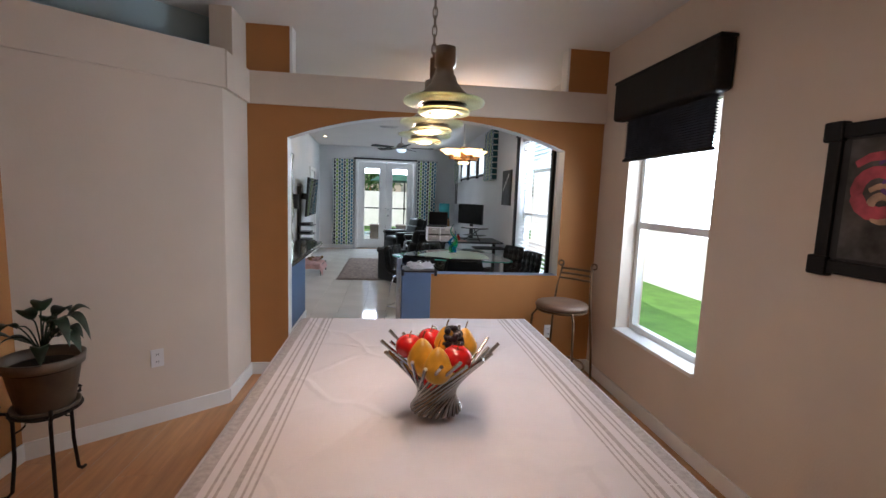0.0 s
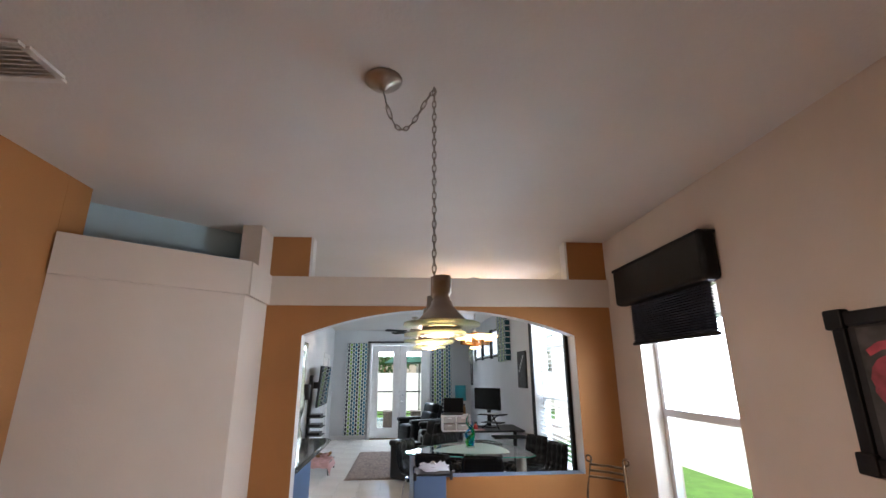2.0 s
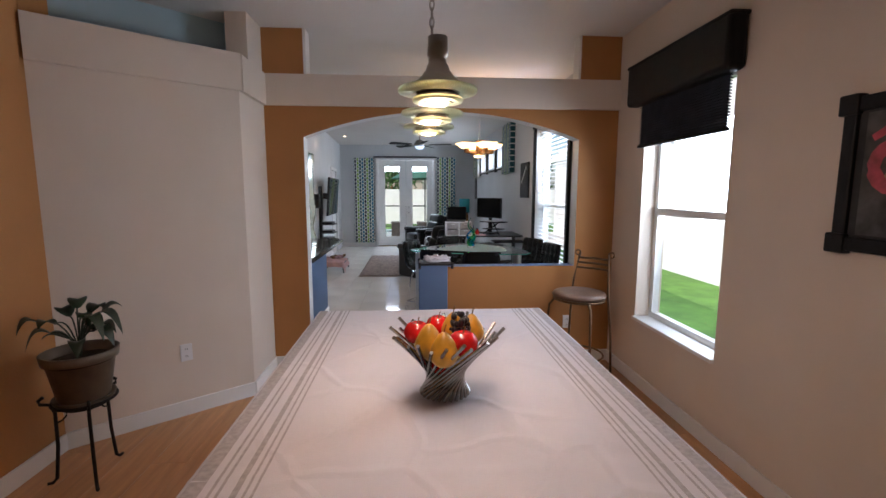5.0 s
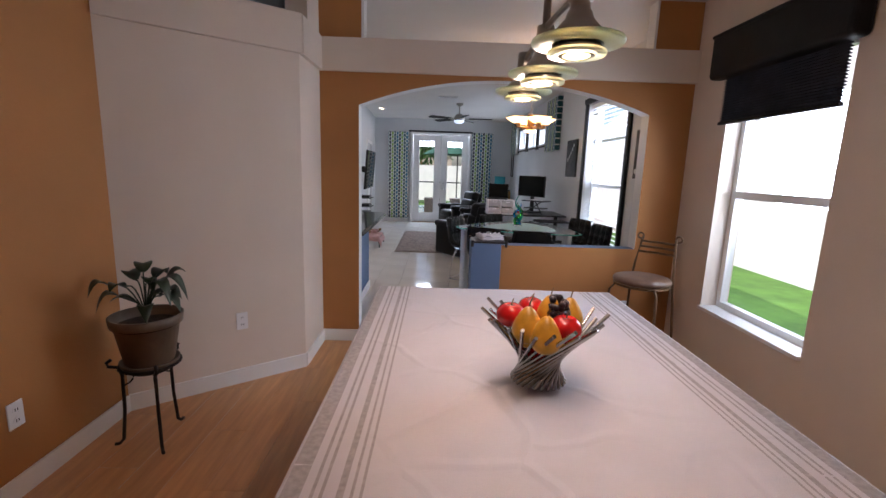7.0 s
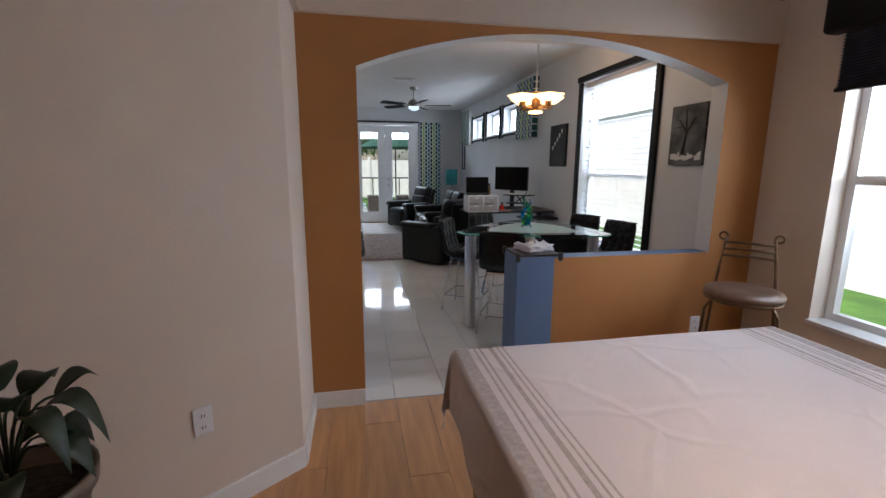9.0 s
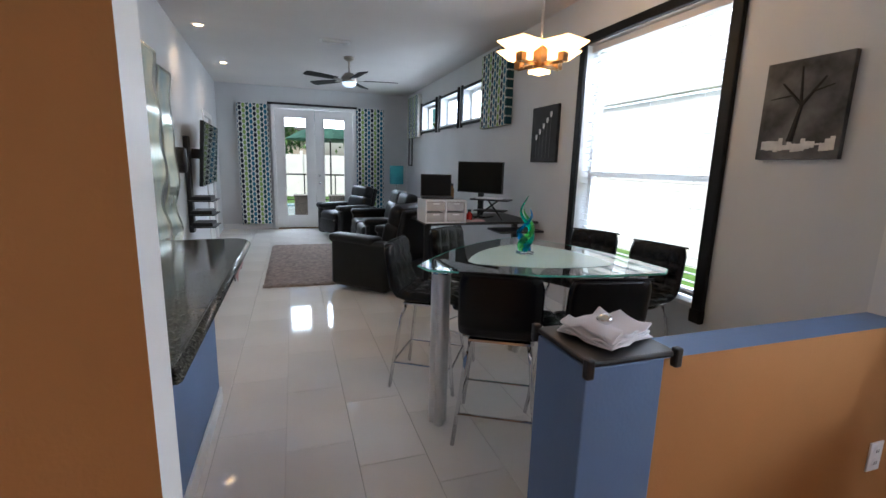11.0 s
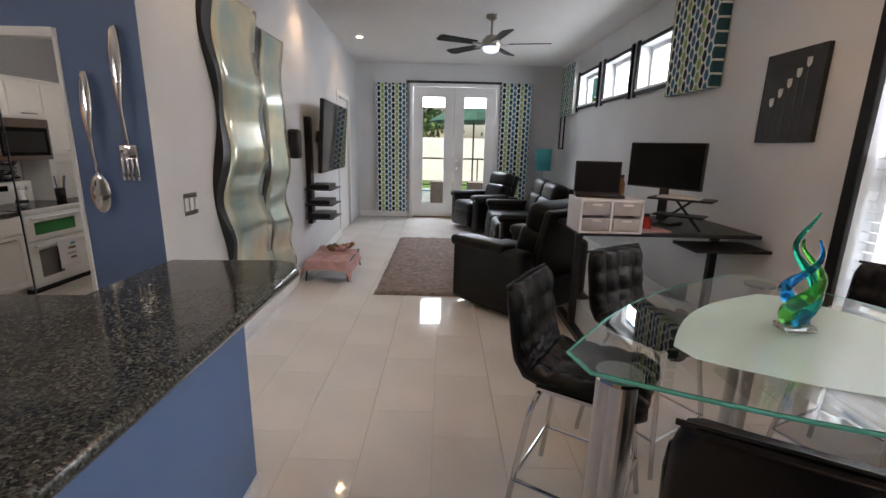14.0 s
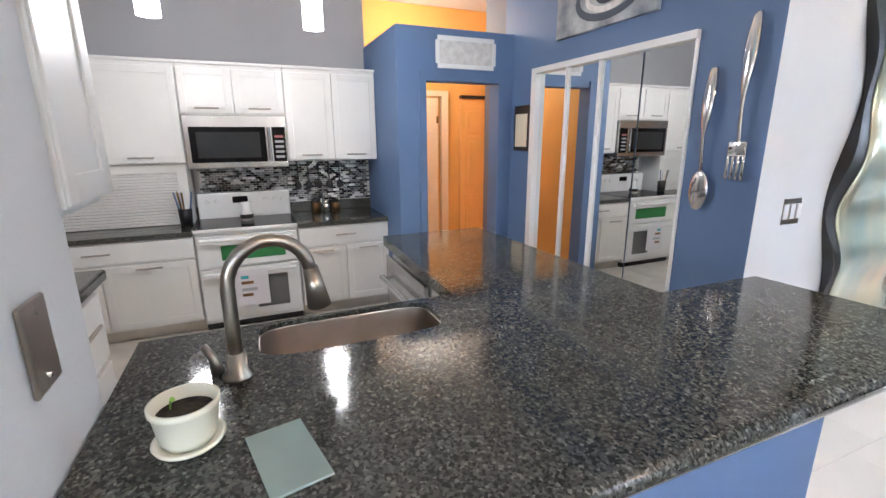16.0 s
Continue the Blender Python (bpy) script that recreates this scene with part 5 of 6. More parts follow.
part("paper", box(B(), -0.14, 0.12, -0.09, 0.06, 0.206, 0.216), SHELLP, ri)
for nm, x, y, r, h, c in (("water_bottle", 1.19, 8.22, 0.028, 0.16, PINK), ("cup", 1.28, 8.16, 0.03, 0.09, FRUITR), ("pen_cup", 1.13, 8.27, 0.022, 0.12, BRONZE)):
    bt = thing(nm, "small coloured desk " + nm.replace("_", " "), nm.split("_")[-1], at=(x, y, 0.826 + 0.215 if x < 1.18 else 0.826))
    z0 = 0.0
    part("body", lathe(B(), [(r * 0.9, z0), (r, z0 + 0.01), (r, z0 + h * 0.7), (r * 0.6, z0 + h * 0.85), (r * 0.55, z0 + h)]), c, bt, smooth=True)
    part("cap", lathe(B(), [(r * 0.6, h), (r * 0.6, h + 0.02), (0.001, h + 0.022)]), BLACKM, bt)
pp = thing("paper_folder", "pink paper folder lying on the desk edge", "folder", at=(1.25, 8.10, 0.826), rz=10)
part("cover", box(B(), -0.15, 0.15, -0.06, 0.1, 0, 0.012, 0.003), PINK, pp)

# made-up teal drum on a pole for the wall's teal square, black wall frame
tl = thing("floor_lamp", "teal drum on a slim chrome pole, standing in for a teal square on the wall", "lamp", at=(1.66, 13.15, 0))
part("base", lathe(B(), [(0.12, 0), (0.12, 0.02), (0.02, 0.03), (0.001, 0.03)]), CHROME, tl)
part("pole", rod(B(), (0, 0, 0.02), (0, 0, 1.0), 0.009), CHROME, tl)
part("shade", lathe(B(), [(0.14, 0.95), (0.14, 1.32), (0.135, 1.32), (0.135, 0.95)]), TEALM, tl, smooth=True)
bf = thing("wall_frame", "narrow empty black frame hanging on the wall", "frame", at=(1.999, 13.32, 1.62))
bm = B()
box(bm, -0.02, 0, -0.14, -0.115, -0.3, 0.3)
box(bm, -0.02, 0, 0.115, 0.14, -0.3, 0.3)
box(bm, -0.02, 0, -0.115, 0.115, -0.3, -0.275)
box(bm, -0.02, 0, -0.115, 0.115, 0.275, 0.3)
part("rim", bm, BLACKW, bf)

# ceiling fan
fx, fy = 0.42, 10.6
cf = thing("ceiling_fan", "five-bladed black ceiling fan with nickel motor and glass light bowl", "ceiling fan", at=(fx, fy, 0))
part("canopy", lathe(B(), [(0.07, H - 0.001), (0.068, H - 0.03), (0.02, H - 0.06)]), NICKEL, cf, smooth=True)
part("downrod", rod(B(), (0, 0, 2.52), (0, 0, H - 0.05), 0.012), NICKEL, cf)
part("motor", lathe(B(), [(0.02, 2.56), (0.06, 2.55), (0.10, 2.50), (0.115, 2.46), (0.09, 2.435), (0.09, 2.425)]), NICKEL, cf, smooth=True)
part("light_bowl", lathe(B(), [(0.001, 2.365), (0.05, 2.372), (0.085, 2.395), (0.095, 2.428), (0.001, 2.43)]), COOLGLOW, cf, smooth=True)
for k in range(5):
    a = 2 * math.pi * k / 5 - 0.16
    bm = prism(B(), [(0.2, -0.05), (0.62, -0.07), (0.66, -0.05), (0.66, 0.05), (0.62, 0.07), (0.2, 0.05)], -0.004, 0.004)
    bl2 = part("blade", bm, BLACKW, cf)
    bl2.matrix_basis = Matrix.Rotation(a, 4, 'Z') @ pose(0, 0, 2.46, 11)
    part("blade_arm", box(B(), 0.08, 0.24, -0.02, 0.02, -0.008, -0.003), NICKEL, bl2)

# television on the west wall
tv = thing("television", "flat black television on a wall arm, turned into the room", "television", at=(-1.335, 10.42, 1.40), rz=0)
part("housing", box(B(), -0.02, 0.02, -0.64, 0.64, -0.36, 0.37, 0.006), BLACKM, tv)
part("screen", box(B(), 0.0195, 0.022, -0.63, 0.63, -0.345, 0.36), TVGLASS, tv)
part("wall_arm", box(B(), -0.195, -0.02, -0.04, 0.04, -0.06, 0.06, 0.004), BLACKM, tv)
tv.matrix_basis = pose(-1.335, 10.42, 1.40, 0, 4, 2)
ts = thing("media_shelf", "black wall-mounted media shelves with boxes under the television", "shelf", at=(west(9.9) + 0.001, 9.95, 0.55))
part("spine", box(B(), 0, 0.05, -0.06, 0.06, -0.05, 1.05, 0.006), BLACKM, ts)
for z in (0.02, 0.16, 0.32):
    s_ = part("shelf_board", box(B(), 0.02, 0.30, -0.2, 0.2, z, z + 0.012, 0.004), BLACKM, ts)
    part("media_box", box(B(), 0.05, 0.26, -0.16, 0.14, z + 0.013, z + 0.055, 0.004), BLACKM, s_)
sp = thing("game_console", "black rounded speaker mounted beside the television", "speaker", at=(west(9.3) + 0.06, 9.35, 1.33))
part("body", box(B(), -0.06, 0.05, -0.05, 0.05, -0.13, 0.13, 0.03, 3), BLACKM, sp, smooth=True)

# wavy wall art
for k, (y0, z1, w) in enumerate(((7.95, 2.20, 0.57), (8.65, 2.13, 0.44))):
    wa = thing("metal_wall_art", "tall wavy brushed-metal wall art panel with black wavy side", "wall art", "pair of wavy panels", at=(west(y0) + 0.004, y0, 0.26))
    bm = B()
    n = 64
    L = z1 - 0.26
    cols = []
    for i in range(n + 1):
        z = L * i / n
        dx = 0.04 + (0.013 + 0.008 * math.sin(2.3 * z + k)) * math.sin(2 * math.pi * z / 0.44 + 1.2 * k + 0.8 * math.sin(3 * z))
        dy = 0.045 * math.sin(2 * math.pi * z / 0.95 + k)
        cols.append([bm.verts.new((dx, dy + j * w / 6, z)) for j in range(7)])
    for a, b in zip(cols, cols[1:]):
        for j in range(6):
            bm.faces.new((a[j], a[j + 1], b[j + 1], b[j]))
    ext = bmesh.ops.extrude_face_region(bm, geom=bm.faces[:])
    for v in ext["geom"]:
        if isinstance(v, bmesh.types.BMVert):
            v.co.x -= 0.004
    bmesh.ops.recalc_face_normals(bm, faces=bm.faces[:])
    part("panel", bm, ARTSTEEL, wa, smooth=True)
    bm = B()
    cols = []
    for i in range(n + 1):
        z = L * i / n
        dx = 0.036 + (0.013 + 0.008 * math.sin(2.3 * z + k)) * math.sin(2 * math.pi * z / 0.44 + 1.2 * k + 0.8 * math.sin(3 * z))
        dy = 0.045 * math.sin(2 * math.pi * z / 0.95 + k)
        ww = 0.052 + 0.028 * math.sin(2 * math.pi * z / 0.9 + 1.5)
        cols.append([bm.verts.new((0.002, dy - ww - 0.02, z)), bm.verts.new((dx, dy - ww - 0.02, z)), bm.verts.new((dx, dy - 0.001, z)), bm.verts.new((0.002, dy - 0.001, z))])
    for a, b in zip(cols, cols[1:]):
        for j in range(4):
            bm.faces.new((a[j], a[(j + 1) % 4], b[(j + 1) % 4], b[j]))
    bm.faces.new(cols[0])
    bm.faces.new(list(reversed(cols[-1])))
    bmesh.ops.recalc_face_normals(bm, faces=bm.faces[:])
    part("wavy_side", bm, BLACKM, wa, "black wavy edge")
    part("mount", box(B(), 0.0, 0.008, 0.12, 0.3, 0.05, L - 0.1), BLACKM, wa)

outlet((west(7.55), 7.55, 1.02), 90, "brushed metal switch plate with three toggles", NICKEL, 3)

# dog bed with blanket and toys
db = thing("pet_bed", "raised black-framed pet cot draped with a pink blanket", "pet bed", at=(-1.22, 9.78, 0))
part("mat", box(B(), -0.2, 0.2, -0.30, 0.30, 0.165, 0.19, 0.01), BLACKM, db)
for sx in (-1, 1):
    part("rail", rod(B(), (sx * 0.2, -0.32, 0.18), (sx * 0.2, 0.32, 0.18), 0.012), BLACKM, db)
    for sy in (-1, 1):
        part("leg", tube(B(), [(sx * 0.19, sy * 0.30, 0.18), (sx * 0.2, sy * 0.31, 0.09), (sx * 0.21, sy * 0.32, 0.0)], [0.014, 0.011, 0.008], 8), BLACKM, db)
bk = thing("pink_blanket", "rumpled pink fleece blanket on the pet cot", "blanket", at=(-1.22, 9.74, 0.19))
bm = B()
g = []
for i in range(31):
    g.append([])
    for j in range(37):
        x, y = -0.25 + 0.5 * i / 30, -0.34 + 0.62 * j / 36
        z = 0.025 + 0.03 * noise.noise(Vector((x * 8, y * 8, 1))) + 0.035 * noise.noise(Vector((x * 3, y * 3, 7)))
        ed = max(0, abs(x) - 0.20) + max(0, -y - 0.30)
        g[-1].append(bm.verts.new((x, y, max(0.006, z) - 2.2 * ed)))
for i in range(30):
    for j in range(36):
        bm.faces.new((g[i][j], g[i + 1][j], g[i + 1][j + 1], g[i][j + 1]))
part("fleece", bm, PINK, bk, smooth=True)
rnd = random.Random(4)
for k in range(6):
    ty = thing("plush_toy", "small worn plush toy lying on the pet cot", "toy", "toys on the pet cot", at=(-1.30 + rnd.uniform(0, 0.2), 9.90 + rnd.uniform(-0.08, 0.14), 0.245))
    part("body", ball(B(), (0, 0, 0), 0.04, 1.2, 1.0, 0.8, 10, 8), [BRONZE, PINK, TAN][k % 3], ty, smooth=True)
    part("head", ball(B(), (0.045, 0.01, 0.02), 0.026, u=10, v=8), [BRONZE, PINK, TAN][k % 3], ty, smooth=True)

for x, y in ((-1.26, 9.8), (-1.27, 11.76), (-1.20, 7.9)):
    dl = thing("downlight", "recessed round ceiling downlight, lit warm", "downlight", "ceiling downlights", at=(x, y, H))
    part("trim_ring", lathe(B(), [(0.04, -0.001), (0.06, -0.001), (0.058, -0.008), (0.042, -0.008), (0.04, -0.001)]), TRIM, dl)
    part("lens", lathe(B(), [(0.001, -0.004), (0.04, -0.004), (0.04, -0.002)]), DOWNGLOW, dl)
    lamp("downlight_glow", 'SPOT', look((x, y, H - 0.03), (x - 0.05, y, 0)), 12, (1.0, 0.70, 0.42), spot=radians(110), radius=0.04)

# ---- kitchen ----
pn = thing("peninsula", "blue-panelled kitchen peninsula base with white cabinet side", "kitchen peninsula", at=(0, 0, 0))
part("bar_panel", box(B(), -0.86, -0.785, 5.14, 6.72, 0, 0.878, 0.003), BLUE, pn, "blue painted panel")
part("end_panel", box(B(), -1.0, -0.862, 6.5, 6.715, 0, 0.878, 0.003), BLUE, pn)
bm = box(B(), -1.27, -0.865, 5.14, 6.33, 0.09, 0.69)
box(bm, -1.095, -0.865, 5.14, 6.33, 0.69, 0.878)
box(bm, -1.27, -1.095, 5.14, 5.355, 0.69, 0.878)
box(bm, -1.27, -1.095, 5.797, 6.33, 0.69, 0.878)
part("cabinet_body", bm, WHITELAC, pn)
part("toe_kick", box(B(), -1.2, -0.865, 5.14, 6.33, 0, 0.09), BLACKM, pn)
part("baseboard_strip", box(B(), -0.784, -0.77, 5.14, 6.72, 0, 0.09, 0.003), TRIM, pn)
rc = thing("base_cabinet", "white return base cabinet beside the dishwasher", "cabinet", at=(0, 0, 0))
part("body", box(B(), -2.06, -1.275, 5.93, 6.34, 0.09, 0.878), WHITELAC, rc)
part("drawer_front", box(B(), -1.56, -1.30, 5.912, 5.93, 0.72, 0.86, 0.004), WHITELAC, rc)
dw = thing("dishwasher", "stainless steel dishwasher under the granite return", "dishwasher", at=(-1.85, 5.915, 0.1))
part("door", box(B(), -0.2, 0.27, -0.02, 0.0, 0, 0.75, 0.006), STEEL, dw)
part("handle", rod(B(), (-0.17, -0.05, 0.66), (0.24, -0.05, 0.66), 0.012), STEEL, dw)
for x in (-0.15, 0.22):
    part("handle_post", rod(B(), (x, -0.05, 0.66), (x, -0.015, 0.66), 0.008), STEEL, dw)
ct = thing("granite_counter", "speckled black granite worktop with rounded edges, wrapping the corner", "worktop", at=(0, 0, 0.88))
bm = B()
strips = [[(-1.10, 5.135), (-0.60, 5.135), (-0.60, 6.74), (-0.625, 6.80), (-0.68, 6.825), (-1.065, 6.80), (-1.075, 6.41), (-1.10, 6.409)],
          [(-1.30, 5.135), (-1.10, 5.135), (-1.10, 5.36), (-1.30, 5.36)], 
          [(-1.30, 5.79), (-1.10, 5.79), (-1.10, 6.409), (-1.30, 6.40)], [(-2.10, 5.90), (-1.30, 5.875), (-1.30, 6.40), (-2.10, 6.37)]]
for st in strips:
    bm.faces.new([bm.verts.new((x, y, 0)) for x, y in st])
RA = [2 * math.pi * k / 48 for k in range(48)]


def corner_round(a, hx, hy, e):
    c, s = math.cos(a), math.sin(a)
    return hx * math.copysign(abs(c) ** e, c), hy * math.copysign(abs(s) ** e, s)


inner, outer = [], []
for a in RA:
    x, y = corner_round(a, 0.091, 0.205, 0.42)
    inner.append(bm.verts.new((-1.20 + x, 5.575 + y, 0)))
    g = max(abs(math.cos(a)), abs(math.sin(a)))
    outer.append(bm.verts.new((-1.20 + 0.10 * math.cos(a) / g, 5.575 + 0.215 * math.sin(a) / g, 0)))
for k in range(48):
    bm.faces.new((inner[k], outer[k], outer[(k + 1) % 48], inner[(k + 1) % 48]))
bmesh.ops.remove_doubles(bm, verts=bm.verts[:], dist=1e-4)
ext = bmesh.ops.extrude_face_region(bm, geom=bm.faces[:])
for v in ext["geom"]:
    if isinstance(v, bmesh.types.BMVert):
        v.co.z += 0.04
bmesh.ops.recalc_face_normals(bm, faces=bm.faces[:])
part("slab", bm, GRANITE, ct)
part("nosing", tube(B(), [(-0.602, 5.135, 0.02), (-0.602, 6.0, 0.02), (-0.602, 6.735, 0.02), (-0.627, 6.797, 0.02), (-0.68, 6.822, 0.02), (-1.06, 6.798, 0.02)], 0.0205, 10), GRANITE, ct, smooth=True)
sk = thing("sink", "undermount stainless steel sink bowl", "sink", at=(-1.20, 5.575, 0.70))
bm = B()
rings = []
for z, g_ in ((0.208, -0.0085), (0.02, -0.014), (0.0, -0.035)):
    hx, hy = 0.098 + g_, 0.213 + g_
    rings.append([bm.verts.new((hx * math.copysign(abs(math.cos(a)) ** 0.4, math.cos(a)), hy * math.copysign(abs(math.sin(a)) ** 0.4, math.sin(a)), z)) for a in [2 * math.pi * k / 40 for k in range(40)]])
for a, b in zip(rings, rings[1:]):
    for k in range(40):
        bm.faces.new((a[k], a[(k + 1) % 40], b[(k + 1) % 40], b[k]))
bm.faces.new(rings[-1])
part("bowl", bm, SINKSTEEL, sk, smooth=True)
part("drain", lathe(B(), [(0.001, 0.002), (0.028, 0.002), (0.034, 0.006), (0.038, 0.004), (0.04, 0.001)]), CHROME, sk, "chrome drain ring", smooth=True)
part("rim_bead", tube(B(), [(0.0885 * math.copysign(abs(math.cos(a)) ** 0.4, math.cos(a)), 0.2035 * math.copysign(abs(math.sin(a)) ** 0.4, math.sin(a)), 0.207) for a in [2 * math.pi * k / 40 for k in range(40)]], 0.0018, 6, True), SINKSTEEL, sk)
fa = thing("kitchen_faucet", "brushed nickel gooseneck faucet with pull-down spray", "faucet", at=(-1.055, 5.335, 0.92), rz=0)
arc = [(0, 0, 0), (0, 0, 0.10), (0, 0, 0.17)]
for k in range(1, 12):
    a = math.pi * (1 - k / 11.5)
    arc.append((-0.014 * (1 - math.cos(math.pi - a)), 0.072 + 0.072 * math.cos(a), 0.17 + 0.078 * math.sin(a)))
part("base", lathe(B(), [(0.026, 0), (0.026, 0.008), (0.018, 0.018), (0.017, 0.05), (0.001, 0.05)]), NICKEL, fa, smooth=True)
part("neck", tube(B(), arc, 0.0125, 12), NICKEL, fa, smooth=True)
end = Vector(arc[-1])
part("spray_head", rod(B(), end + Vector((0, 0, 0.005)), end + Vector((-0.004, 0.012, -0.075)), 0.014, 0.023, 16), NICKEL, fa, smooth=True)
part("lever", tube(B(), [(-0.03, -0.035, 0.0), (-0.035, -0.04, 0.03), (-0.04, -0.055, 0.055)], [0.012, 0.009, 0.007], 8), NICKEL, fa, smooth=True)
kp = thing("small_plant_pot", "small cream ceramic pot on a saucer with a seedling", "flower pot", at=(-0.885, 5.275, 0.921))
part("saucer", lathe(B(), [(0.034, 0), (0.045, 0.006), (0.048, 0.012), (0.043, 0.012), (0.03, 0.006)]), CERAMIC, kp, smooth=True)
part("pot", lathe(B(), [(0.031, 0.006), (0.038, 0.02), (0.043, 0.06), (0.046, 0.062), (0.046, 0.07), (0.041, 0.07), (0.039, 0.05), (0.001, 0.05)]), CERAMIC, kp, smooth=True)
part("soil", lathe(B(), [(0.001, 0.056), (0.038, 0.052), (0.038, 0.048)]), SOIL, kp)
part("seedling", tube(B(), [(-0.01, -0.02, 0.05), (-0.008, -0.018, 0.066), (-0.004, -0.014, 0.072)], [0.0015, 0.0015, 0.004], 6), mat("fresh_green", (0.25, 0.5, 0.06), 0.5), kp)
co_ = thing("glass_coaster", "pale green glass board lying on the granite", "board", at=(-0.80, 5.40, 0.9215), rz=12)
part("plate", box(B(), -0.07, 0.07, -0.04, 0.04, 0, 0.004, 0.001), BOARDGLASS, co_)


def front(o, y0, y1, z0, z1, x, handle=None):
    """A cabinet door with a raised frame, facing +x."""
    d = part("door", box(B(), x, x + 0.018, y0 + 0.004, y1 - 0.004, z0 + 0.004, z1 - 0.004, 0.003), WHITELAC, o)
    bm = B()
    t = 0.05
    if z1 - z0 > 0.2:
        box(bm, x + 0.017, x + 0.023, y0 + 0.006, y0 + t, z0 + 0.006, z1 - 0.006, 0.002)
        box(bm, x + 0.017, x + 0.023, y1 - t, y1 - 0.006, z0 + 0.006, z1 - 0.006, 0.002)
        box(bm, x + 0.017, x + 0.023, y0 + t, y1 - t, z0 + 0.006, z0 + t, 0.002)
        box(bm, x + 0.017, x + 0.023, y0 + t, y1 - t, z1 - t, z1 - 0.006, 0.002)
        part("door_rim", bm, WHITELAC, d)
    if handle:
        bm = B()
        rod(bm, (x + 0.042, (y0 + y1) / 2 - 0.075, handle), (x + 0.042, (y0 + y1) / 2 + 0.075, handle), 0.006, n=8)
        for yy in (-0.05, 0.05):
            rod(bm, (x + 0.042, (y0 + y1) / 2 + yy, handle), (x + 0.015, (y0 + y1) / 2 + yy, handle), 0.004, n=6)
        part("handle", bm, NICKEL, d)


UZ0, UZ1, UX = 1.17, 1.83, -3.85
for y0, y1, z0, z1, nd in ((3.75, 4.46, UZ0, UZ1, 2), (4.46, 4.985, UZ0, UZ1, 1), (4.985, 5.665, 1.50, UZ1, 2), (5.665, 6.35, UZ0, UZ1, 2)):
    uc = thing("wall_cabinet", "white framed wall cabinet with bar handles", "cabinet", "upper kitchen cabinets")
    part("body", box(B(), -4.149, UX, y0 + 0.001, y1 - 0.001, z0, z1), WHITELAC, uc)
    for k in range(nd):
        a = y0 + (y1 - y0) * k / nd
        b = y0 + (y1 - y0) * (k + 1) / nd
        front(uc, a, b, z0 + 0.005, z1 - 0.02, UX, z0 + 0.045)
    part("crown", box(B(), -4.149, UX + 0.03, y0, y1, z1, z1 + 0.02, 0.004), WHITELAC, uc)
mw = thing("microwave", "stainless over-range microwave with dark glass door", "microwave", at=(-3.80, 5.325, 1.135))
part("body", box(B(), -0.345, 0, -0.335, 0.335, 0, 0.362, 0.005), STEEL, mw)
part("door_glass", box(B(), 0.0, 0.012, -0.30, 0.19, 0.04, 0.285, 0.004), SCREEN, mw)
part("window", box(B(), 0.012, 0.014, -0.26, 0.15, 0.07, 0.25, 0.003), mat("oven_window", (0.03, 0.032, 0.034), 0.12), mw)
part("control_panel", box(B(), 0.0, 0.013, 0.235, 0.325, 0.04, 0.285, 0.003), SCREEN, mw)
for k in range(5):
    part("button_row", box(B(), 0.013, 0.0145, 0.25, 0.31, 0.065 + k * 0.036, 0.082 + k * 0.036), mat("grey_print", (0.35, 0.1, 0.1) if k == 4 else (0.3, 0.3, 0.31), 0.5), mw)
part("handle", rod(B(), (0.032, 0.212, 0.05), (0.032, 0.212, 0.28), 0.009), STEEL, mw)
LX_ = -3.60
for y0, y1 in ((3.9, 4.985), (5.665, 6.35)):
    lc = thing("base_cabinet", "white framed base cabinet with drawers above doors", "cabinet", "lower kitchen cabinets")
    part("body", box(B(), -4.149, LX_, y0 + 0.001, y1 - 0.001, 0.09, 0.70), WHITELAC, lc)
    part("toe_kick", box(B(), -4.149, LX_ - 0.05, y0 + 0.001, y1 - 0.001, 0, 0.09), KTILE, lc)
    nd = 2
    for k in range(nd):
        a, b = y0 + (y1 - y0) * k / nd, y0 + (y1 - y0) * (k + 1) / nd
        front(lc, a, b, 0.10, 0.545, LX_, 0.515)
    front(lc, y0, y1, 0.555, 0.695, LX_, 0.63)
    wt = thing("granite_counter", "black granite worktop with low upstand on the stove run", "worktop")
    part("slab", box(B(), -4.149, LX_ + 0.03, y0 + 0.001, y1 - 0.001, 0.701, 0.735, 0.006), GRANITE, wt)
    part("upstand", box(B(), -4.149, -4.13, y0 + 0.001, y1 - 0.001, 0.735, 0.82, 0.003), GRANITE, wt)
sv = thing("stove", "white freestanding double-oven electric stove", "stove", at=(-3.60, 5.325, 0))
part("body", box(B(), -0.53, 0, -0.335, 0.335, 0.05, 0.72, 0.004), APPLI, sv)
part("cooktop", box(B(), -0.46, 0.02, -0.337, 0.337, 0.72, 0.738, 0.004), SCREEN, sv)
part("cooktop_trim", box(B(), 0.021, 0.03, -0.337, 0.337, 0.715, 0.74, 0.003), APPLI, sv)
bgd = part("backguard", box(B(), -0.53, -0.46, -0.335, 0.335, 0.72, 0.93, 0.01), APPLI, sv)
part("display", box(B(), -0.461, -0.457, -0.09, 0.02, 0.85, 0.90, 0.002), SCREEN, bgd)
for y in (-0.27, -0.2, 0.15, 0.22, 0.28):
    part("knob", lathe(B(), [(0.018, 0), (0.017, 0.015), (0.001, 0.017)], n=14), APPLI, bgd).matrix_basis = pose(-0.46, y, 0.865, 0, 90, 0)
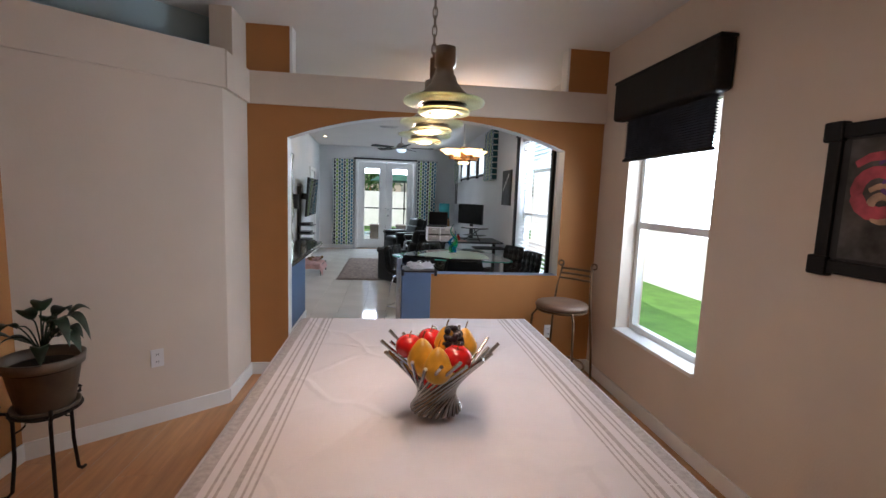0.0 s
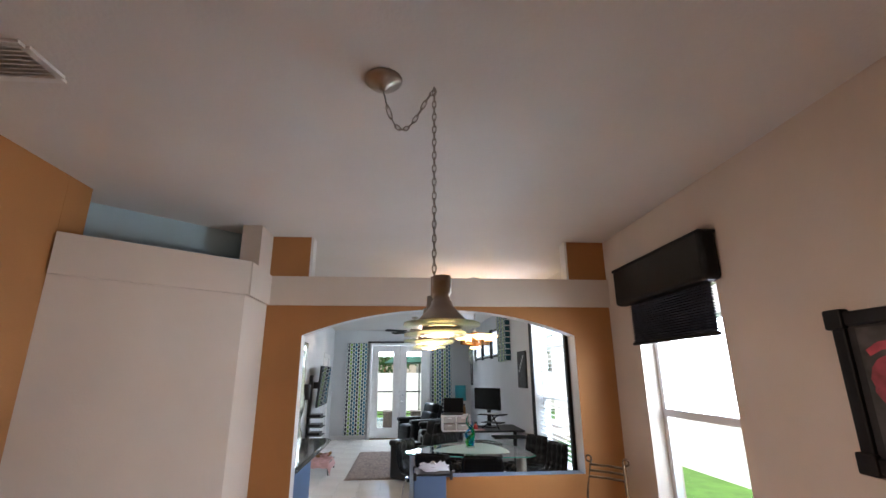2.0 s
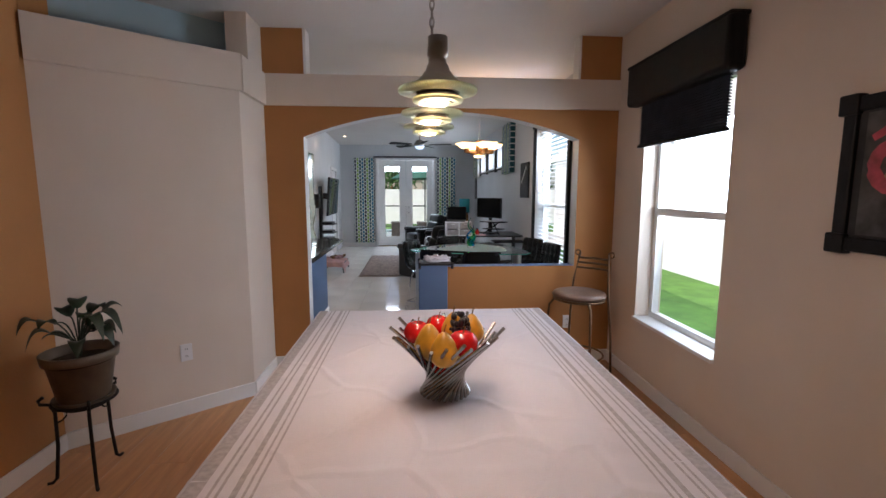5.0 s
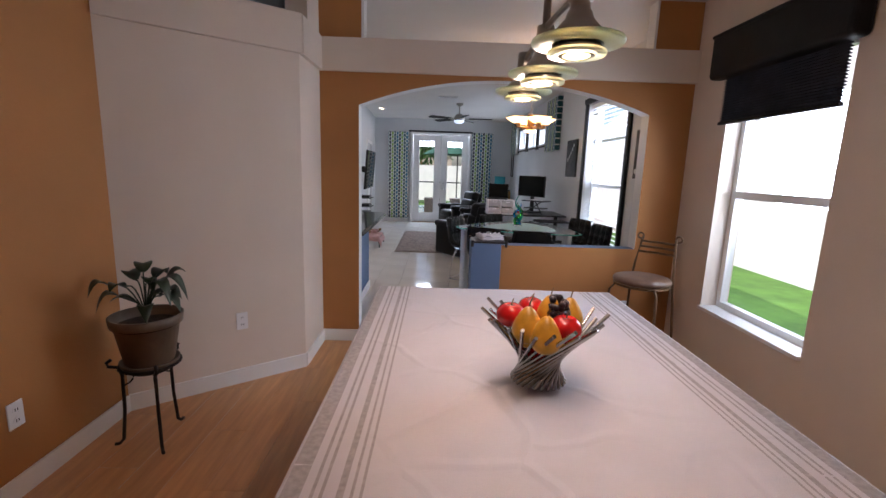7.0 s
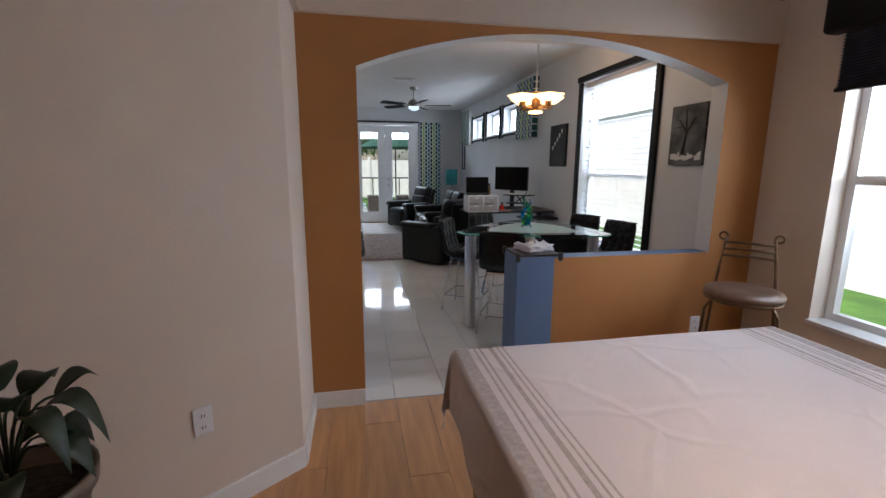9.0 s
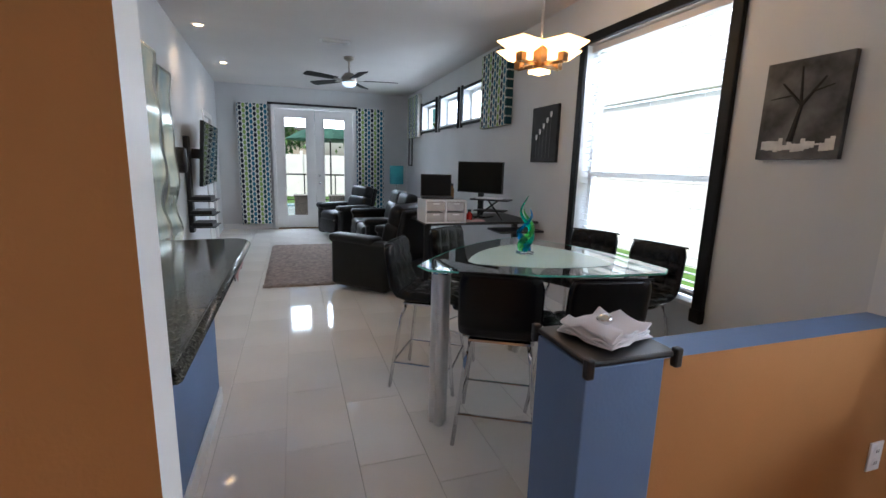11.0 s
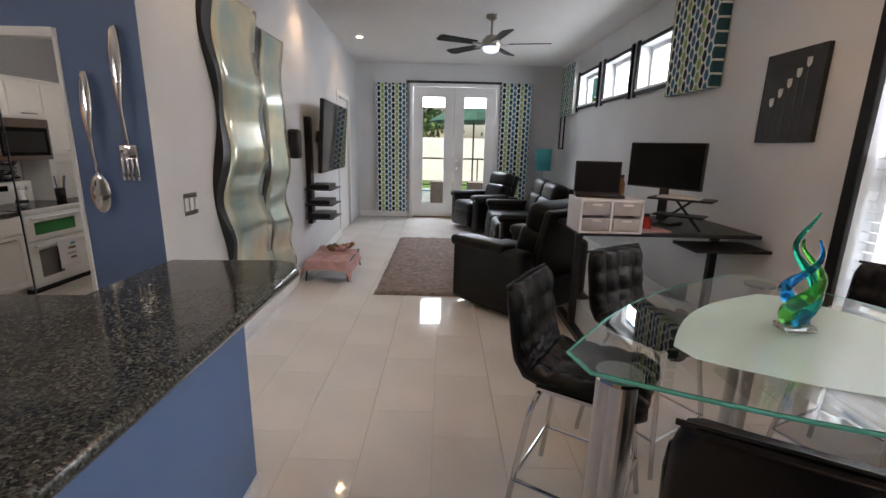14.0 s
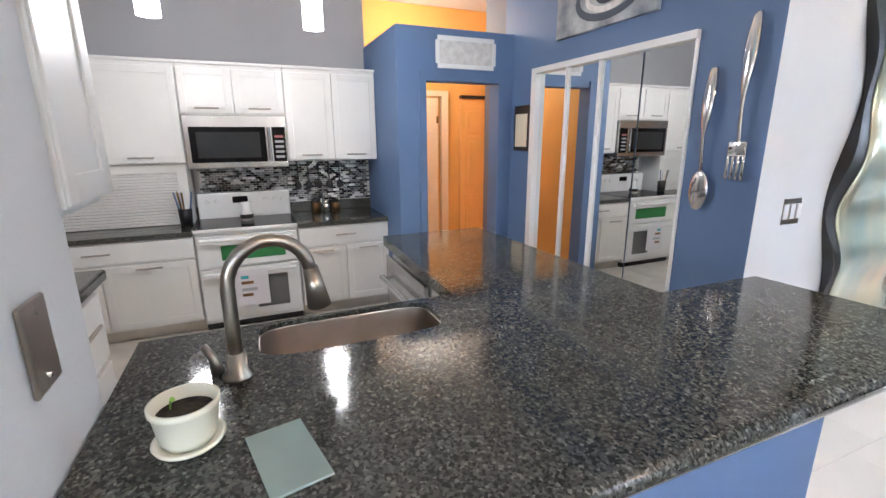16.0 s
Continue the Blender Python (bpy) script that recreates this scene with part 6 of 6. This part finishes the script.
up_ = part("oven_door", box(B(), 0.0, 0.025, -0.325, 0.325, 0.47, 0.69, 0.005), APPLI, sv)
part("oven_window", box(B(), 0.025, 0.028, -0.18, 0.24, 0.515, 0.62, 0.003), mat("green_oven_glass", (0.04, 0.20, 0.07), 0.12), up_)
part("handle", rod(B(), (0.06, -0.3, 0.665), (0.06, 0.3, 0.665), 0.013), APPLI, up_)
lo_ = part("oven_door", box(B(), 0.0, 0.025, -0.325, 0.325, 0.08, 0.455, 0.005), APPLI, sv)
part("handle", rod(B(), (0.06, -0.3, 0.425), (0.06, 0.3, 0.425), 0.013), APPLI, lo_)
part("oven_window", box(B(), 0.025, 0.028, 0.02, 0.24, 0.14, 0.38, 0.003), mat("grey_oven_glass", (0.16, 0.16, 0.16), 0.15), lo_)
part("drawer", box(B(), -0.5, -0.02, -0.33, 0.33, 0.0, 0.05), BLACKM, sv)
tw = thing("dish_towel", "white dish towel with a printed owl hanging on the oven handle", "towel", at=(-3.525, 5.30, 0.43))
bm = box(B(), 0, 0.006, -0.09, 0.13, -0.25, 0.012, 0.002)
part("fabric", bm, CLOTH, tw)
for k, (z, w) in enumerate(((-0.05, 0.05), (-0.09, 0.08), (-0.14, 0.1), (-0.18, 0.07))):
    part("printed_bar", box(B(), 0.0062, 0.0072, -0.05 + 0.0, -0.05 + w, z, z + 0.022), [TEALM, BRONZE, GREY, BRONZE][k], tw)
# tambour appliance garage
ag = thing("appliance_garage", "white tambour-door appliance garage under the wall cabinet", "cabinet", at=(-4.0, 4.53, 0.737))
part("frame", (lambda b: (box(b, 0.1, 0.13, -0.5, -0.44, 0, 0.43), box(b, 0.1, 0.13, 0.38, 0.44, 0, 0.43), box(b, 0.1, 0.13, -0.44, 0.38, 0.37, 0.43), box(b, -0.14, 0.1, -0.5, -0.48, 0, 0.43), box(b, -0.14, 0.1, 0.42, 0.44, 0, 0.43), b)[-1])(B()), WHITELAC, ag)
for k in range(18):
    part("slat", box(B(), 0.1, 0.112, -0.44, 0.38, k * 0.0205 + 0.001, k * 0.0205 + 0.019, 0.003, 1), WHITELAC, ag)
# canisters and utensils
for k, (nm, y, h, r, m) in enumerate((("canister", 5.86, 0.11, 0.035, BRONZE), ("canister", 5.945, 0.09, 0.032, CHROME), ("canister", 6.02, 0.10, 0.034, BRONZE), ("shaker_mill", 5.905, 0.15, 0.018, CHROME))):
    c = thing(nm, "small spice canister on the granite by the stove", "canister", "canisters by the stove", at=(-4.02, y, 0.736))
    part("body", lathe(B(), [(r, 0), (r, h * 0.75), (r * 0.85, h * 0.8)]), m, c, smooth=True)
    part("lid", lathe(B(), [(r * 0.9, h * 0.8), (r * 0.9, h), (r * 0.3, h + 0.01), (0.001, h + 0.02)]), BLACKM if k != 1 else CHROME, c, smooth=True)
tb = thing("utensil_crock", "dark crock holding kitchen utensils beside the stove", "utensil holder", at=(-3.85, 4.93, 0.736))
part("crock", lathe(B(), [(0.04, 0), (0.045, 0.12), (0.04, 0.12), (0.036, 0.01)]), BLACKM, tb, smooth=True)
for k in range(5):
    a = k * 1.3
    part("utensil", rod(B(), (0.02 * math.cos(a), 0.02 * math.sin(a), 0.02), (0.06 * math.cos(a), 0.06 * math.sin(a), 0.24), 0.006), [BRONZE, BLUE, CHROME][k % 3], tb)
tm = thing("coffee_jar", "glass jar with a dark lid standing on the stove", "jar", at=(-3.86, 5.33, 0.739))
part("jar", lathe(B(), [(0.045, 0), (0.045, 0.05), (0.03, 0.09), (0.034, 0.14), (0.001, 0.14)]), APPLI, tm, smooth=True)
part("band", lathe(B(), [(0.046, 0.02), (0.047, 0.035), (0.046, 0.05)]), BLACKM, tm)
for k in range(5):
    ut = thing("hanging_utensil", "black kitchen utensil hanging on the backsplash", "utensil", "utensils on the rail", at=(-4.10, 5.74 + k * 0.085, 1.13))
    part("handle", rod(B(), (0, 0, -0.14), (0, 0, 0.02), 0.006), BLACKM, ut)
    part("head", ball(B(), (0, 0, -0.17), 0.03, 0.35, 0.9, 1.2, 10, 8), BLACKM, ut, smooth=True)

# blue wall things
for nm, x0, lab in (("giant_spoon", -1.615, "oversized silver spoon hung on the blue wall"), ("giant_fork", -1.465, "oversized silver fork hung on the blue wall")):
    o = thing(nm, lab, "wall decor", at=(x0, 7.24, 1.05 if nm == "giant_spoon" else 1.17))
    top = 0.57 if nm == "giant_spoon" else 0.63
    bm = B()
    rows = []
    for k in range(25):
        t = k / 24
        z = 0.13 + (top - 0.13) * t
        w = 0.008 + 0.022 * math.sin(math.pi * min(1, max(0, (t - 0.35) / 0.65)) * 0.85) ** 1.2 if t > 0.35 else 0.008
        y = -0.012 - 0.018 * math.sin(math.pi * t)
        rows.append([bm.verts.new((-w, y, z)), bm.verts.new((-w * 0.6, y - 0.008, z)), bm.verts.new((w * 0.6, y - 0.008, z)), bm.verts.new((w, y, z))])
    for a, b in zip(rows, rows[1:]):
        for j in range(4):
            bm.faces.new((a[j], a[(j + 1) % 4], b[(j + 1) % 4], b[j]))
    bm.faces.new(rows[0]); bm.faces.new(list(reversed(rows[-1])))
    bmesh.ops.recalc_face_normals(bm, faces=bm.faces[:])
    part("handle", bm, CHROME, o, smooth=True)
    if nm == "giant_spoon":
        part("bowl", ball(B(), (0, -0.018, 0.055), 0.05, 0.92, 0.22, 1.75, 18, 12), CHROME, o, smooth=True)
    else:
        part("neck", box(B(), -0.038, 0.038, -0.026, -0.014, 0.09, 0.15, 0.006), CHROME, o, smooth=True)
        for k in range(4):
            x = -0.032 + k * 0.0213
            part("tine", box(B(), x - 0.006, x + 0.006, -0.024, -0.016, -0.005, 0.1, 0.003), CHROME, o, smooth=True)
ab = thing("abstract_canvas", "grey marbled abstract canvas high on the blue wall", "picture", at=(-2.33, 7.249, 2.10))
part("canvas", box(B(), -0.38, 0.38, -0.03, 0, -0.18, 0.22, 0.003), SWIRL, ab)
for k, (r, w) in enumerate(((0.15, 0.02), (0.10, 0.016), (0.05, 0.014))):
    pts = [(0.05 + 1.6 * r * math.cos(t), -0.031, -0.02 + 0.75 * r * math.sin(t)) for t in [2 * math.pi * j / 26 for j in range(26)]]
    bm = tube(B(), pts, w, 8, True)
    for v in bm.verts:
        v.co.y = -0.0312 + (v.co.y + 0.031) * 0.06
    part("painted_ring", bm, [mat("slate_pigment", (0.05, 0.07, 0.10), 0.6), WP, mat("dark_slate_pigment", (0.03, 0.04, 0.06), 0.6)][k], ab)
cb = thing("wall_clipboard", "black-framed notice hung on the blue wall", "notice", at=(-3.08, 7.249, 1.40))
part("board", box(B(), -0.10, 0.10, -0.02, 0, -0.16, 0.16, 0.004), BLACKM, cb)
part("sheet", box(B(), -0.075, 0.075, -0.0225, -0.0205, -0.13, 0.10), CERAMIC, cb)
rg2 = vent("return_air_vent", (-3.249, 6.865, 1.91), 0.22, 0.09, TRIM, 90, 90, 9)
blank_plate((-0.89, 5.131, 1.10), 180)
fcab = thing("wall_cabinet", "white end cabinet hung beside the kitchen wall opening", "cabinet", at=(0, 0, 0))
part("body", box(B(), -1.30, -1.057, 4.55, 5.118, 1.225, 2.3, 0.004), WHITELAC, fcab)
fdoor = part("door", box(B(), -1.298, -1.06, 5.119, 5.137, 1.24, 2.29, 0.003), WHITELAC, fcab)
for q in ((-1.294, -1.25, 1.245, 2.285), (-1.108, -1.064, 1.245, 2.285), (-1.25, -1.108, 1.245, 1.29), (-1.25, -1.108, 2.24, 2.285)):
    part("door_rim", box(B(), q[0], q[1], 5.136, 5.142, q[2], q[3], 0.002), WHITELAC, fdoor)
kc = thing("base_cabinet", "white drawer cabinet with black granite top by the kitchen wall", "cabinet", at=(0, 0, 0))
part("body", box(B(), -1.95, -1.06, 4.45, 4.88, 0, 0.88), WHITELAC, kc)
for z in (0.15, 0.4, 0.64):
    d = part("drawer", box(B(), -1.93, -1.5, 4.88, 4.897, z, z + 0.22, 0.004), WHITELAC, kc)
    part("handle", rod(B(), (-1.8, 4.925, z + 0.15), (-1.6, 4.925, z + 0.15), 0.006), NICKEL, d)
ktop = thing("granite_counter", "short black granite worktop on the drawer cabinet", "worktop")
part("slab", box(B(), -2.0, -1.06, 4.45, 4.91, 0.882, 0.92, 0.008), GRANITE, ktop)
for x, y in ((-2.7, 5.75), (-2.7, 5.05)):
    pd = thing("glass_pendant", "slim white glass cylinder pendant, lit", "pendant lamp", "kitchen pendants", at=(x, y, 0))
    part("cord", rod(B(), (0, 0, 2.12), (0, 0, H), 0.004, n=6), BLACKM, pd)
    part("cap", rod(B(), (0, 0, 2.09), (0, 0, 2.14), 0.03), NICKEL, pd)
    part("shade", rod(B(), (0, 0, 1.865), (0, 0, 2.09), 0.048, n=20), WHITEGLOW, pd)
    lamp("pendant_glow", 'POINT', pose(x, y, 1.80), 5.5, (1.0, 0.95, 0.90), radius=0.06)
# unseen fill lamp without a fixture, added to brighten the hall
lamp("hall_fill", 'POINT', pose(-4.45, 7.0, 2.35), 20, (1.0, 0.90, 0.75), radius=0.1)

# ---- outdoors ----
slab("ground", -40, 60, -40, 80, -0.4, -0.16, GRASS)
slab("patio_pavement", -4, 6, 13.82, 18.0, -0.158, -0.02, PAVER)
slab("pool_water", -6, -0.3, 16.0, 19.5, -0.018, -0.006, WATER)
nh = thing("neighbour_house", "white stucco neighbouring house with pale grey shingle roof", "house", at=(5.7, 4, -0.16))
part("wall", box(B(), 0, 4, -14, 14, 0, 2.85), STUCCO, nh)
bm = B()
prof = [(-0.06, 2.80), (4.7, 6.7), (4.7, 6.85), (-0.06, 2.92)]
v0 = [bm.verts.new((x, -14.5, z)) for x, z in prof]
v1 = [bm.verts.new((x, 14.5, z)) for x, z in prof]
bm.faces.new(v0); bm.faces.new(list(reversed(v1)))
for j in range(4):
    bm.faces.new((v0[j], v1[j], v1[(j + 1) % 4], v0[(j + 1) % 4]))
bmesh.ops.recalc_face_normals(bm, faces=bm.faces[:])
part("roof", bm, PALEROOF, nh)
part("fascia", box(B(), -0.09, -0.06, -14.5, 14.5, 2.78, 2.94), TRIM, nh)
wf = thing("vinyl_fence", "white vinyl privacy fence behind the patio", "fence", at=(0, 24, -0.16))
for k in range(12):
    part("fence_panel", box(B(), -12 + 2 * k + 0.06, -12 + 2 * k + 1.94, -0.03, 0.03, 0.05, 1.8), STUCCO, wf)
    part("fence_post", box(B(), -12 + 2 * k - 0.06, -12 + 2 * k + 0.06, -0.06, 0.06, 0, 1.95), STUCCO, wf)
bh = thing("far_house", "low tan house with dark roof beyond the fence", "house", at=(-6, 34, -0.16))
part("wall", box(B(), -7, 7, 0, 6, 0, 2.8), mat("tan_stucco", (0.5, 0.42, 0.34), 0.9), bh)
part("roof", box(B(), -7.6, 7.6, -0.6, 6.6, 2.8, 4.2, 0.6, 1), SHINGLE, bh)
um = thing("patio_umbrella", "dark green patio umbrella standing open by the pool", "umbrella", at=(0.75, 18.3, -0.02))
part("pole", rod(B(), (0, 0, 0), (0, 0, 2.5), 0.025), BLACKM, um)
part("canopy", lathe(B(), [(1.3, 2.02), (0.9, 2.25), (0.4, 2.42), (0.001, 2.5), (0.4, 2.39), (0.9, 2.21), (1.28, 2.0)], n=8), GREENFAB, um)
sa = thing("shade_sail", "teal awning fabric stretched over the patio", "awning", at=(0, 15.6, 2.55))
bm = B()
vs4 = [bm.verts.new(p) for p in ((-3, -1.6, 0.1), (3.5, -1.6, 0.1), (3.0, 1.4, -0.22), (0, 1.0, -0.12), (-3, 1.4, -0.25))]
bm.faces.new(vs4)
ext = bmesh.ops.extrude_face_region(bm, geom=bm.faces[:])
for v in ext["geom"]:
    if isinstance(v, bmesh.types.BMVert):
        v.co.z -= 0.01
part("fabric", bm, TEALFAB, sa)
for x in (-2.9, 3.2):
    part("post", rod(B(), (x, 1.35, -2.57), (x, 1.35, -0.2), 0.04), BLACKM, sa)
for x in (-0.12, 0.62):
    dx = thing("deck_box", "brown wicker storage box on the patio", "storage box", "boxes outside the doors", at=(x, 14.25, -0.02))
    part("body", box(B(), -0.22, 0.22, -0.2, 0.2, 0, 0.62, 0.012), WICKER, dx)
    part("lid", box(B(), -0.235, 0.235, -0.21, 0.21, 0.62, 0.66, 0.01), WICKER, dx)
pr_ = thing("pool_railing", "low black metal railing by the pool", "railing", at=(0, 19.7, -0.02))
part("rail", rod(B(), (-4, 0, 0.95), (4, 0, 0.95), 0.025), BLACKM, pr_)
part("rail", rod(B(), (-4, 0, 0.12), (4, 0, 0.12), 0.02), BLACKM, pr_)
for k in range(9):
    part("post", rod(B(), (-4 + k, 0, 0), (-4 + k, 0, 0.95), 0.02), BLACKM, pr_)
pc = thing("patio_chair", "dark metal patio chair on the pavers", "chair", at=(1.35, 16.6, -0.02))
for sx in (-1, 1):
    part("side_frame", tube(B(), [(sx * 0.27, -0.28, 0), (sx * 0.27, -0.25, 0.42), (sx * 0.27, 0.22, 0.38), (sx * 0.27, 0.42, 0.95)], 0.016, 8), BLACKM, pc)
    part("rocker", tube(B(), [(sx * 0.27, 0.3, 0), (sx * 0.27, 0.2, 0.38), (sx * 0.27, -0.05, 0.60), (sx * 0.27, -0.28, 0.60)], 0.014, 8), BLACKM, pc)
part("sling", (lambda b: (prism(b, [(-0.26, -0.25), (0.26, -0.25), (0.26, 0.22), (-0.26, 0.22)], 0.385, 0.395), box(b, -0.26, 0.26, 0.28, 0.3, 0.42, 0.92), b)[-1])(B()), GREY, pc)
rnd = random.Random(12)
for tx, ty, th in ((-5, 27, 4.5), (3.2, 27.5, 3.6), (7, 26, 4.2), (-1, 29, 3.2)):
    tr_ = thing("tree", "leafy green garden tree beyond the fence", "tree", "trees beyond the fence", at=(tx, ty, -0.16))
    part("trunk", tube(B(), [(0, 0, 0), (0.05, 0, th * 0.4), (-0.05, 0.1, th * 0.75)], [0.13, 0.1, 0.05], 8), BRONZE, tr_)
    bm = B()
    for k in range(420):
        p = Vector((rnd.gauss(0, 0.6), rnd.gauss(0, 0.6), th * 0.75 + rnd.gauss(0, 0.55)))
        q = Euler((rnd.uniform(0, 6), rnd.uniform(0, 6), rnd.uniform(0, 6))).to_matrix()
        s_ = rnd.uniform(0.10, 0.22)
        bm.faces.new([bm.verts.new(p + q @ Vector(c) * s_) for c in ((-1, 0, 0), (0, -0.45, 0.1), (1, 0, 0), (0, 0.45, 0.1))])
    part("crown", bm, BUSH, tr_)

# ---- floor pieces and backsplash ----


def pieces(name, parent, x0, x1, y0, y1, w, l, gap, m, z, th, skip=None, along='y', shift=0.5):
    """Lay oblong pieces in staggered rows; alike pieces share one mesh."""
    cache = {}
    step, k = w, 0
    a = x0 if along == 'y' else y0
    aend = x1 if along == 'y' else y1
    while a < aend - 1e-4:
        b0, bend = (y0, y1) if along == 'y' else (x0, x1)
        b = b0 - l * ((k * shift) % 1.0)
        while b < bend - 1e-4:
            p, q = max(b, b0), min(b + l, bend)
            aw = min(w, aend - a)
            if q - p > 0.01 and aw > 0.01:
                X0, X1, Y0, Y1 = (a, a + aw, p, q) if along == 'y' else (p, q, a, a + aw)
                if not (skip and skip((X0 + X1) / 2, (Y0 + Y1) / 2)):
                    key = (round(X1 - X0, 3), round(Y1 - Y0, 3))
                    if key not in cache:
                        hx, hy = key[0] / 2 - gap / 2, key[1] / 2 - gap / 2
                        bm = box(B(), -hx, hx, -hy, hy, -th, 0)
                        es = [e for e in bm.edges if all(v.co.z > -1e-6 for v in e.verts)]
                        bmesh.ops.bevel(bm, geom=es, offset=0.0012, segments=1, affect='EDGES')
                        o = finish(name, bm, m, parent)
                        cache[key] = o.data
                    else:
                        o = new(name, cache[key])
                        o.parent = parent
                    o.location = ((X0 + X1) / 2, (Y0 + Y1) / 2, z)
            b += l
        a += step
        k += 1


fl1, fl2 = bpy.data.objects["floor_dining"], bpy.data.objects["floor_family"]
pieces("plank", fl1, -1.75, 2.0, -1.2, 5.02, 0.19, 1.25, 0.0012, WOOD, 0.0, 0.012, None, 'y', 0.37)
pieces("tile", fl2, -1.379, 2.0, 5.03, 13.66, 0.318, 0.57, 0.0016, TILE, 0.0, 0.012, None, 'y', 0.35)
pieces("tile", fl2, -1.697, -1.379, 7.38, 13.66, 0.318, 0.57, 0.0016, TILE, 0.0, 0.012)
pieces("tile", fl2, -5.2, -1.379, 5.03, 7.25, 0.61, 0.61, 0.004, KTILE, 0.0, 0.012, None, 'y', 0.0)
bsp = structure(new("backsplash"))
part("mortar", box(B(), -4.149, -4.143, 4.985, 6.35, 0.80, 1.17), GROUT, bsp)
rnd = random.Random(2)
mms = [mat("mosaic_black", (0.012, 0.012, 0.014), 0.12), mat("mosaic_silver", (0.55, 0.56, 0.57), 0.18, 0.7), mat("mosaic_grey", (0.20, 0.21, 0.22), 0.2), mat("mosaic_white", (0.70, 0.71, 0.71), 0.2)]
mesh_m = []
for m in mms:
    o = part("mosaic_tile", box(B(), 0, 0.005, 0.0015, 0.0435, 0.001, 0.0165), m, bsp)
    mesh_m.append(o.data)
    o.location = (-4.143, 4.985, 0.80 + 0.018 * len(mesh_m))
row = 0
z = 0.825
count = 0
joined = {k: B() for k in range(4)}
while z < 1.165:
    y = 4.985 - (0.0225 if row % 2 else 0) + 0.046
    while y < 6.32:
        k = rnd.choices(range(4), (0.42, 0.25, 0.2, 0.13))[0]
        if count < 290 and y > 5.6:
            o = new("mosaic_tile", mesh_m[k])
            o.parent = bsp
            o.location = (-4.143, y, z)
            count += 1
        else:
            box(joined[k], -4.143, -4.138, y + 0.0015, y + 0.0435, z + 0.001, z + 0.0165)
        y += 0.0455
    z += 0.018
    row += 1
for k in range(4):
    o = part("mosaic_rest", joined[k], mms[k], bsp)
    o["kind"] = "stuff"
